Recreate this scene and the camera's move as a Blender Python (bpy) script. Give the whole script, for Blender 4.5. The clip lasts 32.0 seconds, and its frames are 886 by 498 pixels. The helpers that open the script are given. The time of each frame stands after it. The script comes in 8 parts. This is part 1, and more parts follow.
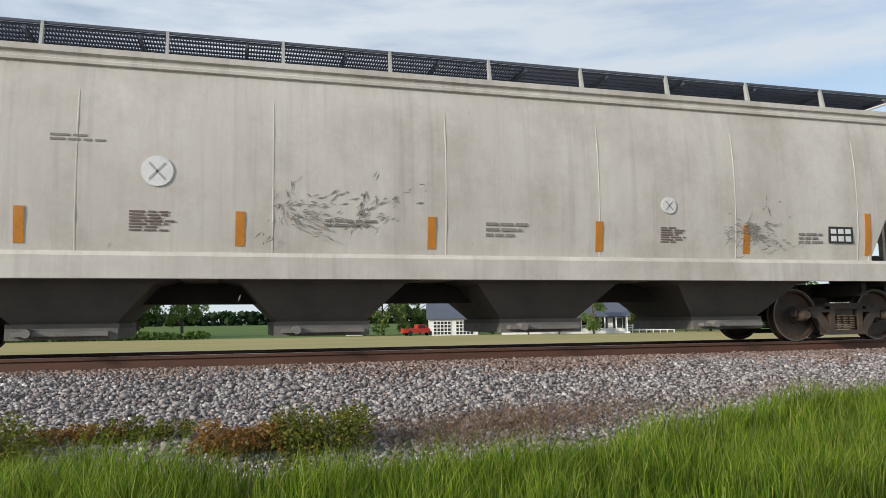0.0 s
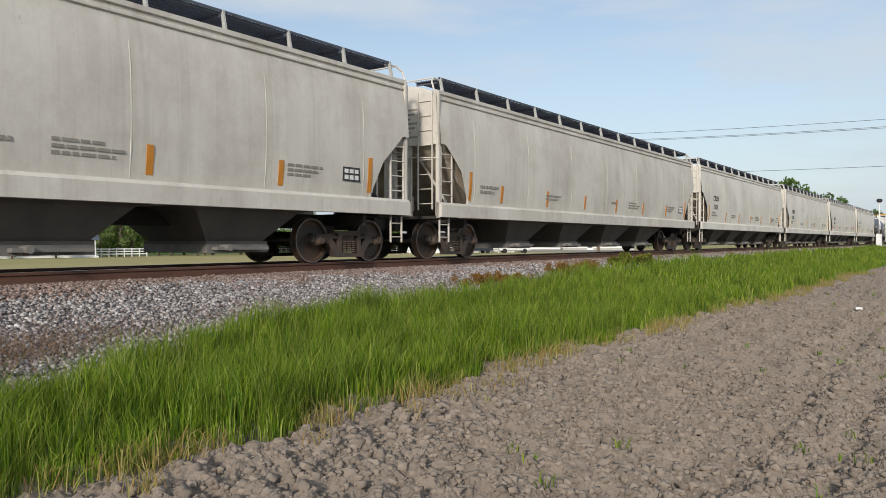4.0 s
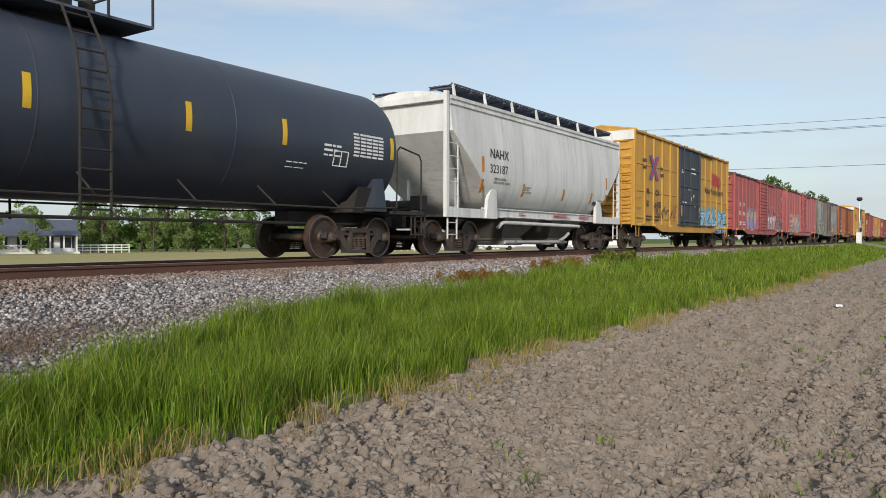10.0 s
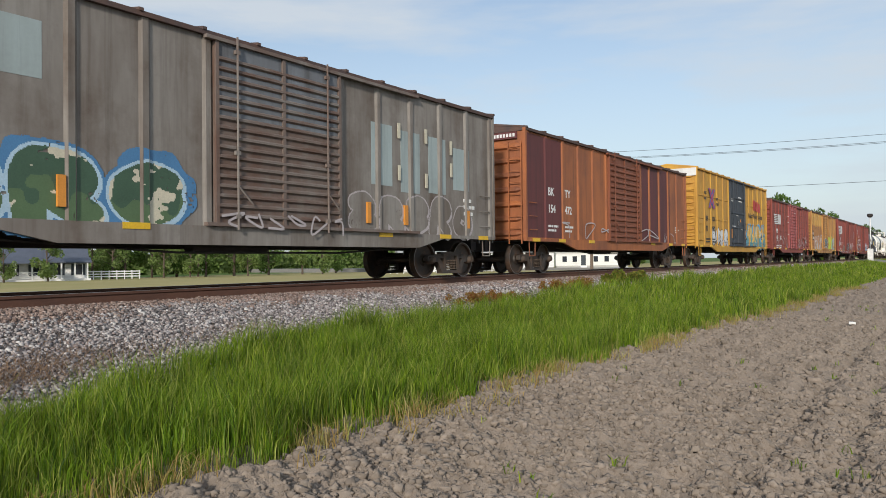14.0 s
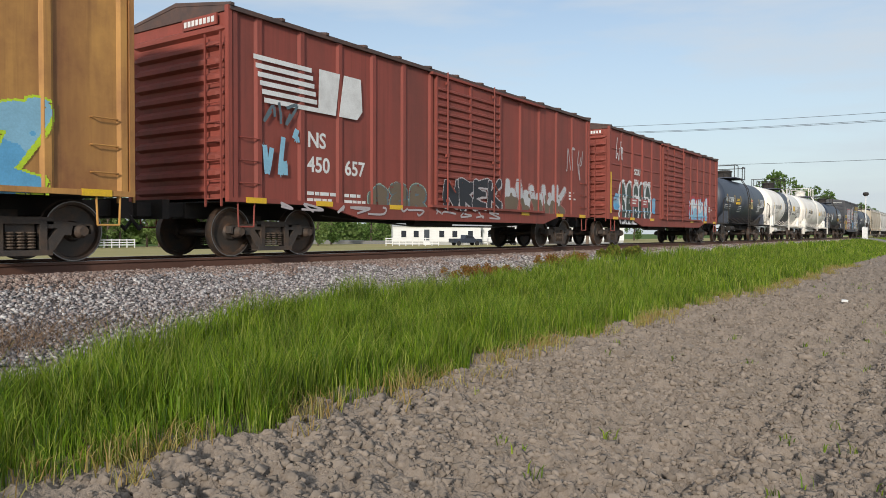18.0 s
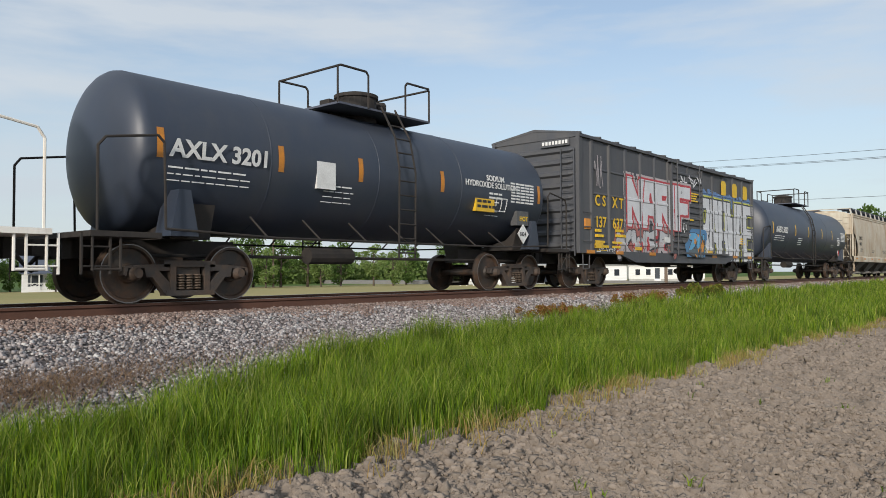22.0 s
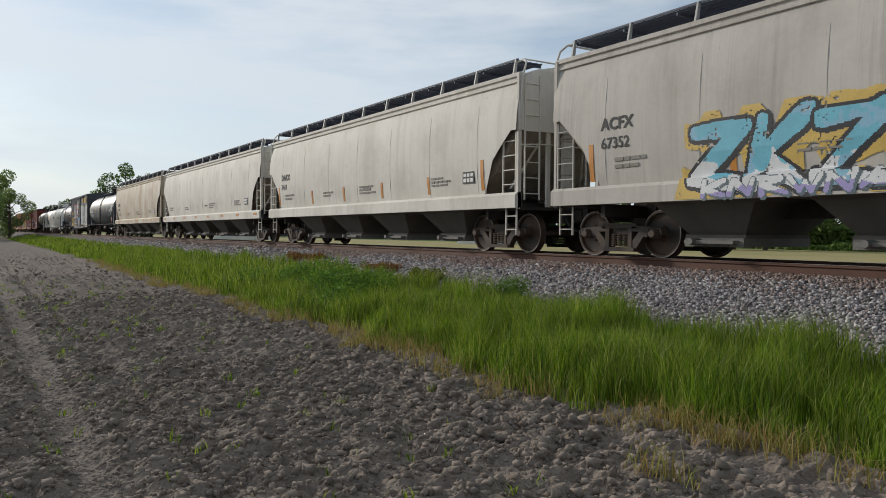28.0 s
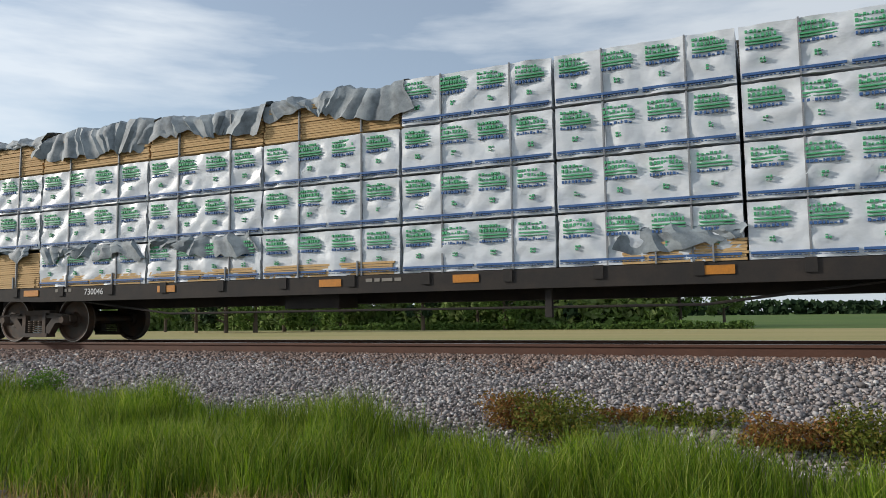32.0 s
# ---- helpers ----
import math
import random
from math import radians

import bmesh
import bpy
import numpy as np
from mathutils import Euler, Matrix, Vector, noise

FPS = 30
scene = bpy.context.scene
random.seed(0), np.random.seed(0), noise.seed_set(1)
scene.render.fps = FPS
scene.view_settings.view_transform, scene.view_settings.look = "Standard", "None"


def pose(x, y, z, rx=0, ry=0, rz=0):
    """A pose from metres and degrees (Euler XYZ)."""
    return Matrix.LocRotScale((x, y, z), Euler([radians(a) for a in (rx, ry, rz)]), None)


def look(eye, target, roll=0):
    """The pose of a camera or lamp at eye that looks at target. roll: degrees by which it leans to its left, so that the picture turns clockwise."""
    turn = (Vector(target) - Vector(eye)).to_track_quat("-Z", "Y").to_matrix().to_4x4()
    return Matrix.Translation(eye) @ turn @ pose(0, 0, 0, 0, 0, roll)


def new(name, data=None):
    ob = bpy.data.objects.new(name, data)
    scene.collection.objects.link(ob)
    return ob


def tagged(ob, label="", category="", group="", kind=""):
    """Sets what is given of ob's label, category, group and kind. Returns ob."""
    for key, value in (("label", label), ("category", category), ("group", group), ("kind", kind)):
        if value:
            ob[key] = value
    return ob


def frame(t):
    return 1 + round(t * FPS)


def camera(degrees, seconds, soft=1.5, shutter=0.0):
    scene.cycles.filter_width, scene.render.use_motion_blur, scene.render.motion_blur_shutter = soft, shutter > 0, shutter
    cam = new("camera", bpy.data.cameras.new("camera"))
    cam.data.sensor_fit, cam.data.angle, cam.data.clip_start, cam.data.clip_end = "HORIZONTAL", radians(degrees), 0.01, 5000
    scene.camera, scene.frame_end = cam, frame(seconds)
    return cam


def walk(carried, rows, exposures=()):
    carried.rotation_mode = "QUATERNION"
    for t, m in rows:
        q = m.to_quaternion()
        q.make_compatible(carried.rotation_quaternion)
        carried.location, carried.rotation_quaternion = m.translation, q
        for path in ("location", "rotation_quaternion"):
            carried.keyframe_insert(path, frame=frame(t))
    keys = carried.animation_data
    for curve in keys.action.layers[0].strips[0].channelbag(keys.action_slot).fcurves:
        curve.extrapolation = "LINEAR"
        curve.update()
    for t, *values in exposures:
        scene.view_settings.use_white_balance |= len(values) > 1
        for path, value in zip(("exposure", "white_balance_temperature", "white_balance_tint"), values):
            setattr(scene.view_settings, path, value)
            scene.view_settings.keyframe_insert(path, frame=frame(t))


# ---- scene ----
EYE = (0.0, 0.0, 1.55)
cam = camera(61.68, 32.0, soft=0.9)
def aim(a, p, r):
    a, p = radians(a), radians(p)
    d = Vector((math.sin(a) * math.cos(p), math.cos(a) * math.cos(p), math.sin(p)))
    return look(EYE, Vector(EYE) + d, r)
# seconds, heading from the track's normal, tilt, roll
walk(cam, [(0, aim(15.84, 5.49, -0.68)), (0.5, aim(27.34, 2.83, -0.19)), (1, aim(36.94, 1.39, -0.09)),
    (1.5, aim(41.39, 0.44, -0.17)), (2, aim(45.44, 0.61, -0.22)), (2.5, aim(49.29, 0.01, 0.09)),
    (3, aim(52.10, -0.64, 0.23)), (3.5, aim(53.68, -0.75, 0.06)), (5.5, aim(56.35, 0.12, 0.19)),
    (6, aim(56.46, 0.16, 0.24)), (6.5, aim(56.00, 0.11, 0.05)), (7, aim(56.25, 0.03, 0.34)),
    (7.5, aim(56.34, -0.10, 0.35)), (8, aim(57.16, -0.40, 0.71)), (8.5, aim(56.77, -1.15, 0.75)),
    (9, aim(56.92, -1.26, 0.61)), (9.5, aim(56.11, -0.98, 0.21)), (10, aim(55.91, -0.83, 0.12)),
    (10.5, aim(55.65, -0.42, 0.31)), (11, aim(55.56, 0.18, -0.13)), (11.5, aim(55.33, 0.94, -0.51)),
    (12, aim(55.20, 1.57, -0.64)), (12.5, aim(55.12, 1.74, -0.80)), (13, aim(55.33, 1.11, -0.86)),
    (13.5, aim(55.32, 1.05, -0.66)), (14, aim(55.24, 0.88, -0.62)), (14.5, aim(55.45, 0.22, -0.57)),
    (16.5, aim(55.30, -0.72, 0.00)), (17, aim(55.46, -1.21, 0.04)), (17.5, aim(55.55, -1.32, 0.10)),
    (18, aim(55.56, -1.21, 0.13)), (18.5, aim(55.64, -1.48, 0.08)), (19, aim(55.12, -1.52, -0.23)),
    (19.5, aim(55.14, -1.11, -0.11)), (20, aim(55.40, -0.82, 0.04)), (20.5, aim(55.38, -0.78, -0.03)),
    (21, aim(55.35, -0.18, -0.04)), (21.5, aim(54.50, 0.47, 0.03)), (22, aim(49.85, 1.86, -0.31)),
    (22.5, aim(32.10, 3.62, -0.42)), (23, aim(-0.43, 5.93, -0.28)), (23.5, aim(-36.02, 2.82, -0.19)),
    (24, aim(-56.59, -1.47, -0.87)), (24.5, aim(-58.15, -2.47, -0.64)), (25, aim(-58.72, -2.36, -0.39)),
    (25.5, aim(-58.37, -2.60, -0.24)), (27.5, aim(-57.51, -1.54, 0.35)), (28, aim(-57.59, -1.21, 0.39)),
    (28.5, aim(-57.34, -1.09, 0.72)), (29, aim(-57.19, -1.03, 0.51)), (29.5, aim(-56.46, -0.77, 0.46)),
    (30, aim(-53.56, -0.33, 0.30)), (30.5, aim(-49.44, 1.27, 0.15)), (31, aim(-44.05, 2.60, -0.23)),
    (31.5, aim(-34.98, 4.28, -0.49)), (32, aim(-24.12, 5.16, -0.73))],
     exposures=[(0, 0.65), (1.5, 0.52), (22.3, 0.52), (23, 0.6), (24, 0.62), (25, 0.48), (27, 0.2), (30, 0.16), (31, 0.14), (31.5, 0.3), (32, 0.45)])

# ---- world and light ----
SUN_AZ, SUN_EL = -112.0, 20.0     # heading from +y towards +x, height
world = bpy.data.worlds.new("sky")
scene.world = world
world.use_nodes = True
wn, wl = world.node_tree.nodes, world.node_tree.links
sky = wn.new("ShaderNodeTexSky")
sky.sky_type, sky.sun_disc = "NISHITA", False
sky.sun_elevation, sky.sun_rotation = radians(SUN_EL), radians(SUN_AZ)
sky.air_density, sky.dust_density, sky.ozone_density = 1.0, 0.5, 1.2
tc = wn.new("ShaderNodeTexCoord")
sep = wn.new("ShaderNodeSeparateXYZ")
wl.new(tc.outputs["Generated"], sep.inputs[0])
mp = wn.new("ShaderNodeMapping")
mp.inputs["Scale"].default_value = (1.3, 1.3, 7.0)
mp.inputs["Rotation"].default_value = (0.12, 0.05, 0.5)
wl.new(tc.outputs["Generated"], mp.inputs[0])
cn = wn.new("ShaderNodeTexNoise")
cn.inputs["Scale"].default_value, cn.inputs["Detail"].default_value = 1.7, 6.0
cn.inputs["Roughness"].default_value = 0.55
wl.new(mp.outputs[0], cn.inputs["Vector"])
cr = wn.new("ShaderNodeValToRGB")
cr.color_ramp.elements[0].position, cr.color_ramp.elements[1].position = 0.42, 0.62
cr.color_ramp.elements[0].color = (0.24, 0.24, 0.24, 1)
cr.color_ramp.elements[1].color = (0.84, 0.84, 0.84, 1)
wl.new(cn.outputs["Fac"], cr.inputs[0])
# cloud veil is brighter round the sun
sd = wn.new("ShaderNodeVectorMath")
sd.operation = "DOT_PRODUCT"
sd.inputs[1].default_value = (math.sin(radians(SUN_AZ)) * math.cos(radians(SUN_EL)),
                              math.cos(radians(SUN_AZ)) * math.cos(radians(SUN_EL)), math.sin(radians(SUN_EL)))
wl.new(tc.outputs["Generated"], sd.inputs[0])
sr = wn.new("ShaderNodeMapRange")
sr.inputs["From Min"].default_value, sr.inputs["From Max"].default_value = -0.6, 0.9
sr.inputs["To Min"].default_value, sr.inputs["To Max"].default_value = 4.9, 7.2
wl.new(sd.outputs["Value"], sr.inputs[0])
cc = wn.new("ShaderNodeCombineColor")
for i, k in enumerate((0.93, 1.0, 1.07)):
    m = wn.new("ShaderNodeMath")
    m.operation = "MULTIPLY"
    m.inputs[1].default_value = k
    wl.new(sr.outputs[0], m.inputs[0])
    wl.new(m.outputs[0], cc.inputs[i])
mx = wn.new("ShaderNodeMix")
mx.data_type = "RGBA"
wl.new(cr.outputs[0], mx.inputs["Factor"])
wl.new(sky.outputs[0], mx.inputs["A"])
wl.new(cc.outputs[0], mx.inputs["B"])
# pale haze along the horizon
hz = wn.new("ShaderNodeMapRange")
hz.inputs["From Min"].default_value, hz.inputs["From Max"].default_value = 0.0, 0.30
hz.inputs["To Min"].default_value, hz.inputs["To Max"].default_value = 0.85, 0.0
wl.new(sep.outputs["Z"], hz.inputs[0])
hc = wn.new("ShaderNodeMix")
hc.data_type, hc.blend_type = "RGBA", "MULTIPLY"
hc.inputs["Factor"].default_value = 1.0
wl.new(cc.outputs[0], hc.inputs["A"])
hc.inputs["B"].default_value = (0.85, 0.90, 0.94, 1)
hm = wn.new("ShaderNodeMix")
hm.data_type = "RGBA"
wl.new(hz.outputs[0], hm.inputs["Factor"])
wl.new(mx.outputs["Result"], hm.inputs["A"])
wl.new(hc.outputs["Result"], hm.inputs["B"])
wl.new(hm.outputs["Result"], wn["Background"].inputs["Color"])
wn["Background"].inputs["Strength"].default_value = 0.10
sun = new("sun", bpy.data.lights.new("sun", "SUN"))
sun.data.energy, sun.data.angle, sun.data.color = 2.3, radians(5), (1.0, 0.92, 0.82)
sun.matrix_world = look((0, 0, 0), (-math.sin(radians(SUN_AZ)) * math.cos(radians(SUN_EL)),
                                    -math.cos(radians(SUN_AZ)) * math.cos(radians(SUN_EL)), -math.sin(radians(SUN_EL))))

# ---- materials ----
def mat(name, color, rough=0.6, metal=0.0, dirt=None, amount=0.4, scale=(3, 3, 3), fine=40.0, bump=0.0, trans=0.0, per=0.0, spec=0.5, blotch=0.0, grain=0.18, streak=0.0, fleck=0.0, fleckcol=(0.13, 0.06, 0.03)):
    """Principled paint: large stains of colour dirt, fine grain, bump; per: variation from object to object;
    streak: narrow runs of dirt down the side; fleck: specks of rust."""
    m = bpy.data.materials.new(name)
    m.use_nodes = True
    n, l = m.node_tree.nodes, m.node_tree.links
    b = n["Principled BSDF"]
    b.inputs["Roughness"].default_value, b.inputs["Metallic"].default_value = rough, metal
    b.inputs["Specular IOR Level"].default_value = spec
    co = n.new("ShaderNodeTexCoord")
    mp = n.new("ShaderNodeMapping")
    mp.inputs["Scale"].default_value = scale
    place = co.outputs["Object"]
    if streak or fleck:
        # no two objects wear the same stains
        od = n.new("ShaderNodeObjectInfo")
        om = n.new("ShaderNodeVectorMath")
        om.operation = "MULTIPLY_ADD"
        om.inputs[1].default_value = (61.0, 0.0, 17.0)
        l.new(od.outputs["Random"], om.inputs[0])
        l.new(place, om.inputs[2])
        place = om.outputs[0]
    l.new(place, mp.inputs[0])
    big = n.new("ShaderNodeTexNoise")
    big.inputs["Scale"].default_value, big.inputs["Detail"].default_value, big.inputs["Roughness"].default_value = 1.0, 5, 0.65
    l.new(mp.outputs[0], big.inputs["Vector"])
    small = n.new("ShaderNodeTexNoise")
    small.inputs["Scale"].default_value, small.inputs["Detail"].default_value = fine, 3
    l.new(co.outputs["Object"], small.inputs["Vector"])
    ramp = n.new("ShaderNodeValToRGB")
    ramp.color_ramp.elements[0].position, ramp.color_ramp.elements[1].position = 0.42, 0.68
    ramp.color_ramp.elements[0].color, ramp.color_ramp.elements[1].color = (0, 0, 0, 1), (amount, amount, amount, 1)
    l.new(big.outputs["Fac"], ramp.inputs[0])
    d = dirt or tuple(c * 0.55 for c in color)
    a = n.new("ShaderNodeMix")
    a.data_type = "RGBA"
    a.inputs["A"].default_value, a.inputs["B"].default_value = (*color, 1), (*d, 1)
    fac = ramp.outputs[0]
    if blotch:
        # cloudy stains half a metre across
        bn = n.new("ShaderNodeTexNoise")
        bn.inputs["Scale"].default_value, bn.inputs["Detail"].default_value, bn.inputs["Roughness"].default_value = 0.8, 7, 0.7
        l.new(place, bn.inputs["Vector"])
        br = n.new("ShaderNodeMapRange")
        br.inputs["From Min"].default_value, br.inputs["From Max"].default_value, br.inputs["To Max"].default_value = 0.46, 0.72, blotch
        l.new(bn.outputs["Fac"], br.inputs[0])
        ba = n.new("ShaderNodeMath")
        ba.operation, ba.use_clamp = "ADD", True
        l.new(ramp.outputs[0], ba.inputs[0])
        l.new(br.outputs[0], ba.inputs[1])
        fac = ba.outputs[0]
    l.new(fac, a.inputs["Factor"])
    tone = a.outputs["Result"]
    for much, sc, lo, hi, col in ((streak, (5.5, 1.0, 0.16), 0.52, 0.74, tuple(c * 0.55 for c in d)), (streak * 0.8, (0.9, 1.0, 0.10), 0.50, 0.70, d), (fleck, (9.0, 9.0, 4.0), 0.66, 0.74, fleckcol)):
        if much:
            sm = n.new("ShaderNodeMapping")
            sm.inputs["Scale"].default_value = sc
            l.new(place, sm.inputs[0])
            sn = n.new("ShaderNodeTexNoise")
            sn.inputs["Scale"].default_value, sn.inputs["Detail"].default_value, sn.inputs["Roughness"].default_value = 1.0, 6, 0.7
            l.new(sm.outputs[0], sn.inputs["Vector"])
            sr2 = n.new("ShaderNodeMapRange")
            sr2.inputs["From Min"].default_value, sr2.inputs["From Max"].default_value, sr2.inputs["To Max"].default_value = lo, hi, much
            l.new(sn.outputs["Fac"], sr2.inputs[0])
            sx2 = n.new("ShaderNodeMix")
            sx2.data_type = "RGBA"
            l.new(sr2.outputs[0], sx2.inputs["Factor"])
            l.new(tone, sx2.inputs["A"])
            sx2.inputs["B"].default_value = (*col, 1)
            tone = sx2.outputs["Result"]
    hs = n.new("ShaderNodeHueSaturation")
    mr = n.new("ShaderNodeMapRange")
    mr.inputs["To Min"].default_value, mr.inputs["To Max"].default_value = 1 - grain, 1 + grain
    l.new(small.outputs["Fac"], mr.inputs[0])
    v = mr.outputs[0]
    if per:
        oi = n.new("ShaderNodeObjectInfo")
        pr = n.new("ShaderNodeMapRange")
        pr.inputs["To Min"].default_value, pr.inputs["To Max"].default_value = 1 - per, 1 + per
        l.new(oi.outputs["Random"], pr.inputs[0])
        mm = n.new("ShaderNodeMath")
        mm.operation = "MULTIPLY"
        l.new(v, mm.inputs[0])
        l.new(pr.outputs[0], mm.inputs[1])
        v = mm.outputs[0]
    l.new(v, hs.inputs["Value"])
    l.new(tone, hs.inputs["Color"])
    l.new(hs.outputs[0], b.inputs["Base Color"])
    if bump:
        bp = n.new("ShaderNodeBump")
        bp.inputs["Strength"].default_value, bp.inputs["Distance"].default_value = 0.6, bump
        l.new(small.outputs["Fac"], bp.inputs["Height"])
        l.new(bp.outputs[0], b.inputs["Normal"])
    if trans:
        t = n.new("ShaderNodeBsdfTranslucent")
        l.new(hs.outputs[0], t.inputs[0])
        x = n.new("ShaderNodeMixShader")
        x.inputs[0].default_value = trans
        l.new(b.outputs[0], x.inputs[1])
        l.new(t.outputs[0], x.inputs[2])
        l.new(x.outputs[0], n["Material Output"].inputs[0])
    return m

def island(name, colors, rough=0.9, trans=0.0, fine=60.0, spec=0.2, vary=0.25):
    """For joined small pieces: a colour ramp read by each island's random number."""
    m = bpy.data.materials.new(name)
    m.use_nodes = True
    n, l = m.node_tree.nodes, m.node_tree.links
    b = n["Principled BSDF"]
    b.inputs["Roughness"].default_value = rough
    b.inputs["Specular IOR Level"].default_value = spec
    g = n.new("ShaderNodeNewGeometry")
    r = n.new("ShaderNodeValToRGB")
    while len(r.color_ramp.elements) < len(colors):
        r.color_ramp.elements.new(0.5)
    for i, c in enumerate(colors):
        r.color_ramp.elements[i].position = i / (len(colors) - 1)
        r.color_ramp.elements[i].color = (*c, 1)
    l.new(g.outputs["Random Per Island"], r.inputs[0])
    co = n.new("ShaderNodeTexCoord")
    t = n.new("ShaderNodeTexNoise")
    t.inputs["Scale"].default_value = fine
    l.new(co.outputs["Object"], t.inputs["Vector"])
    mr = n.new("ShaderNodeMapRange")
    mr.inputs["To Min"].default_value, mr.inputs["To Max"].default_value = 1 - vary, 1 + vary
    l.new(t.outputs["Fac"], mr.inputs[0])
    hs = n.new("ShaderNodeHueSaturation")
    l.new(mr.outputs[0], hs.inputs["Value"])
    l.new(r.outputs[0], hs.inputs["Color"])
    l.new(hs.outputs[0], b.inputs["Base Color"])
    if trans:
        tr = n.new("ShaderNodeBsdfTranslucent")
        l.new(hs.outputs[0], tr.inputs[0])
        x = n.new("ShaderNodeMixShader")
        x.inputs[0].default_value = trans
        l.new(b.outputs[0], x.inputs[1])
        l.new(tr.outputs[0], x.inputs[2])
        l.new(x.outputs[0], n["Material Output"].inputs[0])
    return m

STREAK = (0.8, 1.0, 0.16)
def paint(name, color, dirt, amount=0.5, rough=0.72, scale=STREAK, blotch=0.45, streak=0.5, fleck=0.35, **k):
    return mat(name, color, rough, dirt=dirt, amount=amount, scale=scale, fine=14.0, blotch=blotch, grain=0.05, streak=streak, fleck=fleck, **k)

GREYHOP = paint("light_grey_paint", (0.62, 0.585, 0.525), (0.32, 0.275, 0.225), 0.3, streak=0.28)
PALEHOP = paint("cream_paint", (0.69, 0.655, 0.585), (0.40, 0.355, 0.30), 0.26, streak=0.25)
SILVHOP = paint("silver_grey_paint", (0.62, 0.615, 0.595), (0.30, 0.285, 0.268), 0.36, streak=0.35)
RUSTHOP = paint("rust_stained_paint", (0.61, 0.58, 0.53), (0.27, 0.17, 0.13), 0.5)
DARKHOP = paint("grimy_grey_paint", (0.46, 0.43, 0.38), (0.17, 0.135, 0.10), 0.85, scale=(2.4, 1.0, 0.12), blotch=0.55)
WHITEHOP = paint("white_paint", (0.70, 0.70, 0.68), (0.38, 0.36, 0.33), 0.3, blotch=0.2)
UNDER = mat("underframe_grime", (0.024, 0.021, 0.019), 0.85, dirt=(0.055, 0.04, 0.03), amount=0.5)
SLOPESTEEL = paint("stained_slope_sheet", (0.44, 0.38, 0.31), (0.20, 0.145, 0.10), 0.7, blotch=0.6)
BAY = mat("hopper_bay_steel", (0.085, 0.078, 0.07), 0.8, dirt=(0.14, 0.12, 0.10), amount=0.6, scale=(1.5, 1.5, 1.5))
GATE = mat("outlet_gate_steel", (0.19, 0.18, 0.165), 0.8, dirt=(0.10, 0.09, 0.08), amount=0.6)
TRUCKSTEEL = mat("truck_cast_steel", (0.05, 0.042, 0.037), 0.8, dirt=(0.12, 0.07, 0.04), amount=0.6, bump=0.004)
WHEELSTEEL = mat("wheel_steel", (0.055, 0.045, 0.038), 0.6, metal=0.3, dirt=(0.14, 0.07, 0.035), amount=0.7)
TREAD = mat("bright_wheel_rim", (0.28, 0.26, 0.25), 0.4, metal=0.8)
SPRING = mat("spring_steel", (0.12, 0.085, 0.06), 0.6, metal=0.2)
GRATE = mat("dark_grating", (0.085, 0.095, 0.125), 0.7)
RAILGREY = mat("galvanised_rail", (0.40, 0.40, 0.38), 0.55)
ORANGE = mat("orange_reflective_strip", (0.55, 0.21, 0.02), 0.5, dirt=(0.28, 0.12, 0.03), amount=0.7)
YELLOW = mat("yellow_reflective_strip", (0.72, 0.44, 0.02), 0.5, dirt=(0.35, 0.22, 0.04), amount=0.5)
INK = mat("black_stencil", (0.03, 0.03, 0.03), 0.7)
FADED = mat("faded_stencil", (0.25, 0.23, 0.20), 0.8)
WHITEINK = mat("white_stencil", (0.72, 0.72, 0.70), 0.6, dirt=(0.4, 0.38, 0.36), amount=0.4)
YELINK = mat("yellow_stencil", (0.75, 0.48, 0.02), 0.6)
REDINK = mat("red_stencil", (0.5, 0.04, 0.03), 0.6)
# black paint with the blue of the reflected sky put into its colour
TANKBLACK = paint("sky_tinted_tank_black", (0.030, 0.040, 0.062), (0.050, 0.055, 0.066), 0.5, 0.45, scale=(1.2, 1.2, 0.4), streak=0.15, fleck=0.0)
TANKWHITE = paint("white_tank_paint", (0.86, 0.83, 0.77), (0.58, 0.48, 0.35), 0.4, 0.45, blotch=0.2, streak=0.3, fleck=0.35)
BOXYELLOW = paint("yellow_boxcar_paint", (0.57, 0.31, 0.045), (0.30, 0.14, 0.045), 0.45, blotch=0.3)
BOXGOLD = paint("weathered_gold_paint", (0.54, 0.28, 0.075), (0.20, 0.08, 0.035), 0.7)
BOXRED = paint("oxide_red_paint", (0.40, 0.098, 0.092), (0.25, 0.08, 0.075), 0.5)
BOXPINK = paint("faded_red_paint", (0.44, 0.115, 0.112), (0.31, 0.115, 0.11), 0.5)
BOXBROWN = paint("brown_boxcar_paint", (0.28, 0.06, 0.042), (0.15, 0.046, 0.034), 0.5)
BOXGREY = paint("weathered_grey_paint", (0.27, 0.25, 0.225), (0.11, 0.08, 0.06), 0.8)
BOXRUST = paint("orange_rust_paint", (0.40, 0.135, 0.045), (0.15, 0.06, 0.04), 0.6)
BOXMAROON = paint("maroon_panel_paint", (0.13, 0.035, 0.035), (0.07, 0.03, 0.03), 0.5)
BOXBLACK = paint("charcoal_boxcar_paint", (0.066, 0.071, 0.083), (0.11, 0.105, 0.10), 0.5)
DOORBLUE = paint("dark_blue_door_paint", (0.03, 0.042, 0.06), (0.07, 0.07, 0.07), 0.4)
ROOFDARK = mat("sooty_rusted_roof", (0.075, 0.05, 0.045), 0.8, dirt=(0.13, 0.07, 0.05), amount=0.7)
ROOFGALV = mat("galvanised_roof", (0.42, 0.40, 0.36), 0.5, metal=0.3, dirt=(0.2, 0.12, 0.07), amount=0.6)

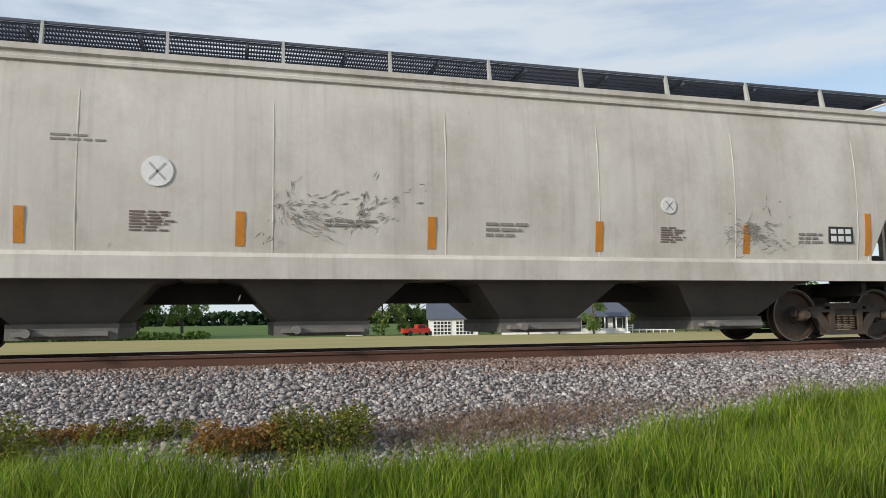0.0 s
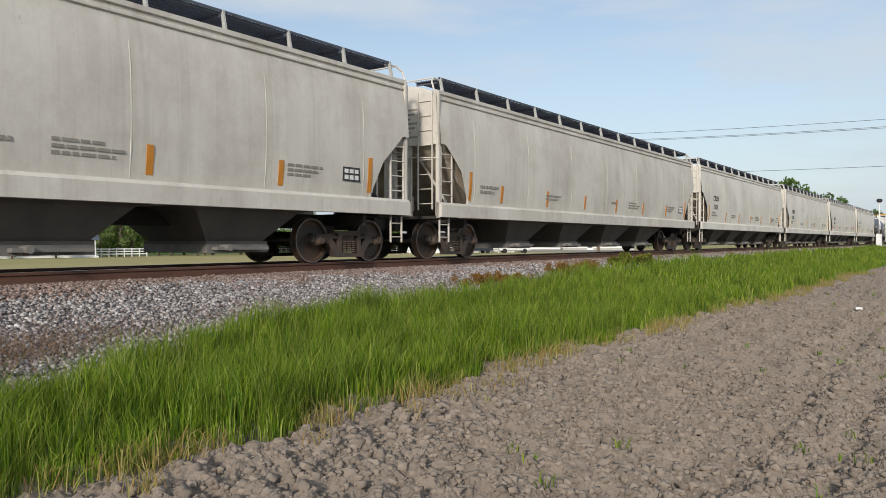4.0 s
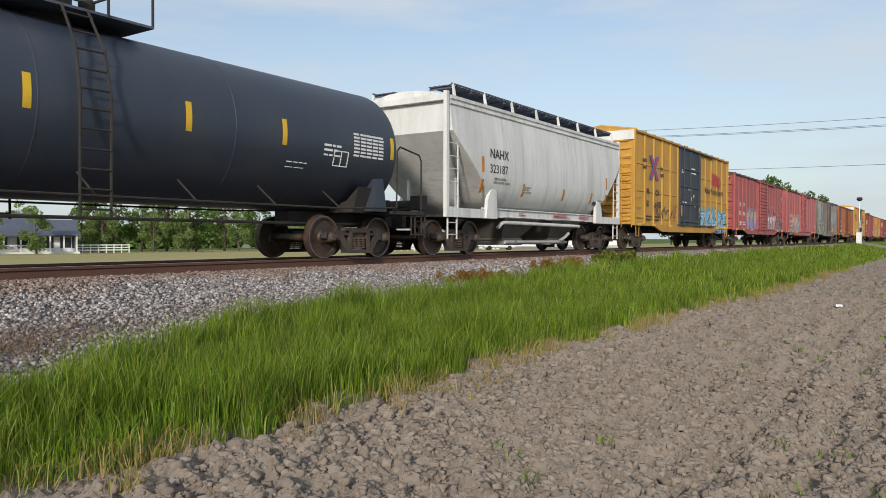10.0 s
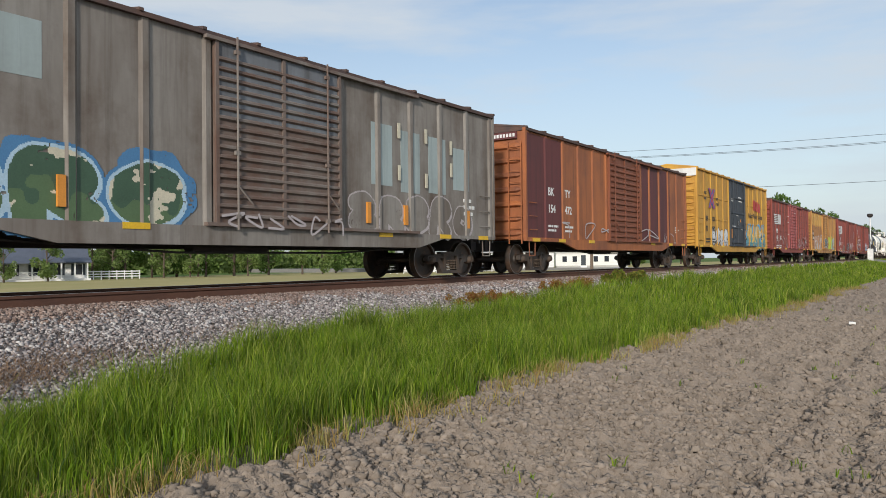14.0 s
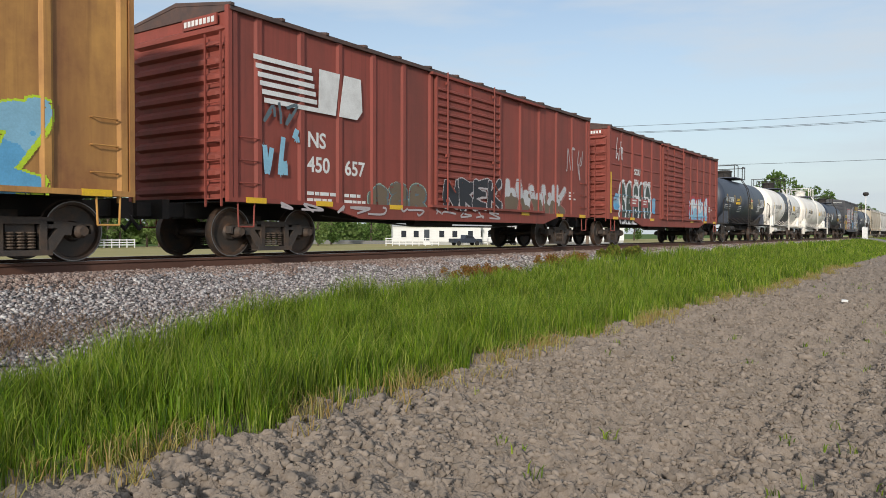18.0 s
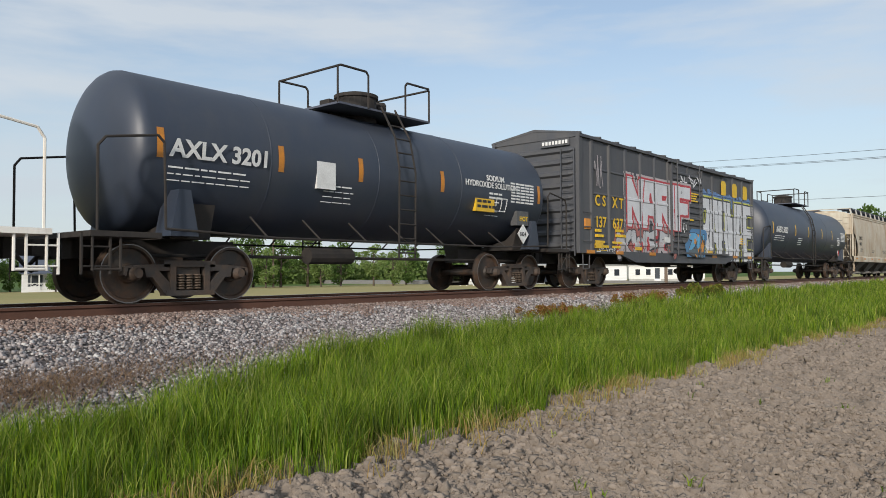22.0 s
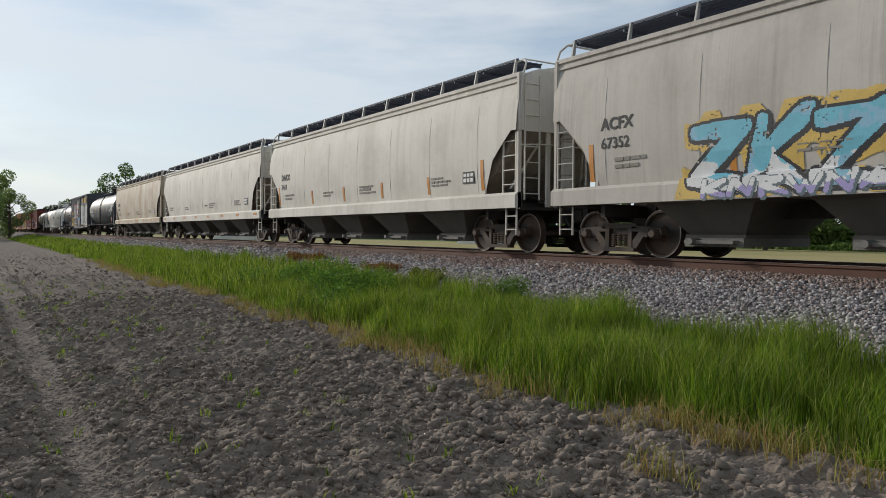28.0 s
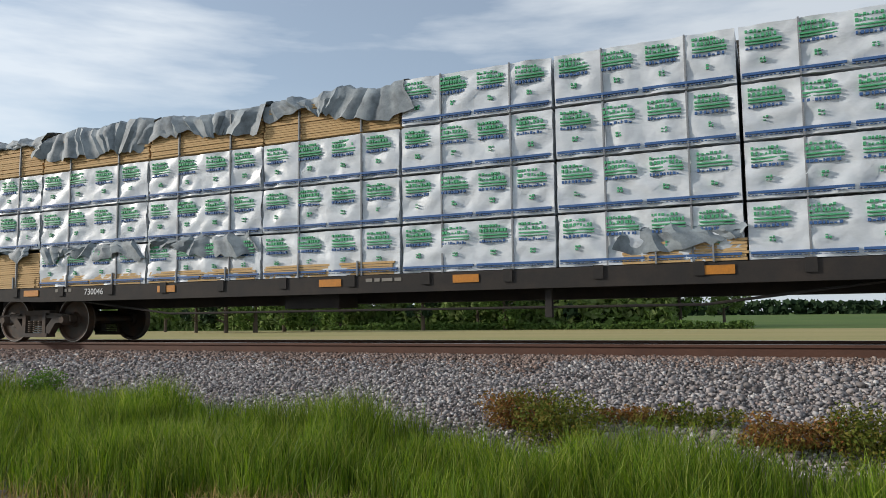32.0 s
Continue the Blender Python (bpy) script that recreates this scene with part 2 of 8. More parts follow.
# ---- mesh tools ----
class Shape:
    def __init__(self):
        self.v, self.f, self.k = [], [], []
    def add(self, verts, faces, k=0):
        o = len(self.v)
        self.v += [tuple(p) for p in verts]
        self.f += [tuple(i + o for i in f) for f in faces]
        self.k += [k] * len(faces)
        return self
    def box(self, x0, x1, y0, y1, z0, z1, k=0):
        v = [(x, y, z) for x in (x0, x1) for y in (y0, y1) for z in (z0, z1)]
        return self.add(v, [(0, 1, 3, 2), (4, 6, 7, 5), (0, 4, 5, 1), (2, 3, 7, 6), (0, 2, 6, 4), (1, 5, 7, 3)], k)
    def prism(self, pts, a0, a1, axis="y", k=0):
        """A polygon in the plane across the axis, drawn out along it: y: (x, z); x: (y, z); z: (x, y)."""
        def at(p, a):
            return {"y": (p[0], a, p[1]), "x": (a, p[0], p[1]), "z": (p[0], p[1], a)}[axis]
        n = len(pts)
        v = [at(p, a0) for p in pts] + [at(p, a1) for p in pts]
        area = sum(pts[i][0] * pts[(i + 1) % n][1] - pts[(i + 1) % n][0] * pts[i][1] for i in range(n))
        f = [tuple(range(n)), tuple(range(2 * n - 1, n - 1, -1))]
        f += [(i, i + n, (i + 1) % n + n, (i + 1) % n) for i in range(n)]
        flip = (area > 0) == (axis != "y")
        return self.add(v, [t[::-1] for t in f] if flip else f, k)
    def tube(self, p0, p1, r, n=8, r1=None, k=0, caps=True):
        p0, p1 = Vector(p0), Vector(p1)
        d = (p1 - p0).normalized()
        u = d.orthogonal().normalized()
        w = d.cross(u)
        r1 = r if r1 is None else r1
        v = [p0 + (u * math.cos(2 * math.pi * i / n) + w * math.sin(2 * math.pi * i / n)) * r for i in range(n)]
        v += [p1 + (u * math.cos(2 * math.pi * i / n) + w * math.sin(2 * math.pi * i / n)) * r1 for i in range(n)]
        f = [(i, (i + 1) % n, (i + 1) % n + n, i + n) for i in range(n)]
        if caps:
            f += [tuple(range(n - 1, -1, -1)), tuple(range(n, 2 * n))]
        return self.add(v, f, k)
    def path(self, pts, r, n=6, k=0):
        for a, b in zip(pts, pts[1:]):
            self.tube(a, b, r, n, k=k)
        return self
    def lathe(self, prof, axis="y", n=24, at=(0, 0, 0), k=0, caps=True):
        """prof: (along, radius) from one end to the other."""
        v = []
        for a, r in prof:
            for i in range(n):
                c, s = math.cos(2 * math.pi * i / n) * r, math.sin(2 * math.pi * i / n) * r
                p = {"y": (c, a, s), "x": (a, c, s), "z": (c, s, a)}[axis]
                v.append((p[0] + at[0], p[1] + at[1], p[2] + at[2]))
        m = len(prof)
        f = [(j * n + i, j * n + (i + 1) % n, (j + 1) * n + (i + 1) % n, (j + 1) * n + i) for j in range(m - 1) for i in range(n)]
        if caps:
            f += [tuple(range(n - 1, -1, -1)), tuple(range((m - 1) * n, m * n))]
        if axis == "y":
            f = [t[::-1] for t in f]
        return self.add(v, f, k)
    def loft(self, rings, k=0, caps=True, closed=True):
        n, o = len(rings[0]), []
        v = [p for r in rings for p in r]
        c = n if closed else n - 1
        f = [(j * n + i, j * n + (i + 1) % n, (j + 1) * n + (i + 1) % n, (j + 1) * n + i) for j in range(len(rings) - 1) for i in range(c)]
        if caps:
            f += [tuple(range(n - 1, -1, -1)), tuple(range((len(rings) - 1) * n, len(rings) * n))]
        return self.add(v, f, k)
    def mesh(self, name, mats, smooth=False):
        me = bpy.data.meshes.new(name)
        me.from_pydata(self.v, [], self.f)
        mats = mats if isinstance(mats, (list, tuple)) else [mats]
        for m in mats:
            me.materials.append(m)
        if len(mats) > 1:
            me.polygons.foreach_set("material_index", self.k)
        if smooth:
            me.polygons.foreach_set("use_smooth", [True] * len(self.f))
            me.set_sharp_from_angle(angle=radians(35))
        return me

CACHE = {}
def cached(key, make):
    if key not in CACHE:
        CACHE[key] = make()
    return CACHE[key]

def part(name, shape, material, parent, label="", m=None, smooth=False):
    """Links a Shape or a mesh as one mesh object under a thing or a part."""
    me = shape if isinstance(shape, bpy.types.Mesh) else shape.mesh(name, material, smooth)
    ob = new(name, me)
    if isinstance(shape, bpy.types.Mesh) and material is not None and ob.material_slots[0].material != material:
        ob.material_slots[0].link = "OBJECT"
        ob.material_slots[0].material = material
    ob.parent = parent
    if m is not None:
        ob.matrix_basis = m
    return tagged(ob, label)

def text_mesh(body, size, bold=0.0):
    def make():
        cu = bpy.data.curves.new("writing", "FONT")
        cu.body, cu.size, cu.offset, cu.extrude, cu.resolution_u = body, size, bold, 0.002, 3
        ob = bpy.data.objects.new("writing", cu)
        me = bpy.data.meshes.new_from_object(ob)
        bpy.data.objects.remove(ob)
        return me
    return cached(("text", body, size, bold), make)

def writing(body, x, z, size, material, parent, y, bold=0.0, name="lettering", lean=0.0):
    """Lettering on the side that faces -y, its lower left corner at x, z."""
    me = text_mesh(body, size, bold)
    if not me.materials:
        me.materials.append(material)
    return part(name, me, material, parent, m=pose(x, y, z, 90 + lean, 0, 0))

# ---- rolling stock: shared pieces ----
RAIL_TOP, TRACK_Y = 1.11, 11.75
WHEELS = []

def wheelset_mesh():
    s = Shape()
    for sg in (-1, 1):
        y = sg * 0.745
        s.lathe([(y - 0.07, 0.0), (y - 0.07, 0.13), (y - 0.025, 0.16), (y - 0.015, 0.38),
                 (y - 0.07, 0.40), (y - 0.07, 0.455), (y + 0.05, 0.462), (y + 0.055, 0.487 if sg < 0 else 0.462), (y + 0.07, 0.48 if sg < 0 else 0.455),
                 (y + 0.07, 0.40), (y + 0.02, 0.38), (y + 0.03, 0.16), (y + 0.07, 0.13), (y + 0.07, 0.0)], "y", 32)
        s.lathe([(y + sg * 0.0701 - 0.004, 0.438), (y + sg * 0.0701 + 0.004, 0.438), (y + sg * 0.0701 + 0.004, 0.452), (y + sg * 0.0701 - 0.004, 0.452), (y + sg * 0.0701 - 0.004, 0.438)], "y", 32, k=1, caps=False)
    s.tube((0, -0.98, 0), (0, 0.98, 0), 0.075, 12)
    return s.mesh("wheelset", [WHEELSTEEL, TREAD], True)

def side_frame_mesh(h):
    """Cast side frame with its two windows; h: half the wheelbase."""
    s = Shape()
    y0, y1 = -0.075, 0.075
    for g in (-1, 1):
        s.prism([(g * 0.30, 0.60), (g * (h - 0.22), 0.60), (g * (h + 0.17), 0.56), (g * (h + 0.19), 0.44), (g * (h + 0.15), 0.42), (g * (h + 0.13), 0.54),
                 (g * (h - 0.13), 0.54), (g * (h - 0.16), 0.40), (g * (h - 0.26), 0.40), (g * 0.42, 0.13), (g * 0.30, 0.13), (g * 0.30, 0.26), (g * (h - 0.36), 0.50), (g * 0.30, 0.50)], y0, y1)
        s.box(g * 0.30 - 0.05, g * 0.30 + 0.05, y0 - 0.01, y1 + 0.01, 0.13, 0.60)
    s.box(-0.45, 0.45, y0, y1, 0.56, 0.66)
    s.box(-0.42, 0.42, y0 - 0.03, y1 + 0.03, 0.11, 0.19)
    return s.mesh("side_frame", TRUCKSTEEL)

def spring_mesh():
    s = Shape()
    for i in range(6):
        z = 0.205 + i * 0.042
        s.lathe([(z, 0.045), (z + 0.012, 0.066), (z + 0.026, 0.066), (z + 0.036, 0.045)], "z", 10)
    return s.mesh("spring", SPRING, True)

def bearing_mesh():
    return Shape().lathe([(-0.14, 0.0), (-0.14, 0.07), (-0.10, 0.085), (-0.06, 0.11), (0.07, 0.11), (0.07, 0.0)], "y", 14).mesh("bearing", TRUCKSTEEL, True)

def add_truck(car, x, h=0.89):
    tr = part("truck", cached("bolster", lambda: Shape().box(-0.2, 0.2, -0.98, 0.98, 0.36, 0.60).box(-0.3, 0.3, -0.3, 0.3, 0.58, 0.78).mesh("truck", TRUCKSTEEL)),
              None, car, m=pose(x, 0, 0))
    for g in (-1, 1):
        w = part("wheelset", cached("wheelset", wheelset_mesh), None, tr, m=pose(g * h, 0, 0.46))
        WHEELS.append((w, car, x, g * h))
        part("side_frame", cached(("frame", h), lambda: side_frame_mesh(h)), None, tr, m=pose(0, g * 0.96, 0))
        for i in (-1, 0, 1):
            part("spring", cached("spring", spring_mesh), None, tr, m=pose(i * 0.145, g * 0.985, 0))
        for q in (-1, 1):
            part("bearing", cached("bearing", bearing_mesh), None, tr, m=pose(q * h, g * 0.97, 0.46, 0, 0, 0 if g < 0 else 180))
    return tr

def coupler_mesh():
    s = Shape()
    s.box(-0.75, 0.0, -0.12, 0.12, 0.72, 0.98)
    s.prism([(0.0, -0.1), (0.28, -0.13), (0.36, -0.02), (0.30, 0.10), (0.0, 0.1)], 0.73, 0.97, "z")
    s.box(-0.12, 0.02, -0.42, 0.42, 0.68, 1.02)
    s.path([(0.0, -0.35, 0.8), (0.15, -0.36, 0.62), (0.30, -0.28, 0.50), (0.42, -0.16, 0.56)], 0.03, 6)
    return s.mesh("coupler", UNDER)

def add_couplers(car, L):
    for g in (-1, 1):
        part("coupler", cached("coupler", coupler_mesh), None, car, m=pose(g * (L / 2 - 0.34), 0, 0, 0, 0, 0 if g > 0 else 180))

def ladder_mesh(w, z0, z1, n):
    s = Shape()
    for g in (-1, 1):
        s.box(g * w / 2 - 0.013, g * w / 2 + 0.013, -0.012, 0.024, z0, z1)
    for i in range(n):
        z = z0 + (i + 0.4) * (z1 - z0) / n
        s.tube((-w / 2, 0, z), (w / 2, 0, z), 0.013, 6)
    return s.mesh("ladder", RAILGREY)

def add_ladder(car, x, y, z0, z1, n, material, turn=0, w=0.42):
    return part("ladder", cached(("ladder", w, z0, z1, n), lambda: ladder_mesh(w, z0, z1, n)), material, car, m=pose(x, y, 0, 0, 0, turn))

def bars(specs, y, name, material, car, t=0.004):
    """Small painted lines of writing that cannot be read: (x, z, width, height, rows)."""
    s = Shape()
    q = random.Random(len(specs) * 7 + int(specs[0][2] * 100))
    for x, z, w, h, n in specs:
        for i in range(n):
            hh = h / n
            u, end = x, x + w * (1.0 - 0.3 * ((i * 37 + int(x * 10)) % 3) / 2)
            while u < end - 0.04:
                v = min(end, u + q.uniform(0.08, 0.24))
                zz = z + h - i * hh
                yy = y(zz) if callable(y) else y
                s.box(u, v, yy - t, yy + 0.02, zz - hh * 0.52, zz)
                u = v + 0.04
    return tagged(part(name, s, material, car), kind="stuff")

def strips(xs, z, w, h, y, material, car, name="reflective_strip"):
    for x in xs:
        part(name, cached(("strip", w, h), lambda: Shape().box(-w / 2, w / 2, -0.005, 0.02, 0, h).mesh(name, material)), material, car, m=pose(x, y, z))

def roundel(x, z, y, r, car, ring=WHITEINK, mark=RAILGREY):
    s = Shape().lathe([(-0.005, 0.0), (-0.005, r), (0.02, r), (0.02, 0.0)], "y", 20, (x, y, z))
    s.prism([(x - r * 0.55, z - r * 0.5), (x - r * 0.45, z - r * 0.6), (x + r * 0.55, z + r * 0.5), (x + r * 0.45, z + r * 0.6)], y - 0.009, y - 0.003, "y", 1)
    s.prism([(x - r * 0.55, z + r * 0.5), (x - r * 0.45, z + r * 0.6), (x + r * 0.55, z - r * 0.5), (x + r * 0.45, z - r * 0.6)], y - 0.009, y - 0.003, "y", 1)
    return part("painted_roundel", s, [ring, mark], car)

def smooth_line(pts, closed=False, n=5):
    """Catmull-Rom through the points."""
    out = []
    m = len(pts)
    for i in range(m if closed else m - 1):
        p = [pts[(i + k) % m] if closed else pts[min(max(i + k, 0), m - 1)] for k in (-1, 0, 1, 2)]
        for j in range(n):
            t = j / n
            out.append(tuple(0.5 * (2 * p[1][c] + (p[2][c] - p[0][c]) * t + (2 * p[0][c] - 5 * p[1][c] + 4 * p[2][c] - p[3][c]) * t * t
                                    + (3 * p[1][c] - p[0][c] - 3 * p[2][c] + p[3][c]) * t ** 3) for c in (0, 1)))
    return out + [pts[0] if closed else pts[-1]]

ROUND = [[[(-.6, .82), (.1, .93), (.6, .66), (-.2, .5), (-.62, .2), (.1, .07), (.7, .22)]],
         [[(.62, .75), (.0, .92), (-.6, .55), (-.35, .12), (.3, .08), (.65, .35), (.15, .45)]],
         [[(-.62, .95), (-.62, .35), (-.1, .06), (.5, .3), (.6, .95)]],
         [[(-.6, .5), (-.2, .92), (.45, .8), (.6, .35), (.1, .07), (-.5, .25), (-.6, .5)]],
         [[(-.6, .05), (-.55, .9), (.35, .92), (.55, .66), (-.25, .48)], [(-.15, .48), (.7, .05)]]]
SHARP = [[[(-.75, .0), (-.5, 1.0)], [(-.55, .98), (.6, .02)], [(.55, .0), (.85, 1.05)]],
         [[(-.95, -.02), (.05, 1.02), (.75, .0)], [(-.6, .30), (.95, .42)]],
         [[(.85, 1.0), (-.7, .88), (-.8, .08), (.7, .0)], [(-.7, .5), (.55, .56)]],
         [[(-.8, .92), (.8, 1.0), (-.75, .05), (.95, .0)]],
         [[(-.7, .0), (-.65, 1.02)], [(.8, 1.05), (-.55, .45), (.9, -.04)]],
         [[(-.7, -.02), (-.6, .98), (.65, .84), (-.5, .48), (.9, -.03)]],
         [[(-.9, 1.0), (-.3, .05), (.15, .65), (.5, .02), (.95, 1.05)]]]

RELIEF = {}     # box car: the x of its posts and the z of its straps
def paint_mesh(idx, x0, z0, cell, depth, mats, name, relief=None, lift=0.0):
    """Sprayed paint as flat runs of one colour, row by row; idx -1 is bare; depth(z) is the side's surface;
    with relief the paint follows the posts and straps."""
    v, f, k = [], [], []
    rows, cols = idx.shape
    post = np.zeros(cols, int)
    if relief:
        gx = x0 + (np.arange(cols) + 0.5) * cell
        for px in relief[0]:
            post[np.abs(gx - px) < 0.056] = 1
        def depth(z, on=0):
            return lift + (-1.4695 if on else -1.4530 if any(q - 0.005 < z < q + 0.095 for q in relief[1]) else -1.4300)
    for j in range(rows):
        row = np.where(idx[j] < 0, -1, idx[j] * 2 + post)
        cut = np.flatnonzero(np.diff(row)) + 1
        st = np.concatenate([[0], cut])
        en = np.concatenate([cut, [cols]])
        za, zb = z0 + j * cell, z0 + (j + 1) * cell
        ya, yb = depth(za), depth(zb)
        pa, pb = (depth(za, 1), depth(zb, 1)) if relief else (ya, yb)
        for a, b in zip(st, en):
            if row[a] < 0:
                continue
            ya2, yb2 = (pa, pb) if row[a] % 2 else (ya, yb)
            o = len(v)
            v += [(x0 + a * cell, ya2, za), (x0 + b * cell, ya2, za), (x0 + b * cell, yb2, zb), (x0 + a * cell, yb2, zb)]
            f.append((o, o + 1, o + 2, o + 3))
            k.append(int(row[a]) // 2)
    s = Shape()
    s.v, s.f, s.k = v, f, k
    return s.mesh(name, mats)

def graffiti(car, x0, x1, z0, z1, y, fills, line, seed, back=None, n=None, style="sharp", letters=None, halo=None, fat=None, shine=None, depth=None, tone=0.45, clip=None, edge=None, wear=0.5, patch=None):
    """Sprayed lettering too wild to read: fat overlapping strokes with a rim, drop shade, two-tone fill and shine."""
    r = np.random.RandomState(seed)
    w, h = x1 - x0, z1 - z0
    cell = 0.017
    pad = 0.16
    gx = np.arange(x0 - pad * 2, x1 + pad * 2, cell)
    gz = np.arange(z0 - pad * 0.3, z1 + pad, cell)
    X, Z = np.meshgrid(gx, gz)
    fuzz = 0.016 * (value_noise(X + 50, Z + 50, 0.05, seed % 50) - 0.5) + 0.02 * (value_noise(X + 50, Z + 50, 0.19, seed % 40) - 0.5)
    idx = np.full(X.shape, -1)
    n = n or (len(letters) if letters else max(3, int(w / 0.85)))
    cw = w / n
    forms = letters or [(ROUND if style == "round" else SHARP)[i] for i in r.randint(0, len(ROUND if style == "round" else SHARP), n)]
    kinds = []
    rim = edge or min(0.034, h * 0.03)
    th = fat or min(0.125 * h, 0.19 * cw)
    fields = []
    for i, form in enumerate(forms):
        cx = x0 + cw * (i + 0.5)
        tilt = r.uniform(-0.12, 0.2) if not letters else 0.0
        hh = h * r.uniform(0.80, 1.0) if not letters else h
        zb = z0 + (h - hh) * r.uniform(0, 1)
        D = np.full(X.shape, 9.0)
        for pl in form:
            if style == "round":
                pl = smooth_line(pl)
            else:
                if not letters:
                    pl = [(u + r.uniform(-0.14, 0.14), t + r.uniform(-0.05, 0.05)) for u, t in pl]
            pts = [(cx + u * (cw * 0.5 * (1.12 if not letters else 1.0) - th * 0.6), zb + th * 0.9 + t * (hh - 1.8 * th)) for u, t in pl]
            pts = [(a + (b - zb - hh / 2) * tilt, b) for a, b in pts]
            m = len(pts) - 1
            for q, ((ax, az), (bx, bz)) in enumerate(zip(pts, pts[1:])):
                dx, dz = bx - ax, bz - az
                t = np.clip(((X - ax) * dx + (Z - az) * dz) / (dx * dx + dz * dz + 1e-9), 0, 1)
                wide = th * (1.0 + (0.25 * np.sin(3.1 * t + i) if style != "round" and not letters else 0.0))
                px, pz = X - ax - t * dx, Z - az - t * dz
                dist = np.hypot(px, pz) if style == "round" else np.maximum(np.abs(px), np.abs(pz)) if style == "block" else np.maximum(np.abs(px), np.abs(pz)) * 0.5 + np.hypot(px, pz) * 0.5
                D = np.minimum(D, dist - wide)
        fields.append(D + fuzz * 0.6)
    U = np.min(np.array(fields), axis=0)
    if back is not None:
        cloud = U + 0.45 * (value_noise(X + 9, Z + 20, 0.35, seed % 30) - 0.62) * (1 if h > 0.6 else 0.5)
        idx[(cloud < 0.09) & (Z > z0 - 0.03)] = 3
    if halo is not None:
        idx[U < rim * 2.0 + 0.02 * (value_noise(X + 4, Z + 4, 0.3, (seed + 9) % 60) - 0.4)] = 5
    for D in fields:
        sh = np.full(D.shape, 9.0)
        a, b = max(1, int(0.05 / cell)), max(1, int(0.04 / cell))
        sh[:-a, b:] = D[a:, :-b]
        idx[sh < rim * 0.8] = 0
        idx[D < rim] = 0
        low = (Z - z0) / h + 0.5 * (value_noise(X + 3, Z + 7, 0.22, (seed + 3) % 60) - 0.5)
        idx[D < 0] = 1
        idx[(D < 0) & (low < tone)] = 2
        if shine is not None:
            idx[(D < -th * 0.45) & (D > -th * 0.75) & (low > 0.62)] = 4
    if patch is not None:
        idx[((idx == 1) | (idx == 2)) & (value_noise(X + 17, Z + 5, 0.26, (seed + 13) % 60) + 0.3 * value_noise(X, Z + 5, 0.07, (seed + 14) % 60) > 0.86)] = 6
    # thin paint: speckled along the rims and where the sheet shows through
    speck = value_noise(X + 70, Z + 70, 0.036, (seed + 21) % 50) + 0.7 * value_noise(X + 70, Z + 70, 0.3, (seed + 22) % 50)
    idx[speck > 1.62 - 0.42 * wear] = -1
    idx[(U > rim * 0.6) & (speck > 1.3)] = -1
    if clip:
        idx[(X < clip[0]) | (X > clip[1])] = -1
    mats = [line, fills[0], fills[-1], back or line, shine or fills[0], halo or line, patch or line]
    relief = RELIEF.get(car.name) if depth is None and abs(y + 1.468) < 0.02 else None
    me = paint_mesh(idx, gx[0], gz[0], cell, depth or (lambda z: y), mats, "graffiti", relief, y + 1.468)
    return tagged(part("graffiti", me, None, car), "sprayed graffiti lettering", kind="stuff")

def rust_drips(car, x0, x1, z0, z1, material, seed, reach=0.5, depth=None, cover=0.5):
    """Rust that starts along the top edge and runs down in drips."""
    cell = 0.02
    gx, gz = np.arange(x0, x1, cell), np.arange(z0, z1, cell)
    X, Z = np.meshgrid(gx, gz)
    run = value_noise(X + 60, X * 0, 1.6, seed) ** 2 * 0.8 + 0.7 * value_noise(X + 60, X * 0, 0.16, seed + 1) ** 3 + 0.15 * value_noise(X + 60, X * 0, 0.05, seed + 2)
    patch = 0.42 * (value_noise(X + 90, Z + 90, 0.032, seed + 6) - 0.5) + value_noise(X + 30, Z * 0.12 + 30, 0.055, seed + 3) * 0.45 + value_noise(X + 30, Z * 0.2 + 30, 0.2, seed + 4) * 0.35 + value_noise(X + 30, Z + 30, 0.06, seed + 5) * 0.2
    drop = (z1 - Z) / (z1 - z0)
    idx = np.where(patch > 1.02 - cover + 0.55 * drop / (reach * (0.35 + run)), 0, -1)
    return tagged(part("rust_stain", paint_mesh(idx, gx[0], gz[0], cell, depth, [material], "rust_stain"), None, car, "reddish rust running down the paint"), kind="stuff")

def scrawl(car, x0, x1, z0, z1, y, material, seed, n=10, r=0.022):
    """A thin sprayed tag: one looping line."""
    q = random.Random(seed)
    s = Shape()
    for i in range(n):
        cx = x0 + (x1 - x0) * (i + 0.5) / n
        pts = [(cx + q.uniform(-0.6, 0.6) * (x1 - x0) / n, y - 0.002, z0 + (z1 - z0) * q.choice((0.02, 0.3, 0.55, 0.8, 1.0))) for j in range(4)]
        pts = [(u, y - 0.002 - 0.0006 * j, v) for j, (u, v) in enumerate(smooth_line([(p[0], p[2]) for p in pts], n=4))]
        for a, b in zip(pts, pts[1:]):
            d = Vector((b[0] - a[0], 0, b[2] - a[2]))
            if d.length < 0.004:
                continue
            p = Vector((-d.z, 0, d.x)).normalized() * r
            a, b = Vector(a), Vector(b)
            s.add([a - p, b - p, b + p, a + p], [(0, 1, 2, 3)] if p.cross(d).y < 0 else [(3, 2, 1, 0)])
    return tagged(part("graffiti_tag", s, material, car), "thin sprayed tag", kind="stuff")

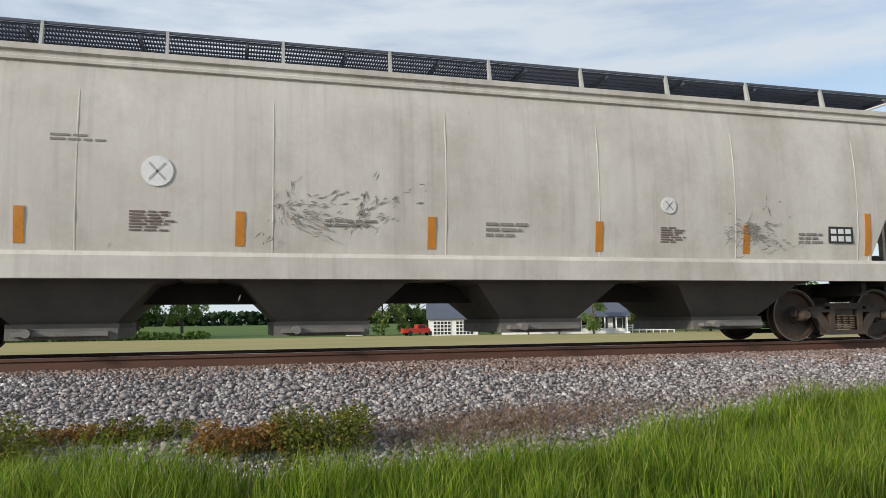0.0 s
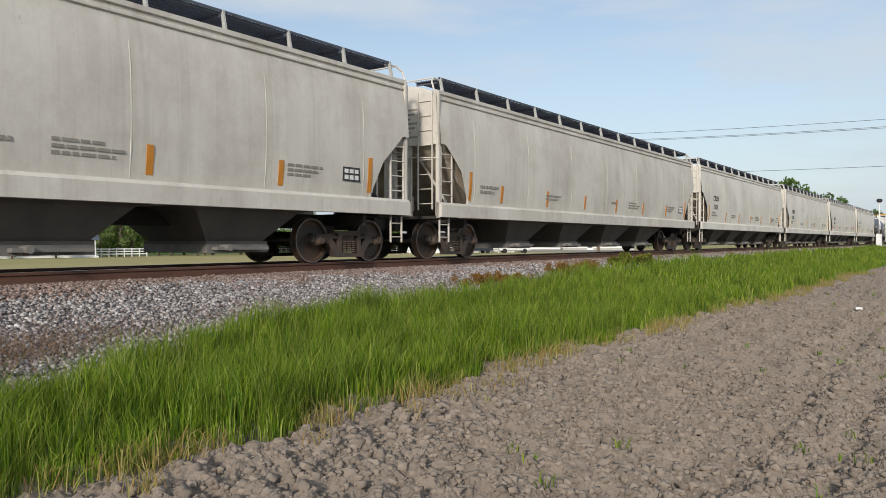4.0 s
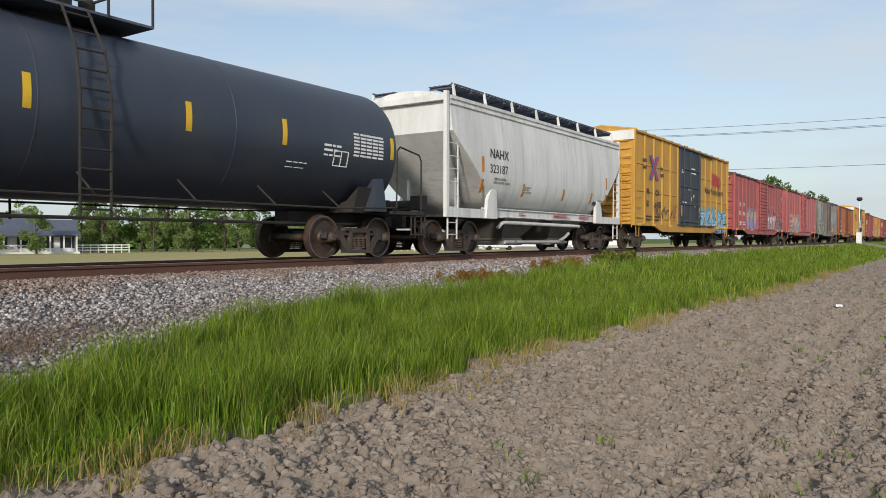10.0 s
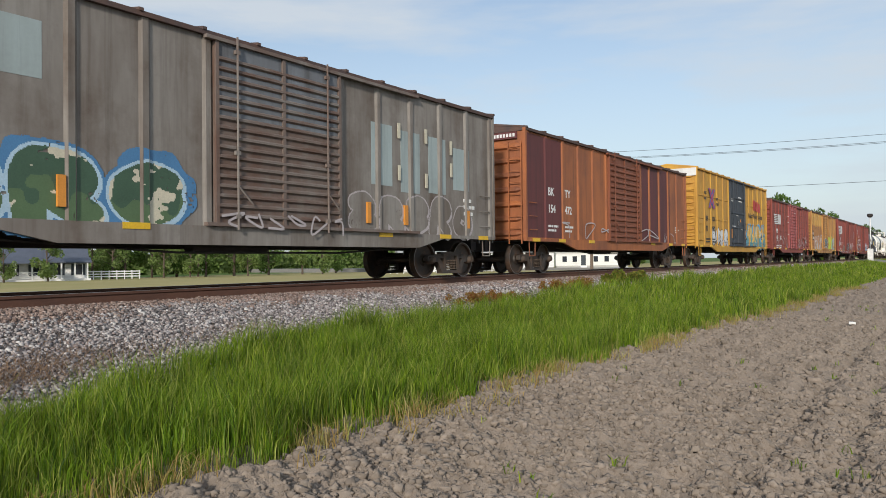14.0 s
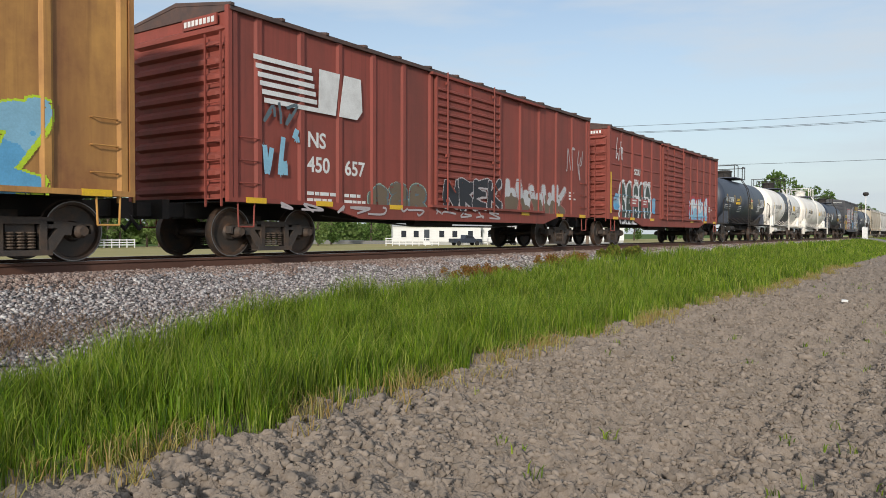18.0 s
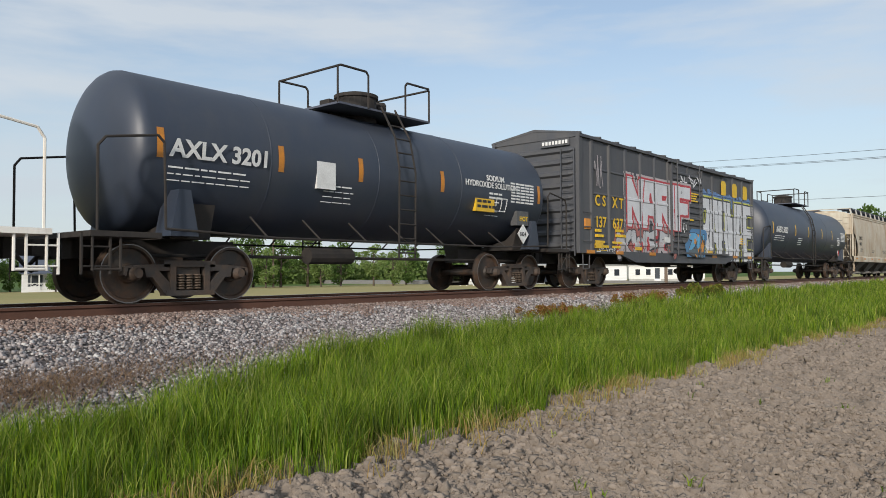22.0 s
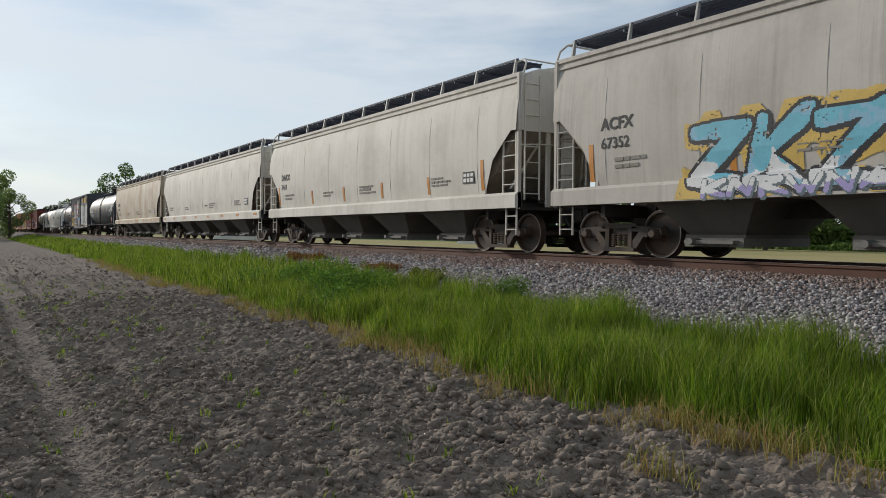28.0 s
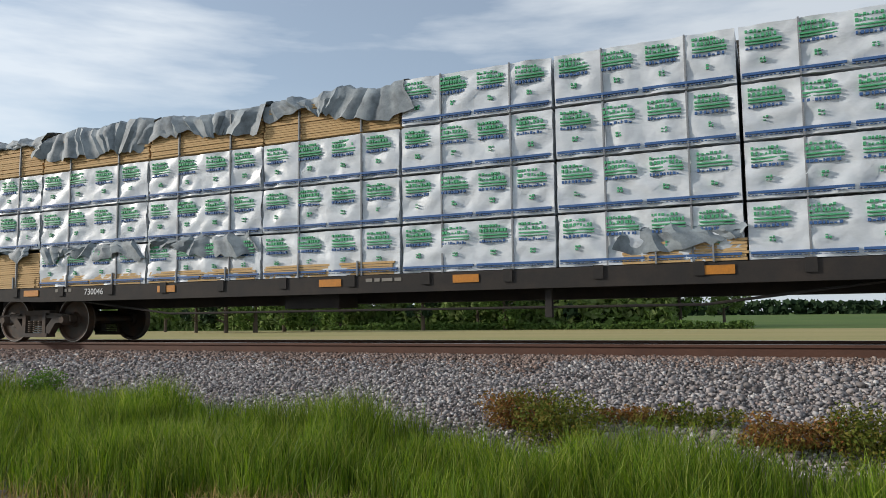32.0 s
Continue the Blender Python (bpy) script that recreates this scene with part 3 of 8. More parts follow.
def scuffs(car, x0, x1, z0, z1, y, material, seed, n=60):
    """Scraped marks in ragged bunches: short wavering strokes that follow a few arcs."""
    q = random.Random(seed)
    s = Shape()
    bunch = [(q.uniform(x0, x1), q.uniform(z0, z1), q.gauss(0.45, 0.5), q.uniform(0.12, 0.45)) for k in range(7)]
    for i in range(n * 3):
        bx, bz, a, l = bunch[q.randrange(7)]
        u, w = q.gauss(0, l), q.gauss(0, 0.07)
        cx, cz = bx + math.cos(a) * u - math.sin(a) * w, bz + math.sin(a) * u + math.cos(a) * w
        a += q.gauss(0, 0.35)
        l, t = q.uniform(0.015, 0.10), q.uniform(0.004, 0.013)
        d, p = Vector((math.cos(a) * l, 0, math.sin(a) * l)), Vector((-math.sin(a) * t, 0, math.cos(a) * t))
        o = Vector((cx, y - 0.0002 * (i % 9), cz))
        s.add([o - d, o - p, o + d * 0.9 + p * 0.5, o + p], [(0, 1, 2, 3)])
    return tagged(part("scuff_patch", s, material, car, "dark scrapes on the paint"), kind="stuff")

SPRAY = {}
def spray(name, c):
    if name not in SPRAY:
        SPRAY[name] = mat("spray_" + name, c, 0.55, dirt=tuple(k * 0.75 for k in c), amount=0.6, scale=(2, 2, 2))
    return SPRAY[name]

def car_base(name, label, category="freight car", group="train of freight cars"):
    e = new(name)
    e.empty_display_size = 0.5
    return tagged(e, label, category, group)

TRAIN = []

# ---- covered hopper ----
HOP = [(1.50, 1.35), (1.555, 1.80), (1.575, 2.40), (1.56, 3.00), (1.50, 3.55), (1.43, 3.88)]
def hop_y(z):
    for (a, b), (c, d) in zip(HOP, HOP[1:]):
        if b <= z <= d:
            return a + (c - a) * (z - b) / (d - b)
    return HOP[-1][0] if z > 3.8 else HOP[0][0]

def strip_mesh(z0, z1):
    """A strip of tape that follows the curved side."""
    s = Shape()
    for i in range(4):
        a, b = z0 + (z1 - z0) * i / 4, z0 + (z1 - z0) * (i + 1) / 4
        s.prism([(-hop_y(a) - 0.008, a), (-hop_y(b) - 0.008, b), (-hop_y(b) + 0.01, b), (-hop_y(a) + 0.01, a)], -0.06, 0.06, "x")
    return s.mesh("reflective_strip", ORANGE)

def hopper_side(e, g, cz=2.75, cd=1.15):
    """One side sheet with its cut-away lower end corners; panels bulge a little between the weld seams."""
    s = Shape()
    xs = [-e, -e + 0.2, -e + cd * 0.45, -e + cd * 0.7, -e + cd]
    n = 28
    xs += [-e + cd + 2 * (e - cd) * i / n for i in range(1, n)]
    xs += [e - cd, e - cd * 0.7, e - cd * 0.45, e - 0.2, e]
    rows = []
    r = random.Random(int(e * 100))
    for j, x in enumerate(xs):
        d = e - abs(x)
        low = 1.35 if d >= cd - 1e-6 else (cz if d < 0.21 else cz - (d - 0.2) / (cd - 0.2) * (cz - 1.8))
        q = []
        for i in range(9):
            z = low + (3.88 - low) * i / 8
            b = 0.0025 * math.sin(j * 2.1) + r.uniform(-0.001, 0.001)
            q.append((x, g * (hop_y(z) + b * math.sin(math.pi * i / 8)), z))
        rows.append(q)
    s.loft(rows, caps=False, closed=False)
    for x in (-e + cd, e - cd):
        s.box(x - 0.03, x + 0.03, g * 1.50 - 0.02, g * 1.50 + 0.02, 1.35, 1.92)
    if g > 0:
        s.f = [t[::-1] for t in s.f]
    return s.mesh("side_sheet", GREYHOP, True)

def seam_mesh():
    s = Shape()
    rings = [[(-0.012, -hop_y(z) + 0.004, z), (-0.006, -hop_y(z) - 0.0045, z), (0.006, -hop_y(z) - 0.0045, z), (0.012, -hop_y(z) + 0.004, z), (0.0, -hop_y(z) + 0.02, z)] for z in (1.38, 1.8, 2.2, 2.6, 3.0, 3.4, 3.85)]
    return s.loft(rings).mesh("weld_seam", GREYHOP)

def hopper_shell(e):
    """Inner shell: end bulkheads and slope sheets that close the body."""
    s = Shape()
    w = 1.40
    s.prism([(-e + 0.03, 3.86), (-e + 0.03, 2.75), (-e + 0.95, 1.88), (-e + 2.35, 1.04), (e - 2.35, 1.04), (e - 0.95, 1.88), (e - 0.03, 2.75), (e - 0.03, 3.86)], -w, w)
    return s.mesh("body_shell", SLOPESTEEL)

def hopper_roof(e):
    s = Shape()
    prof = [(-1.43, 3.88), (-1.40, 3.99), (-1.0, 4.14), (-0.5, 4.24), (0, 4.27), (0.5, 4.24), (1.0, 4.14), (1.40, 3.99), (1.43, 3.88)]
    s.prism(prof, -e, e, "x")
    for g in (-1, 1):
        s.prism([(g * 1.44, 3.80), (g * 1.485, 3.82), (g * 1.485, 3.86), (g * 1.46, 3.88), (g * 1.46, 3.93), (g * 1.50, 3.95), (g * 1.50, 4.03), (g * 1.40, 4.05)], -e - 0.01, e + 0.01, "x")
    return s.mesh("roof", GREYHOP)

def board_mesh(e):
    """Roof walkway: open grating of cross bars between two runners."""
    s = Shape()
    for y0, y1 in ((-1.25, -1.22), (-1.09, -1.08), (-0.92, -0.91), (-0.76, -0.75), (-0.61, -0.58)):
        s.box(-e + 0.3, e - 0.3, y0, y1, 4.345, 4.38)
    n = int((2 * e - 0.6) / 0.04)
    for i in range(n):
        x = -e + 0.3 + (i + 0.5) * (2 * e - 0.6) / n
        s.box(x - 0.008, x + 0.008, -1.22, -0.6, 4.35, 4.372)
    for i in range(13):
        x = -e + 0.4 + i * (2 * e - 0.8) / 12
        s.box(x - 0.02, x + 0.02, -1.28, -0.55, 4.29, 4.345)
    return s.mesh("roof_walkway", GRATE)

def bay_mesh(w, b, gate):
    s = Shape()
    zt, zb = 1.04, 0.44
    top = [(-w * 0.84, -1.38, zt), (w * 0.84, -1.38, zt), (w * 0.84, 1.38, zt), (-w * 0.84, 1.38, zt)]
    mid = [(-w * 0.66, -1.27, 0.97), (w * 0.66, -1.27, 0.97), (w * 0.66, 1.27, 0.97), (-w * 0.66, 1.27, 0.97)]
    bot = [(-b, -0.85, zb), (b, -0.85, zb), (b, 0.85, zb), (-b, 0.85, zb)]
    s.loft([bot, mid, top])
    s.box(-b - 0.06, b + 0.06, -0.92, 0.92, zb - 0.05, zb + 0.01)
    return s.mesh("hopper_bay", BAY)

def gate_mesh(b):
    s = Shape()
    s.box(-b, b, -0.95, 0.95, 0.24, 0.39)
    s.box(-b + 0.1, b - 0.1, -1.1, 1.1, 0.29, 0.35)
    s.tube((-b + 0.3, -1.2, 0.33), (-b + 0.3, 1.2, 0.33), 0.06, 8)
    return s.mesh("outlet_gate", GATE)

def corner_post_mesh(e):
    return Shape().box(e - 0.05, e + 0.02, -0.045, 0.045, 1.0, 4.0).mesh("corner_post", GREYHOP)

def inner_post_mesh(e):
    return Shape().box(e - 0.06, e, -0.05, 0.05, 1.05, 2.85).mesh("end_post", GREYHOP)

def brace_mesh(e):
    return Shape().path([(e - 1.05, -1.25, 1.05), (e - 0.15, -0.6, 2.75)], 0.035).mesh("brace", GREYHOP)

def centre_post_mesh(e):
    return Shape().box(e - 0.10, e, -0.17, 0.17, 1.0, 2.85).mesh("centre_post", GREYHOP)

def end_rail_mesh(e):
    return Shape().path([(e + 0.02, -1.47, 2.42), (e + 0.06, -0.9, 2.46), (e + 0.06, 0.9, 2.46), (e + 0.02, 1.47, 2.42)], 0.018).mesh("end_rail", GREYHOP)

def end_platform_mesh(e):
    s = Shape()
    s.box(e - 0.9, e + 0.05, -1.45, 1.45, 0.98, 1.05)
    s.box(e - 1.6, e - 0.4, -0.25, 0.25, 0.70, 1.0)
    s.box(e - 1.35, e - 1.25, -1.4, 1.4, 0.78, 1.0)
    return s.mesh("end_platform", UNDER)

def brake_gear_mesh(e):
    s = Shape()
    s.tube((e - 0.75, -1.1, 1.32), (e - 0.75, -0.35, 1.32), 0.15, 12)
    s.tube((e - 0.75, -1.16, 1.32), (e - 0.75, -1.1, 1.32), 0.18, 12)
    s.box(e - 1.0, e - 0.5, -1.2, -0.3, 1.05, 1.17)
    s.box(e - 0.35, e - 0.15, 0.1, 0.5, 1.2, 1.55)
    s.path([(e - 0.5, -0.8, 1.3), (e - 0.25, -0.5, 1.2), (e - 0.25, 0.4, 1.2)], 0.025)
    return s.mesh("brake_gear", UNDER)

def hoop_mesh():
    s = Shape()
    for g in (-1, 1):
        s.path([(-0.45, g * 1.24, 4.34), (-0.1, g * 1.28, 4.36), (0.06, g * 1.34, 4.25), (0.08, g * 1.46, 3.9), (0.05, g * 1.48, 3.0)], 0.022, 6)
    s.path([(-0.1, -1.28, 4.36), (-0.1, 1.28, 4.36)], 0.02)
    return s.mesh("handrail", RAILGREY)

def hopper(name, label, L, colour, mark=(), strip="v", stripmat=ORANGE, nb=4, placard=True, sill=None, writes=(), faded=True, board=True, seed=0, cut=(2.75, 1.25), letter=1.0, at=None, mx=1.95):
    e = L / 2 - 0.62
    c = car_base(name, label)
    for g in (-1, 1):
        part("side_sheet", cached(("side", L, g), lambda: hopper_side(e, g, *cut)), colour, c)
        part("side_sill", cached(("sill", L, g), lambda: Shape().prism([(g * 1.42, 1.02), (g * 1.60, 1.02), (g * 1.60, 1.31), (g * 1.53, 1.37), (g * 1.42, 1.37)], -e - 0.02, e + 0.02, "x").mesh("side_sill", GREYHOP)), sill or colour, c)
        part("roof_walkway", cached(("board", L), lambda: board_mesh(e)), None, c, m=pose(0, 0, 0, 0, 0, 0 if g < 0 else 180))
        n = int(2 * e / 1.55)
        for i in range(n + 1):
            x = -e + 0.35 + i * (2 * e - 0.7) / n
            part("walkway_bracket", cached("bracket", lambda: Shape().prism([(-1.40, 4.0), (-1.40, 4.05), (-1.325, 4.41), (-1.27, 4.41), (-1.32, 4.0)], -0.02, 0.02, "x").mesh("walkway_bracket", RAILGREY)), None, c, m=pose(x, 0, 0, 0, 0, 0 if g < 0 else 180))
        part("edge_rail", cached(("erail", L), lambda: Shape().box(-e + 0.3, e - 0.3, -1.31, -1.27, 4.375, 4.41).mesh("edge_rail", GRATE)), None, c, m=pose(0, 0, 0, 0, 0, 0 if g < 0 else 180))
        flip = pose(0, 0, 0, 0, 0, 0 if g > 0 else 180)
        for q in (-1, 1):
            part("corner_post", cached(("cpost", L), lambda: corner_post_mesh(e)), colour, c, m=flip @ pose(0, q * 1.47, 0))
            part("end_post", cached(("ipost", L), lambda: inner_post_mesh(e)), colour, c, m=flip @ pose(0, q * 0.62, 0))
            part("brace", cached(("brace", L), lambda: brace_mesh(e)), colour, c, m=flip @ Matrix.Diagonal((1, -q, 1, 1)))
        part("centre_post", cached(("mpost", L), lambda: centre_post_mesh(e)), colour, c, m=flip)
        part("end_rail", cached(("mrail", L), lambda: end_rail_mesh(e)), colour, c, m=flip)
        part("end_platform", cached(("eplat", L), lambda: end_platform_mesh(e)), None, c, m=flip)
        part("brake_gear", cached(("egear", L), lambda: brake_gear_mesh(e)), SLOPESTEEL if g < 0 else None, c, m=flip)
        part("handrail", cached("hoop", hoop_mesh), colour, c, m=pose(g * e, 0, 0, 0, 0, 0 if g > 0 else 180))
        for q in (-1, 1):
            add_ladder(c, g * (e - 0.32), q * 1.50, 1.1, 2.72, 5, colour, 0 if q < 0 else 180, 0.46)
            add_ladder(c, g * (e - 0.3), q * 1.45, 0.42, 1.02, 2, colour, 0 if q < 0 else 180, 0.38)
        add_ladder(c, g * (e + 0.06), -1.15, 1.2, 4.0, 8, colour, 90, 0.42)
        add_truck(c, g * (L / 2 - 1.98))
    for g in (-1, 1):
        q = part("end_sheet", cached(("esheet", L), lambda: Shape().prism([(-1.51, cut[0]), (1.51, cut[0]), (1.52, max(3.2, cut[0] + 0.1)), (1.43, 3.9), (1.0, 4.12), (-1.0, 4.12), (-1.43, 3.9), (-1.52, max(3.2, cut[0] + 0.1))], e, e + 0.04, "x").mesh("end_sheet", GREYHOP)), colour, c, m=pose(0, 0, 0, 0, 0, 0 if g > 0 else 180))
        if g < 0:
            s = Shape()
            for i in range(7):
                s.box(e + 0.03, e + 0.046, 0.45, 0.95 - 0.13 * (i % 3), 3.6 - 0.11 * i, 3.645 - 0.11 * i)
            tagged(part("stencilled_data", s, FADED, q), kind="stuff")
    part("body_shell", cached(("shell", L), lambda: hopper_shell(e)), None, c)
    for i in range(7):
        part("weld_seam", cached("hopseam", seam_mesh), colour, c, m=pose((i - 3) * (2 * e - 3.0) / 6, 0, 0))
    part("roof", cached(("roof", L), lambda: hopper_roof(e)), colour, c)
    part("centre_sill", cached(("csill", L), lambda: Shape().box(-e, e, -0.2, 0.2, 0.72, 1.02).mesh("centre_sill", UNDER)), None, c)
    span = min(13.6, 2 * (e - 2.0))
    w = span / nb / 2
    for i in range(nb):
        x = -span / 2 + (i + 0.5) * 2 * w
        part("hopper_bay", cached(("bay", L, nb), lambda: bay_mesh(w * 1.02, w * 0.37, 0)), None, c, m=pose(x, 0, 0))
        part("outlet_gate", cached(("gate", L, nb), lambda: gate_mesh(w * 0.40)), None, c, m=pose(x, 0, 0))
    add_couplers(c, L)
    y = -1.577
    if strip == "v":
        for x in at or [e - 1.1 - 2.65 * k for k in range(1, 1 + int((2 * e - 3.4) / 2.65))]:
            part("reflective_strip", cached("hopstrip", lambda: strip_mesh(1.46, 1.92)), stripmat, c, m=pose(x, 0, 0))
        for x in (-e + min(1.3, mx - 0.27), e - 1.3):
            part("reflective_strip", cached("longstrip", lambda: strip_mesh(1.46, 2.18)), stripmat, c, m=pose(x, 0, 0))
    else:
        strips([-e + 0.5 + (2 * e - 1.0) * k / 7 for k in range(8)], 1.17, 0.45, 0.09, -1.602, stripmat, c)
    if mark:
        writing(mark[0], -e + mx, 2.42, 0.36 * letter, INK, c, y - 0.001, 0.007, "reporting_mark")
        writing(mark[1], -e + mx, 2.42 - 0.40 * letter, 0.33 * letter, INK, c, y + 0.002, 0.004, "car_number")
    if faded:
        bars([(-e + 1.75, 1.62, 0.9, 0.26, 2), (-e + 5.4, 1.62, 0.95, 0.2, 2), (e - 7.9, 1.6, 1.1, 0.28, 3), (e - 3.6, 1.62, 0.9, 0.26, 3), (0.4, 1.7, 0.6, 0.12, 1)], lambda z: -(hop_y(z) + 0.004), "stencilled_data", FADED, c)
    if placard:
        yp = -1.556
        s = Shape().box(e - 2.12, e - 1.62, yp - 0.005, yp + 0.02, 1.66, 1.94)
        for i in range(3):
            s.box(e - 2.08 + i * 0.15, e - 1.97 + i * 0.15, yp - 0.009, yp, 1.82, 1.9, 1)
            s.box(e - 2.08 + i * 0.15, e - 1.97 + i * 0.15, yp - 0.009, yp, 1.69, 1.78, 1)
        part("data_panel", s, [INK, WHITEINK], c)
    for x, z, r in writes:
        roundel(x, z, y - 0.004, r, c)
    TRAIN.append((c, L))
    return c, e

# ---- rounded white hopper ----
BELLY = [(0.62, 1.08), (1.05, 1.19), (1.36, 1.45), (1.52, 1.78), (1.58, 2.10), (1.575, 2.6), (1.54, 3.1), (1.48, 3.55), (1.43, 3.88)]
def belly_y(z):
    return float(np.interp(z, [b[1] for b in BELLY], [b[0] for b in BELLY]))

def belly_mesh(e):
    """Side sheets that round in under the body, cut off at both ends by the slope sheets."""
    s = Shape()
    rings = []
    n = 44
    for i in range(n + 1):
        x = -e + 2 * e * i / n
        d = e - abs(x)
        low = 1.08 if d > 2.15 else 3.15 - (3.15 - 1.35) * min(1.0, d / 2.1)
        zs = [max(b[1], low) for b in BELLY]
        half = [(x, -belly_y(z) if i else -belly_y(z), z) for z in zs]
        rings.append(half + [(x, -y, z) for x, y, z in reversed(half)])
    return s.loft(rings).mesh("body", WHITEHOP, True)

def white_hopper(L):
    """Short pressed-side hopper with tall end posts, open platforms and unloading pipes."""
    e = 5.75
    c = car_base("covered_hopper", "short white covered hopper car with rounded sides and unloading pipes")
    part("body", belly_mesh(e), WHITEHOP, c)
    part("roof", hopper_roof(e), WHITEHOP, c)
    for g in (-1, 1):
        flip = pose(0, 0, 0, 0, 0, 0 if g < 0 else 180)
        end = pose(0, 0, 0, 0, 0, 0 if g > 0 else 180)
        part("roof_walkway", cached(("board", e), lambda: board_mesh(e)), None, c, m=flip)
        for i in range(8):
            part("walkway_bracket", CACHE["bracket"], WHITEHOP, c, m=pose(-e + 0.35 + i * (2 * e - 0.7) / 7, 0, 0) @ flip)
        part("edge_rail", cached(("erail", e), lambda: Shape().box(-e + 0.3, e - 0.3, -1.31, -1.27, 4.375, 4.41).mesh("edge_rail", GRATE)), None, c, m=flip)
        part("side_sill", Shape().prism([(g * 1.28, 1.02), (g * 1.36, 1.02), (g * 1.36, 1.05), (g * 1.31, 1.06), (g * 1.31, 1.24), (g * 1.36, 1.25), (g * 1.36, 1.28), (g * 1.28, 1.28)], -3.95, 3.95, "x"), WHITEHOP, c)
        for q in (-1, 1):
            part("end_post", cached("whpost", lambda: Shape().box(-0.06, 0.06, -0.05, 0.05, 0.98, 4.12).mesh("end_post", WHITEHOP)), WHITEHOP, c, m=pose(g * (e + 0.12), q * 1.42, 0))
            part("jacking_bracket", cached("whjack", lambda: Shape().prism([(-0.30, 0.98), (0.30, 0.98), (0.26, 1.85), (0.05, 1.95), (-0.2, 1.5)], -0.05, 0.05).mesh("jacking_bracket", WHITEHOP)), WHITEHOP, c, m=pose(g * 3.78, q * 1.47, 0) @ (pose(0, 0, 0) if g < 0 else pose(0, 0, 0, 0, 0, 180)))
            part("slope_rib", cached("whrib", lambda: Shape().prism([(0, 1.05), (0.10, 1.05), (0.10, 2.2), (0, 2.32)], -0.03, 0.03).mesh("slope_rib", WHITEHOP)), WHITEHOP, c, m=pose(g * (e - 1.25), q * 0.8, 0))
            add_ladder(c, g * (e - 0.16), q * 1.44, 1.1, 4.0, 9, WHITEHOP, 0 if q < 0 else 180, 0.46)
            add_ladder(c, g * (e - 0.16), q * 1.42, 0.42, 1.02, 2, WHITEHOP, 0 if q < 0 else 180, 0.42)
            part("end_sill", cached("whsill", lambda: Shape().box(-1.05, 1.05, -0.05, 0.05, 0.98, 1.22).mesh("end_sill", WHITEHOP)), WHITEHOP, c, m=pose(g * (e - 0.9), q * 1.42, 0))
        part("end_beam", cached("whbeam", lambda: Shape().box(-0.05, 0.05, -1.45, 1.45, 3.9, 4.05).mesh("end_beam", WHITEHOP)), WHITEHOP, c, m=pose(g * (e + 0.12), 0, 0))
        part("end_platform", cached("whplat", lambda: Shape().box(e - 1.9, e + 0.15, -1.4, 1.4, 0.98, 1.04).box(e - 1.6, e - 0.2, -0.25, 0.25, 0.70, 0.98).mesh("end_platform", UNDER)), None, c, m=end)
        part("brake_gear", cached("whgear", lambda: brake_gear_mesh(e)), None, c, m=end)
        add_truck(c, g * (L / 2 - 1.98))
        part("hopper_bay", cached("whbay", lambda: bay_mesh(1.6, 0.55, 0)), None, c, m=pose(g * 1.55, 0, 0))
        part("outlet_gate", cached("whgate", lambda: gate_mesh(0.55)), None, c, m=pose(g * 1.55, 0, 0))
    part("centre_sill", Shape().box(-e, e, -0.2, 0.2, 0.72, 1.02), UNDER, c)
    part("unloading_pipe", Shape().path([(-2.9, -1.2, 0.74), (-2.75, -1.25, 0.88), (-2.5, -1.25, 0.9), (2.6, -1.25, 0.86)], 0.055, 10), WHITEHOP, c, "light grey unloading pipe")
    part("unloading_pipe", Shape().path([(-2.3, -1.1, 0.33), (1.3, -1.1, 0.33), (1.75, -1.15, 0.5), (1.9, -1.2, 0.62)], 0.05, 10), RAILGREY, c, "grey lower pipe with a bent end")
    add_couplers(c, L)
    y = -1.586
    writing("NAHX", -4.0, 2.62, 0.36, INK, c, y, 0.001, "reporting_mark")
    writing("323187", -4.0, 2.22, 0.33, INK, c, y, 0.0, "car_number")
    bars([(-3.75, 1.9, 0.9, 0.2, 2), (-2.0, 1.75, 0.5, 0.2, 3), (3.6, 1.72, 0.4, 0.08, 1)], lambda z: -(belly_y(z) + 0.004), "stencilled_data", FADED, c)
    bars([(-1.9, 1.10, 0.4, 0.08, 2), (0.4, 1.10, 1.3, 0.10, 3), (2.4, 1.10, 0.9, 0.08, 2)], -1.364, "red_stencil", REDINK, c)
    def tape(x, z0, z1):
        t = Shape()
        for k in range(4):
            a, b = z0 + (z1 - z0) * k / 4, z0 + (z1 - z0) * (k + 1) / 4
            t.prism([(-belly_y(a) - 0.008, a), (-belly_y(b) - 0.008, b), (-belly_y(b) + 0.01, b), (-belly_y(a) + 0.01, a)], x - 0.06, x + 0.06, "x")
        part("reflective_strip", t, ORANGE, c)
    for x in (-4.35, 4.3):
        tape(x, 2.2, 2.62)
    for x in (-4.35, -2.0, 0.75, 3.0, 4.3):
        tape(x, 1.66, 2.02)
    part("data_panel", Shape().box(3.25, 3.55, -1.50, -1.40, 1.62, 1.80), INK, c)
    TRAIN.append((c, L))

# ---- box car ----
def box_side(x0, x1, top):
    return Shape().box(x0, x1, -1.42, -1.36, 1.0, top).mesh("side_wall", BOXRED)

def post_mesh(top):
    return Shape().prism([(-0.10, -1.42), (-0.05, -1.462), (0.05, -1.462), (0.10, -1.42)], 1.02, top - 0.06, "z").mesh("side_post", BOXRED)

def door_mesh(w, top):
    return Shape().box(-w, w, -1.49, -1.44, 1.05, top - 0.12).mesh("door", BOXRED)

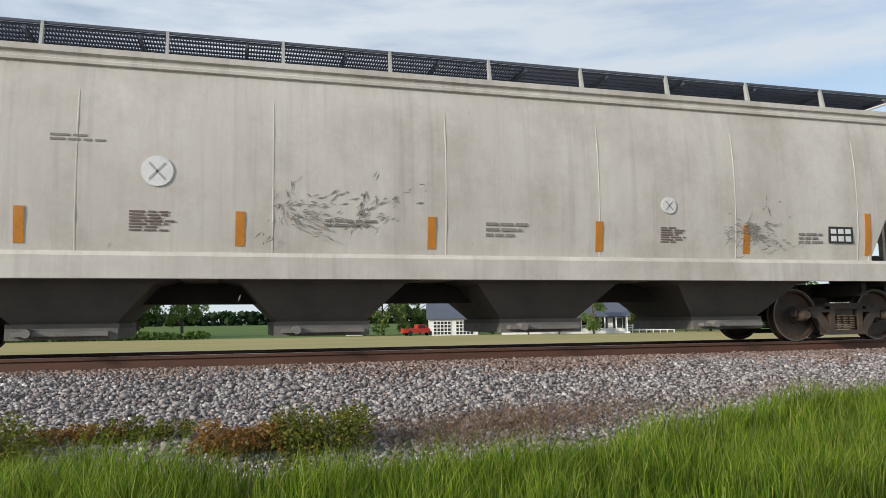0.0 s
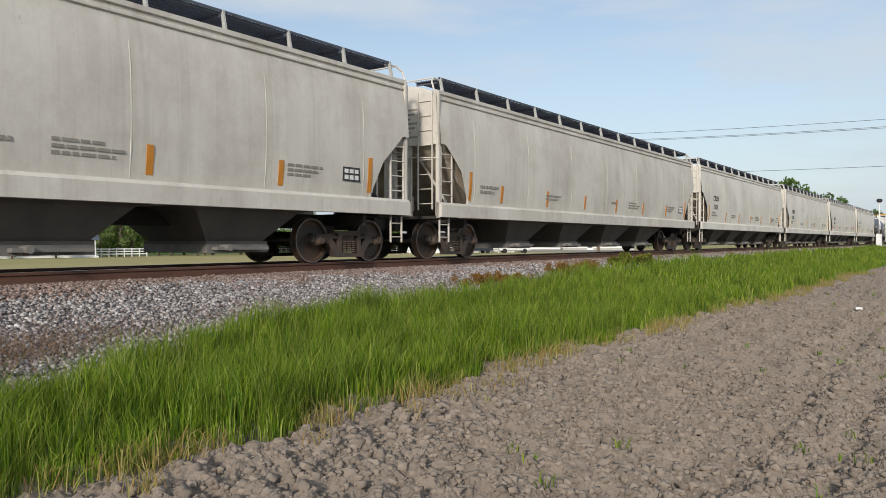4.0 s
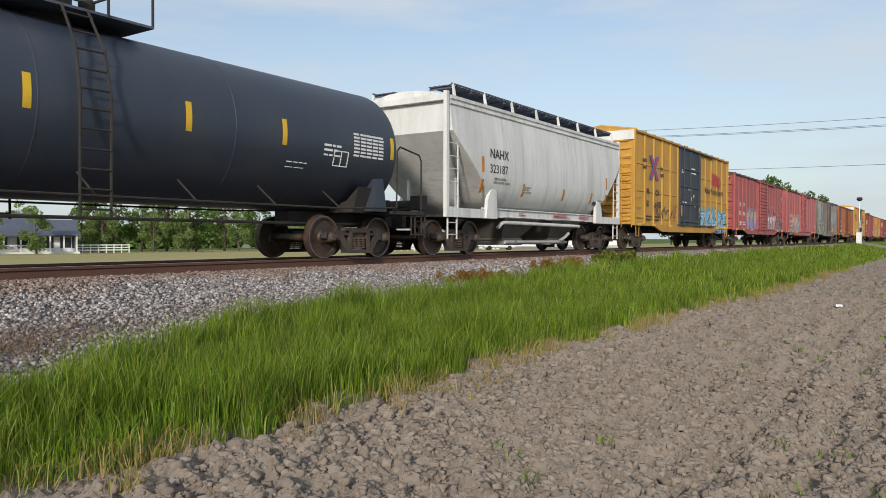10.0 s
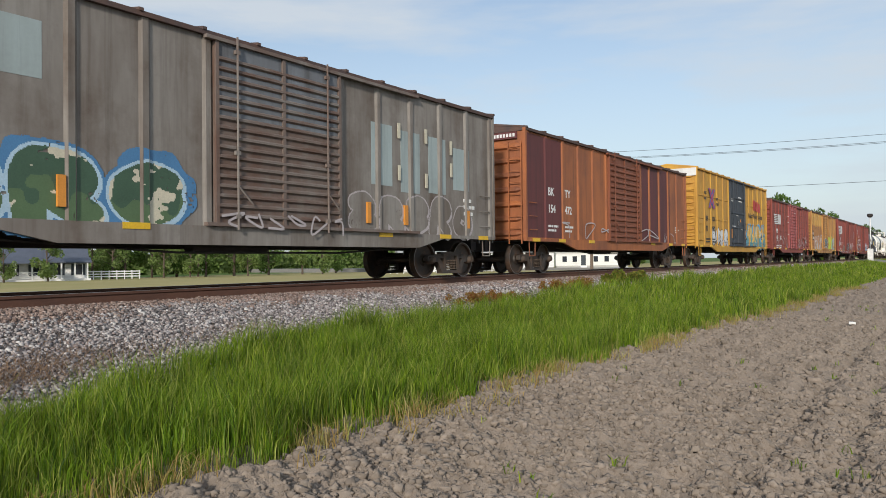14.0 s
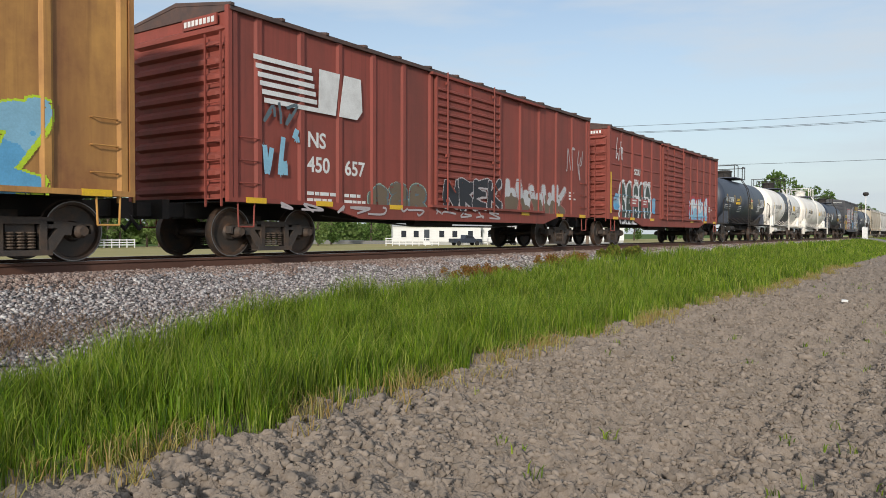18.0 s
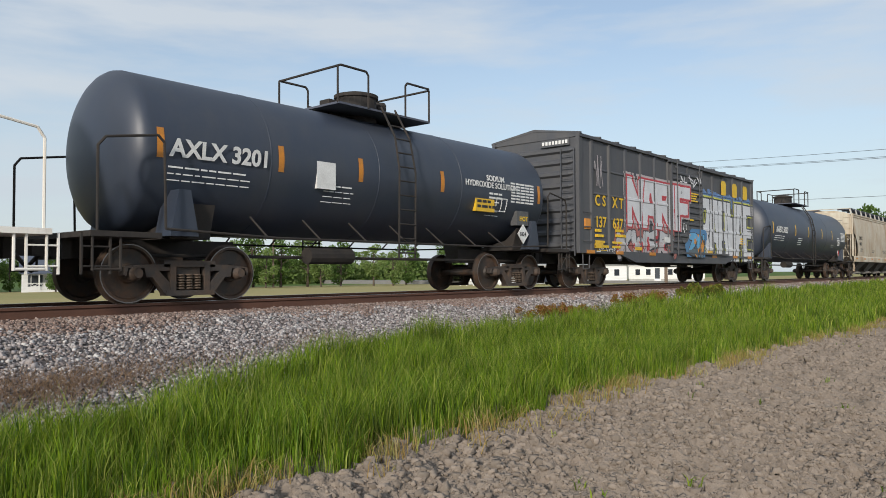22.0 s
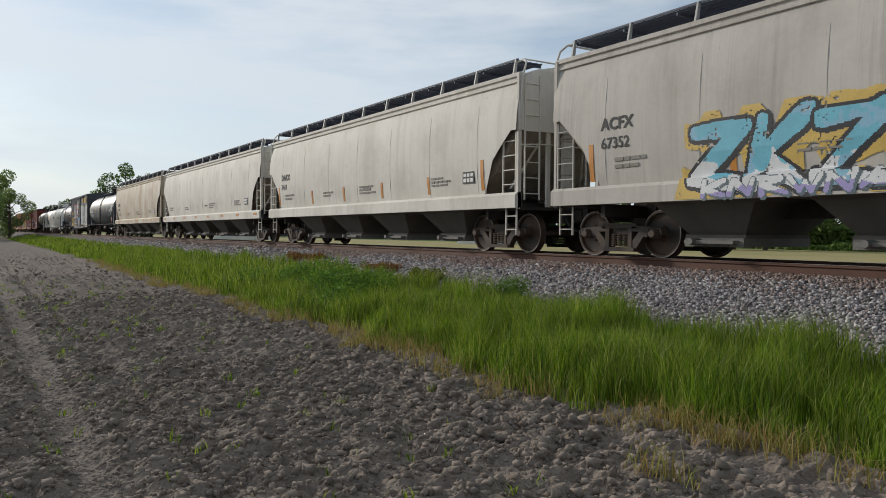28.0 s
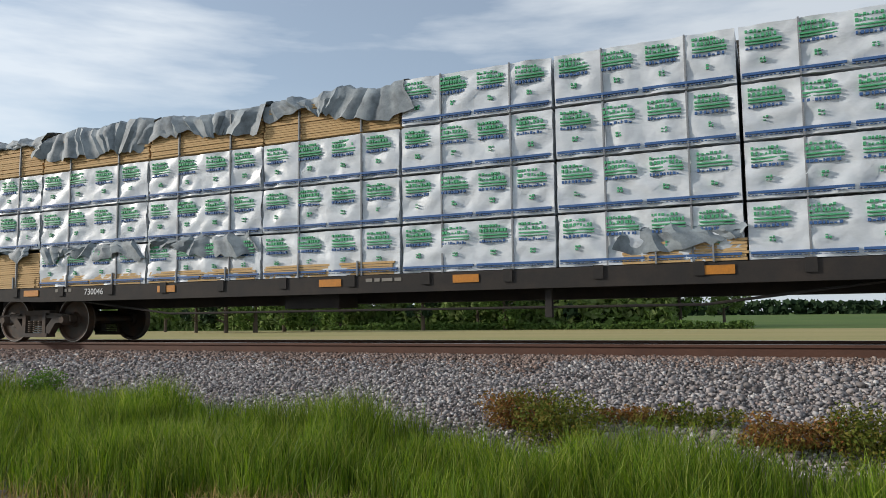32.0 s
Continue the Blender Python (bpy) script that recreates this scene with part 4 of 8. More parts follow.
def stile_mesh(top):
    return Shape().box(0, 0.07, -1.53, -1.488, 1.05, top - 0.12).mesh("door_stile", BOXRED)

def rib_mesh(w, t):
    return Shape().prism([(-1.49, 0), (-1.535, t * 0.3), (-1.535, t * 0.7), (-1.49, t)], -w + 0.07, w - 0.07, "x").mesh("door_rib", BOXRED)

def rod_mesh(top):
    s = Shape()
    s.tube((0, -1.565, 1.0), (0, -1.565, top), 0.02, 6)
    for z in (1.2, 2.3, top - 0.3):
        s.box(-0.05, 0.05, -1.58, -1.52, z, z + 0.07)
    s.tube((0, -1.58, 1.75), (0.3, -1.60, 1.45), 0.018, 6)
    return s.mesh("lock_rod", UNDER)

def box_roof(e, top, n):
    s = Shape()
    s.prism([(-1.50, top - 0.08), (-1.50, top), (0, top + 0.22), (1.50, top), (1.50, top - 0.08)], -e - 0.03, e + 0.03, "x")
    for i in range(n + 1):
        x = -e + 2 * e * i / n
        s.prism([(-1.52, top - 0.01), (-1.52, top + 0.04), (0, top + 0.27), (1.52, top + 0.04), (1.52, top - 0.01), (0, top + 0.2)], x - 0.04, x + 0.04, "x")
    return s.mesh("roof", ROOFGALV)

def box_end(e, top):
    return Shape().box(e - 0.05, e, -1.42, 1.42, 1.0, top - 0.02).mesh("end_wall", BOXRED)

def box_corner(e, top):
    return Shape().box(e - 0.02, e + 0.06, -0.05, 0.05, 0.98, top).mesh("corner_post", BOXRED)

def end_rib_mesh(e):
    """One pressed corrugation of the end wall, tapered to its two ends."""
    s = Shape()
    s.loft([[(e, y, 0.095 - 0.095 * k), (e + 0.085 * k, y, 0.095 - 0.045 * k), (e + 0.085 * k, y, 0.095 + 0.03 * k), (e, y, 0.095 + 0.095 * k)]
            for y, k in ((-1.33, 0.25), (-1.15, 1.0), (1.15, 1.0), (1.33, 0.25))])
    return s.mesh("end_rib", BOXRED)

def boxcar(name, label, L, colour, doorcol=None, endcol=None, top=4.42, door=1.55, doorx=0.0, pitch=1.12, ribs=13, mark=(), ink=WHITEINK, roof=None, straps=0, stripmat=YELLOW, size=0.34, endn=11, strapcol=None, markx=1.5, markz=2.42, step=0.53, gap=0.9, plate=None, inset=0.95, lead=0.0):
    """Wagon with a sliding door; markx: distance of the lettering from the leading end, gap: between its two halves."""
    e = L / 2 - inset
    c = car_base(name, label)
    RELIEF[c.name] = ([], [1.25 + k * (top - 1.5) / straps for k in range(straps)])
    y = -1.426 if not straps else -1.452
    for g in (-1, 1):
        turn = pose(0, 0, 0) if g < 0 else pose(2 * doorx, 0, 0, 0, 0, 180)
        flip = pose(0, 0, 0, 0, 0, 0 if g < 0 else 180)
        d = doorx if g < 0 else -doorx
        part("doorway_wall", cached(("dwall", door, top), lambda: Shape().box(-door, door, -1.38, -1.32, 1.0, top).mesh("doorway_wall", BOXRED)), colour, c, m=turn @ pose(doorx, 0, 0))
        for x0, x1 in ((-e, d - door), (d + door, e)):
            part("side_wall", cached(("bside", round(x0, 2), round(x1, 2), top), lambda: box_side(x0, x1, top)), colour, c, m=flip)
            xa = x0 + 0.1 + (lead if x0 < 0 else 0)
            n = max(2, round((x1 - xa) / pitch))
            if lead and x0 < 0:
                part("side_post", cached(("post", top), lambda: post_mesh(top)), colour, c, m=flip @ pose(x0 + 0.1, 0, 0))
            for i in range(n + 1):
                x = xa + (x1 - xa - 0.1) * i / n
                if g < 0:
                    RELIEF[c.name][0].append(x)
                part("side_post", cached(("post", top), lambda: post_mesh(top)), colour, c, m=flip @ pose(x, 0, 0))
                if straps and g < 0 and i < n:
                    w = (x1 - xa - 0.1) / n - 0.26
                    for k in range(straps):
                        part("side_strap", cached(("strap", round(w, 2)), lambda: Shape().prism([(-1.415, 0), (-1.446, 0.03), (-1.446, 0.06), (-1.415, 0.09)], -w / 2, w / 2, "x").mesh("side_strap", BOXRED)), strapcol or colour, c,
                             m=pose(x + w / 2 + 0.13, 0, 1.25 + k * (top - 1.5) / straps))
        dr = part("door", cached(("door", door, top), lambda: door_mesh(door, top)), doorcol or colour, c, m=turn @ pose(doorx, 0, 0))
        for i in range(ribs):
            part("door_rib", cached(("rib", door, ribs), lambda: rib_mesh(door, min(0.12, 1.6 / ribs))), doorcol or colour, dr, m=pose(0, 0, 1.2 + i * (top - 1.5) / ribs))
        for x in (-door, -0.035, door - 0.07):
            part("door_stile", cached(("stile", top), lambda: stile_mesh(top)), doorcol or colour, dr, m=pose(x, 0, 0))
        for x in (-0.72 * door, 0.72 * door):
            part("lock_rod", cached(("rod", top), lambda: rod_mesh(top)), doorcol or colour, c, m=turn @ pose(doorx + x, 0, 0))
        part("side_sill", cached(("bsill", L, g), lambda: Shape().prism([(-e, 1.06), (-e, 0.98), (-e + 2.3, 0.98), (-e + 3.4, 0.74), (e - 3.4, 0.74), (e - 2.3, 0.98), (e, 0.98), (e, 1.06)], min(g * 1.48, g * 1.40), max(g * 1.48, g * 1.40)).mesh("side_sill", BOXRED)), colour, c)
        for z in (1.06, top - 0.14):
            part("door_track", cached(("track", door), lambda: Shape().box(-door - 0.2, door + 2.6, -1.56, -1.46, 0, 0.06).mesh("door_track", BOXRED)), doorcol or colour, c, m=turn @ pose(doorx, 0, z))
        ew = part("end_wall", cached(("bend", L, top), lambda: box_end(e, top)), endcol or colour, c, m=pose(0, 0, 0, 0, 0, 0 if g > 0 else 180))
        for q in (-1, 1):
            part("corner_post", cached(("bcorner", L, top), lambda: box_corner(e, top)), endcol or colour, ew, m=pose(0, q * 1.43, 0))
        for i in range(endn):
            part("end_rib", cached(("erib", L), lambda: end_rib_mesh(e)), endcol or colour, ew, m=pose(0, 0, 1.12 + i * (top - 1.3) / endn))
        for q in (-1, 1):
            for z in (1.32, 1.72, 2.12):
                part("grab_iron", cached("grab", lambda: Shape().path([(-0.2, 0.06, 0), (-0.2, 0, 0), (0.2, 0, 0), (0.2, 0.06, 0)], 0.011, 6).mesh("grab_iron", BOXRED)), endcol or colour, c, m=pose(g * (e - 0.42), q * 1.485, z, 0, 0, 0 if q < 0 else 180))
            part("stirrup", cached("stirrup", lambda: Shape().path([(-0.19, 0, 1.0), (-0.17, 0, 0.55), (0.17, 0, 0.55), (0.19, 0, 1.0)], 0.016, 6).mesh("stirrup", BOXRED)), endcol or colour, c, m=pose(g * (e - 0.35), q * 1.44, 0))
        add_ladder(c, g * (e + 0.12), -1.15, 0.9, 2.6 if g > 0 else 3.9, 5 if g > 0 else 9, endcol or colour, 90, 0.42)
        add_truck(c, g * (L / 2 - 2.35), 0.865)
    part("roof", cached(("broof", L, top), lambda: box_roof(e, top, 13)), roof or ROOFDARK, c)
    p = Shape().box(-e - 0.085, -e - 0.06, -1.2, -0.25, top - 0.30, top - 0.10)
    for i in range(8):
        p.box(-e - 0.095, -e - 0.08, -1.14 + i * 0.108, -1.07 + i * 0.108, top - 0.25, top - 0.15, 1)
    part("end_plate", p, [plate or colour, WHITEINK], c)
    part("floor_frame", cached(("bfloor", L), lambda: Shape().box(-e, e, -1.34, 1.34, 0.985, 1.05).box(-e, e, -0.2, 0.2, 0.7, 0.98).mesh("floor_frame", UNDER)), None, c)
    part("air_reservoir", cached("reservoir", lambda: Shape().tube((-1.5, -0.7, 0.75), (0.2, -0.7, 0.75), 0.15, 12).mesh("air_reservoir", UNDER)), None, c)
    part("brake_rod", cached(("brod", L), lambda: Shape().path([(-e + 2.6, -1.1, 0.8), (-2, -1.05, 0.62), (2, -1.05, 0.62), (e - 2.6, -1.1, 0.8)], 0.02).mesh("brake_rod", UNDER)), None, c)
    add_couplers(c, L)
    strips([-e + 0.55, -e + 2.3, -e + 4.6, e - 4.6, e - 2.3, e - 0.55], 0.97, 0.46, 0.10, -1.486, stripmat, c)
    if mark:
        # each half of the mark stands in a panel of its own between two posts
        x1 = doorx - door
        n = max(2, round((x1 + e - 0.1 - lead) / pitch))
        step_x = (x1 + e - 0.2 - lead) / n
        k0 = max(0, round((markx - 0.27) / step_x))
        x0, gap = -e + 0.1 + lead + k0 * step_x + 0.16, step_x
        for k, (a, b) in enumerate(mark):
            z = markz - k * step
            writing(a, x0, z, size, ink, c, y, 0.008, "reporting_mark" if k == 0 else "car_number")
            if b:
                writing(b, x0 + gap, z, size, ink, c, y, 0.008, "reporting_mark" if k == 0 else "car_number")
        bars([(x0, markz - step - 0.65, 0.8, 0.26, 2), (x0 + gap, markz - step - 0.65, 0.7, 0.26, 2), (e - 1.5, 1.5, 0.5, 0.3, 3)], y, "stencilled_data", ink, c)
    TRAIN.append((c, L))
    return c, e

# ---- tank car ----
def tank_shell(e, r):
    pts = [(-e + 0.46 * (1 - math.cos(t)) , max(r * math.sin(t), 0.001)) for t in [math.pi / 2 * i / 10 for i in range(11)]]
    s = Shape()
    full = pts + [(-a, q) for a, q in reversed(pts)]
    s.lathe(full, "x", 56, (0, 0, 2.42))
    return s.mesh("tank_shell", TANKBLACK, True)

def platform_mesh(w):
    s = Shape()
    s.box(-w, w, -0.95, 0.95, 3.86, 3.90)
    return s.mesh("top_platform", GRATE)

def guard_mesh(w):
    """A bent hoop of pipe round each end of the platform, with a lower run across."""
    s = Shape()
    for g in (-1, 1):
        for q in (-1, 1):
            s.path([(g * (w - 0.8), q * 0.95, 3.88), (g * (w - 0.8), q * 0.95, 4.55), (g * (w - 0.74), q * 0.95, 4.62), (g * (w - 0.05), q * 0.95, 4.62), (g * w, q * 0.9, 4.60)], 0.024)
            s.path([(g * w, q * 0.92, 3.88), (g * w, q * 0.92, 4.60)], 0.024)
        s.path([(g * w, -0.92, 4.60), (g * w, 0.92, 4.60)], 0.024)
    s.path([(-0.55, 0.95, 4.2), (0.55, 0.95, 4.2)], 0.02)
    return s.mesh("guard_rail", UNDER)

def dome_mesh():
    s = Shape()
    s.lathe([(3.70, 0.0), (3.70, 0.44), (4.28, 0.44), (4.30, 0.48), (4.37, 0.48), (4.42, 0.3), (4.44, 0.0)], "z", 24)
    s.lathe([(3.75, 0.0), (3.75, 0.13), (4.3, 0.13), (4.35, 0.1), (4.36, 0.0)], "z", 12, (0.75, 0, 0))
    s.box(-0.9, -0.6, -0.15, 0.15, 3.75, 4.15)
    return s.mesh("manway", UNDER)

def tank_ladder():
    s = Shape()
    for g in (-1, 1):
        s.path([(g * 0.24, -1.5, 0.75), (g * 0.24, -1.52, 2.5), (g * 0.22, -1.38, 3.2), (g * 0.2, -0.97, 3.87)], 0.022)
    for i in range(11):
        z = 0.85 + i * 0.29
        y = -1.52 if z < 2.5 else (-1.52 + 0.14 * (z - 2.5) / 0.7 if z < 3.2 else -1.38 + 0.41 * (z - 3.2) / 0.67)
        s.tube((-0.24, y, z), (0.24, y, z), 0.016, 6)
    return s.mesh("ladder", UNDER)

def tank_sill(e):
    s = Shape()
    for g in (-1, 1):
        x0, x1 = sorted((g * (e - 2.6), g * (e + 0.5)))
        s.box(x0, x1, -0.2, 0.2, 0.70, 1.02)
        xs = g * (e - 1.2)
        s.prism([(-1.25, 1.55), (-1.1, 1.0), (1.1, 1.0), (1.25, 1.55), (0.9, 1.25), (0, 1.05), (-0.9, 1.25)], xs - 0.35, xs + 0.35, "x")
        p0, p1 = sorted((g * (e - 0.5), g * (e + 0.55)))
        s.box(p0, p1, -1.5, 1.5, 0.98, 1.06)
        for q in (-1, 1):
            a, b = sorted((g * (e + 0.5), g * (e + 0.45)))
            s.path([(g * (e + 0.5), q * 1.45, 0.5), (g * (e + 0.5), q * 1.45, 1.02)], 0.02)
            s.path([(g * (e + 0.1), q * 1.45, 0.5), (g * (e + 0.1), q * 1.45, 1.02)], 0.02)
            s.path([(g * (e + 0.1), q * 1.45, 0.52), (g * (e + 0.5), q * 1.45, 0.52)], 0.02)
    s.path([(-e + 0.6, -0.55, 0.75), (e - 0.6, -0.55, 0.75)], 0.03)
    s.tube((-e / 3, -0.7, 0.78), (-e / 3 + 1.1, -0.7, 0.78), 0.16, 12)
    return s.mesh("stub_sill", UNDER)

def tank_rail(e):
    s = Shape()
    for q in (-1, 1):
        s.path([(-e - 0.45, q * 1.48, 1.06), (-e - 0.45, q * 1.48, 2.25), (-e - 0.35, q * 1.5, 2.38), (-e + 0.42, q * 1.52, 2.5), (-e + 0.52, q * 1.52, 2.4), (-e + 0.55, q * 1.52, 1.12), (-e + 2.6, q * 1.5, 1.05), (e - 2.6, q * 1.5, 1.05),
                (e - 0.55, q * 1.52, 1.12), (e - 0.52, q * 1.52, 2.4), (e - 0.42, q * 1.52, 2.5), (e + 0.35, q * 1.5, 2.38), (e + 0.45, q * 1.48, 2.25), (e + 0.45, q * 1.48, 1.06)], 0.02)
        for k in range(7):
            x = (-1 + k / 3) * (e - 2.4)
            s.path([(x, q * 1.5, 1.05), (x, q * 1.0, 1.42)], 0.018)
    return s.mesh("handrail", UNDER)

def tankcar(name, label, L, colour, mark=(), ink=WHITEINK, r=1.40, band=None, stripmat=YELLOW, gear=UNDER, lines=(), writez=2.26, topgear=None, rows=(), tx=1.35, at=None):
    e = L / 2 - 0.80
    c = car_base(name, label, "tank car")
    part("tank_shell", cached(("tank", L, r), lambda: tank_shell(e, r)), colour, c)
    for b in (-e * 0.55, -e * 0.1, e * 0.35):
        part("weld_seam", cached(("seam", r), lambda: Shape().lathe([(-0.02, r - 0.01), (-0.012, r + 0.004), (0.012, r + 0.004), (0.02, r - 0.01)], "x", 56, (0, 0, 2.42), caps=False).mesh("weld_seam", TANKBLACK, True)), colour, c, m=pose(b, 0, 0))
    part("stub_sill", cached(("tsill", L), lambda: tank_sill(e)), gear, c)
    part("handrail", cached(("trail", L), lambda: tank_rail(e)), gear, c)
    part("top_platform", cached("tplat", lambda: platform_mesh(1.35)), None, c, m=pose(0, 0, r - 1.40))
    part("guard_rail", cached("tguard", lambda: guard_mesh(1.35)), topgear or UNDER, c, m=pose(0, 0, r - 1.40))
    part("manway", cached("dome", dome_mesh), topgear or None, c, m=pose(0, 0, r - 1.40))
    for g in (-1, 1):
        part("ladder", cached("tladder", tank_ladder), gear, c, m=pose(0, 0, 0, 0, 0, 0 if g < 0 else 180))
        part("end_ladder", cached("tend", lambda: ladder_mesh(0.4, 0.45, 1.0, 2)), gear, c, m=pose(g * (e + 0.45), -1.45, 0))
        add_truck(c, g * (L / 2 - 2.05), 0.9)
    for g in (-1, 1):
        for q in (-1, 1):
            x = g * (e - 0.95)
            part("saddle_bracket", cached(("saddle", g, q), lambda: Shape().prism([(-0.24, 1.03), (0.24, 1.03), (0.10, 1.75), (-0.10, 1.75)], min(q * 1.37, q * 0.9), max(q * 1.37, q * 0.9)).mesh("saddle_bracket", UNDER)), gear if gear is not UNDER else colour, c, m=pose(x, 0, 0))
    if band:
        part("painted_band", Shape().lathe([(band[0], r - 0.05), (band[0], r + 0.004), (band[1], r + 0.004), (band[1], r - 0.05)], "x", 56, (0, 0, 2.42)), band[2], c, smooth=True)
    for x in at or (-e + 1.0, -e * 0.42, -e * 0.12, e * 0.22, e * 0.5, e - 0.56):
        part("reflective_strip", cached(("tstrip", r), lambda: Shape().add([((u - 0.5) * 0.12, -(r + 0.006) * math.cos(radians(a)), 2.42 + (r + 0.006) * math.sin(radians(a))) for a in range(-9, 15, 4) for u in (0, 1)],
             [(2 * i, 2 * i + 1, 2 * i + 3, 2 * i + 2) for i in range(5)]).mesh("reflective_strip", YELLOW)), stripmat, c, m=pose(x, 0, 0))
    def curve_text(body, x, z, size, material, nm):
        a = math.asin((z - 2.42) / r)
        return writing(body, x, z, size, material, c, -(r + 0.02) * math.cos(a) - 0.01, (0.012 if ink is not INK else 0.003) if size > 0.3 else 0.004, nm, lean=-math.degrees(a))
    if mark:
        curve_text(mark[0], -e + tx, writez, 0.38, ink, "reporting_mark")
    for body, x, z, size, material in lines:
        curve_text(body, x, z, size, material, "lettering")
    s = Shape()
    # words of the small print as short dashes in rows
    q = random.Random(int(L * 100))
    for x, z, w, n in ((-e + tx, 2.08, 1.5, 3), (-e * 0.34, 2.06, 0.75, 4), (e * 0.5 + 0.12, 1.9, 0.55, 2), (e - 2.75, 2.30, 0.5, 3)) + tuple(rows):
        for i in range(n):
            zz = z - i * 0.095
            yy = -(r + 0.006) * math.cos(math.asin((zz - 2.42) / r))
            u = x
            while u < x + w - 0.08:
                v = min(x + w, u + q.uniform(0.08, 0.26))
                s.box(u, v, yy, yy + 0.03, zz, zz + 0.045)
                u = v + 0.035
    # data table: ruled rows of figures in a thin frame
    for i in range(7):
        zz = 2.62 - i * 0.075
        yy = -(r + 0.006) * math.cos(math.asin((zz - 2.42) / r))
        for u in (0, 0.22, 0.42, 0.62, 0.82):
            s.box(e - 1.85 + u, e - 1.85 + u + 0.15 + 0.03 * q.random(), yy, yy + 0.03, zz, zz + 0.042)
    # three-part inspection box
    for u0, u1, z0, z1, m in ((0, 0.44, 2.22, 2.24, 1), (0, 0.44, 1.92, 1.94, 1), (0, 0.02, 1.92, 2.24, 5), (0.42, 0.44, 1.92, 2.24, 5), (0.21, 0.23, 1.92, 2.24, 5)):
        for k in range(m):
            za, zb = z0 + (z1 - z0) * k / m, z0 + (z1 - z0) * (k + 1) / m
            yy = -(r + 0.007) * math.cos(math.asin(((za + zb) / 2 - 2.42) / r))
            s.box(e - 2.45 + u0, e - 2.45 + u1, yy, yy + 0.04, za, zb)
    tagged(part("stencilled_data", s, FADED if ink is INK else ink, c), kind="stuff")
    add_couplers(c, L)
    TRAIN.append((c, L))
    return c, e

# ---- setting: ground, track, fields ----
SOIL = mat("dry_tilled_soil", (0.252, 0.208, 0.168), 0.95, dirt=(0.17, 0.141, 0.115), amount=0.9, scale=(1.2, 3.4, 1), fine=22.0, bump=0.09, spec=0.15)
VERGE = mat("verge_earth", (0.13, 0.11, 0.06), 0.95, dirt=(0.07, 0.085, 0.03), amount=0.8, scale=(1, 1, 1), fine=12.0, spec=0.15)
# bed coloured darker than the stones to give the shade in their gaps
GRAVELBED = mat("shaded_ballast_bed", (0.13, 0.115, 0.11), 0.95, dirt=(0.08, 0.07, 0.068), amount=0.7, scale=(1.5, 1.5, 1.5), fine=28.0, bump=0.05, spec=0.2)
FARFIELD = mat("mown_dry_field", (0.36, 0.30, 0.14), 0.95, dirt=(0.24, 0.25, 0.09), amount=0.7, scale=(0.03, 0.12, 1), fine=2.5, spec=0.1)
LAWN = mat("lawn", (0.085, 0.14, 0.035), 0.95, dirt=(0.13, 0.16, 0.05), amount=0.7, scale=(0.05, 0.05, 1), fine=3.0, spec=0.1)
STEELRAIL = mat("rusty_rail", (0.115, 0.052, 0.032), 0.75, dirt=(0.06, 0.03, 0.022), amount=0.6, scale=(1, 3, 3), fine=30.0)
RAILHEAD = mat("polished_rail_head", (0.45, 0.43, 0.42), 0.3, metal=0.9)
TIEWOOD = mat("creosoted_tie", (0.09, 0.065, 0.05), 0.9, dirt=(0.16, 0.11, 0.08), amount=0.7, scale=(2, 0.4, 2), per=0.3)
ASPHALT = mat("road_asphalt", (0.20, 0.195, 0.185), 0.9, fine=30.0)

PROFILE = [(-4000, 0), (4.0, 0.0), (5.2, 0.04), (6.9, 0.17), (7.3, 0.27), (9.85, 0.88), (10.3, 0.93), (13.2, 0.93), (13.65, 0.88), (16.4, 0.12), (18, 0.0), (110, -0.7), (4000, -0.7)]
def ground_z(y):
    return np.interp(y, [p[0] for p in PROFILE], [p[1] for p in PROFILE])

def value_noise(x, y, cell, seed):
    """Smooth random heights in 0..1 on a lattice with that cell."""
    g = np.random.RandomState(seed).rand(256, 256)
    u, v = x / cell, y / cell
    i, j = np.floor(u).astype(int), np.floor(v).astype(int)
    a, b = u - i, v - j
    a, b = a * a * (3 - 2 * a), b * b * (3 - 2 * b)
    i0, i1, j0, j1 = i % 256, (i + 1) % 256, j % 256, (j + 1) % 256
    return (g[i0, j0] * (1 - a) + g[i1, j0] * a) * (1 - b) + (g[i0, j1] * (1 - a) + g[i1, j1] * a) * b

def rut(x, y):
    """The smooth pressed tracks that wheels left along the rows."""
    return np.clip(np.exp(-((y - 0.64) / 0.17) ** 4) + np.exp(-((y + 1.15) / 0.17) ** 4), 0, 1) * (x < 0)

def soil_z(x, y):
    n = 0.36 * value_noise(x, y, 0.13, 3) + 0.22 * value_noise(x + 7, y, 0.45, 4) + 0.57 * value_noise(x, y + 3, 0.075, 5)
    furrow = 0.5 + 0.5 * np.cos(2 * np.pi * (y + 0.2 * value_noise(x, y, 6.0, 9)) / 0.76)
    return 0.205 * (n - 0.55) * (1 - 0.75 * rut(x, y)) - 0.024 * furrow - 0.03 * rut(x, y) - 0.055 * np.exp(-((y - 1.27 - 0.08 * value_noise(x, y * 0, 2.0, 8)) / 0.085) ** 2) - 0.05 * (x > 0) * np.exp(-((y - 0.72 - 0.08 * value_noise(x, y * 0, 2.0, 8)) / 0.085) ** 2)

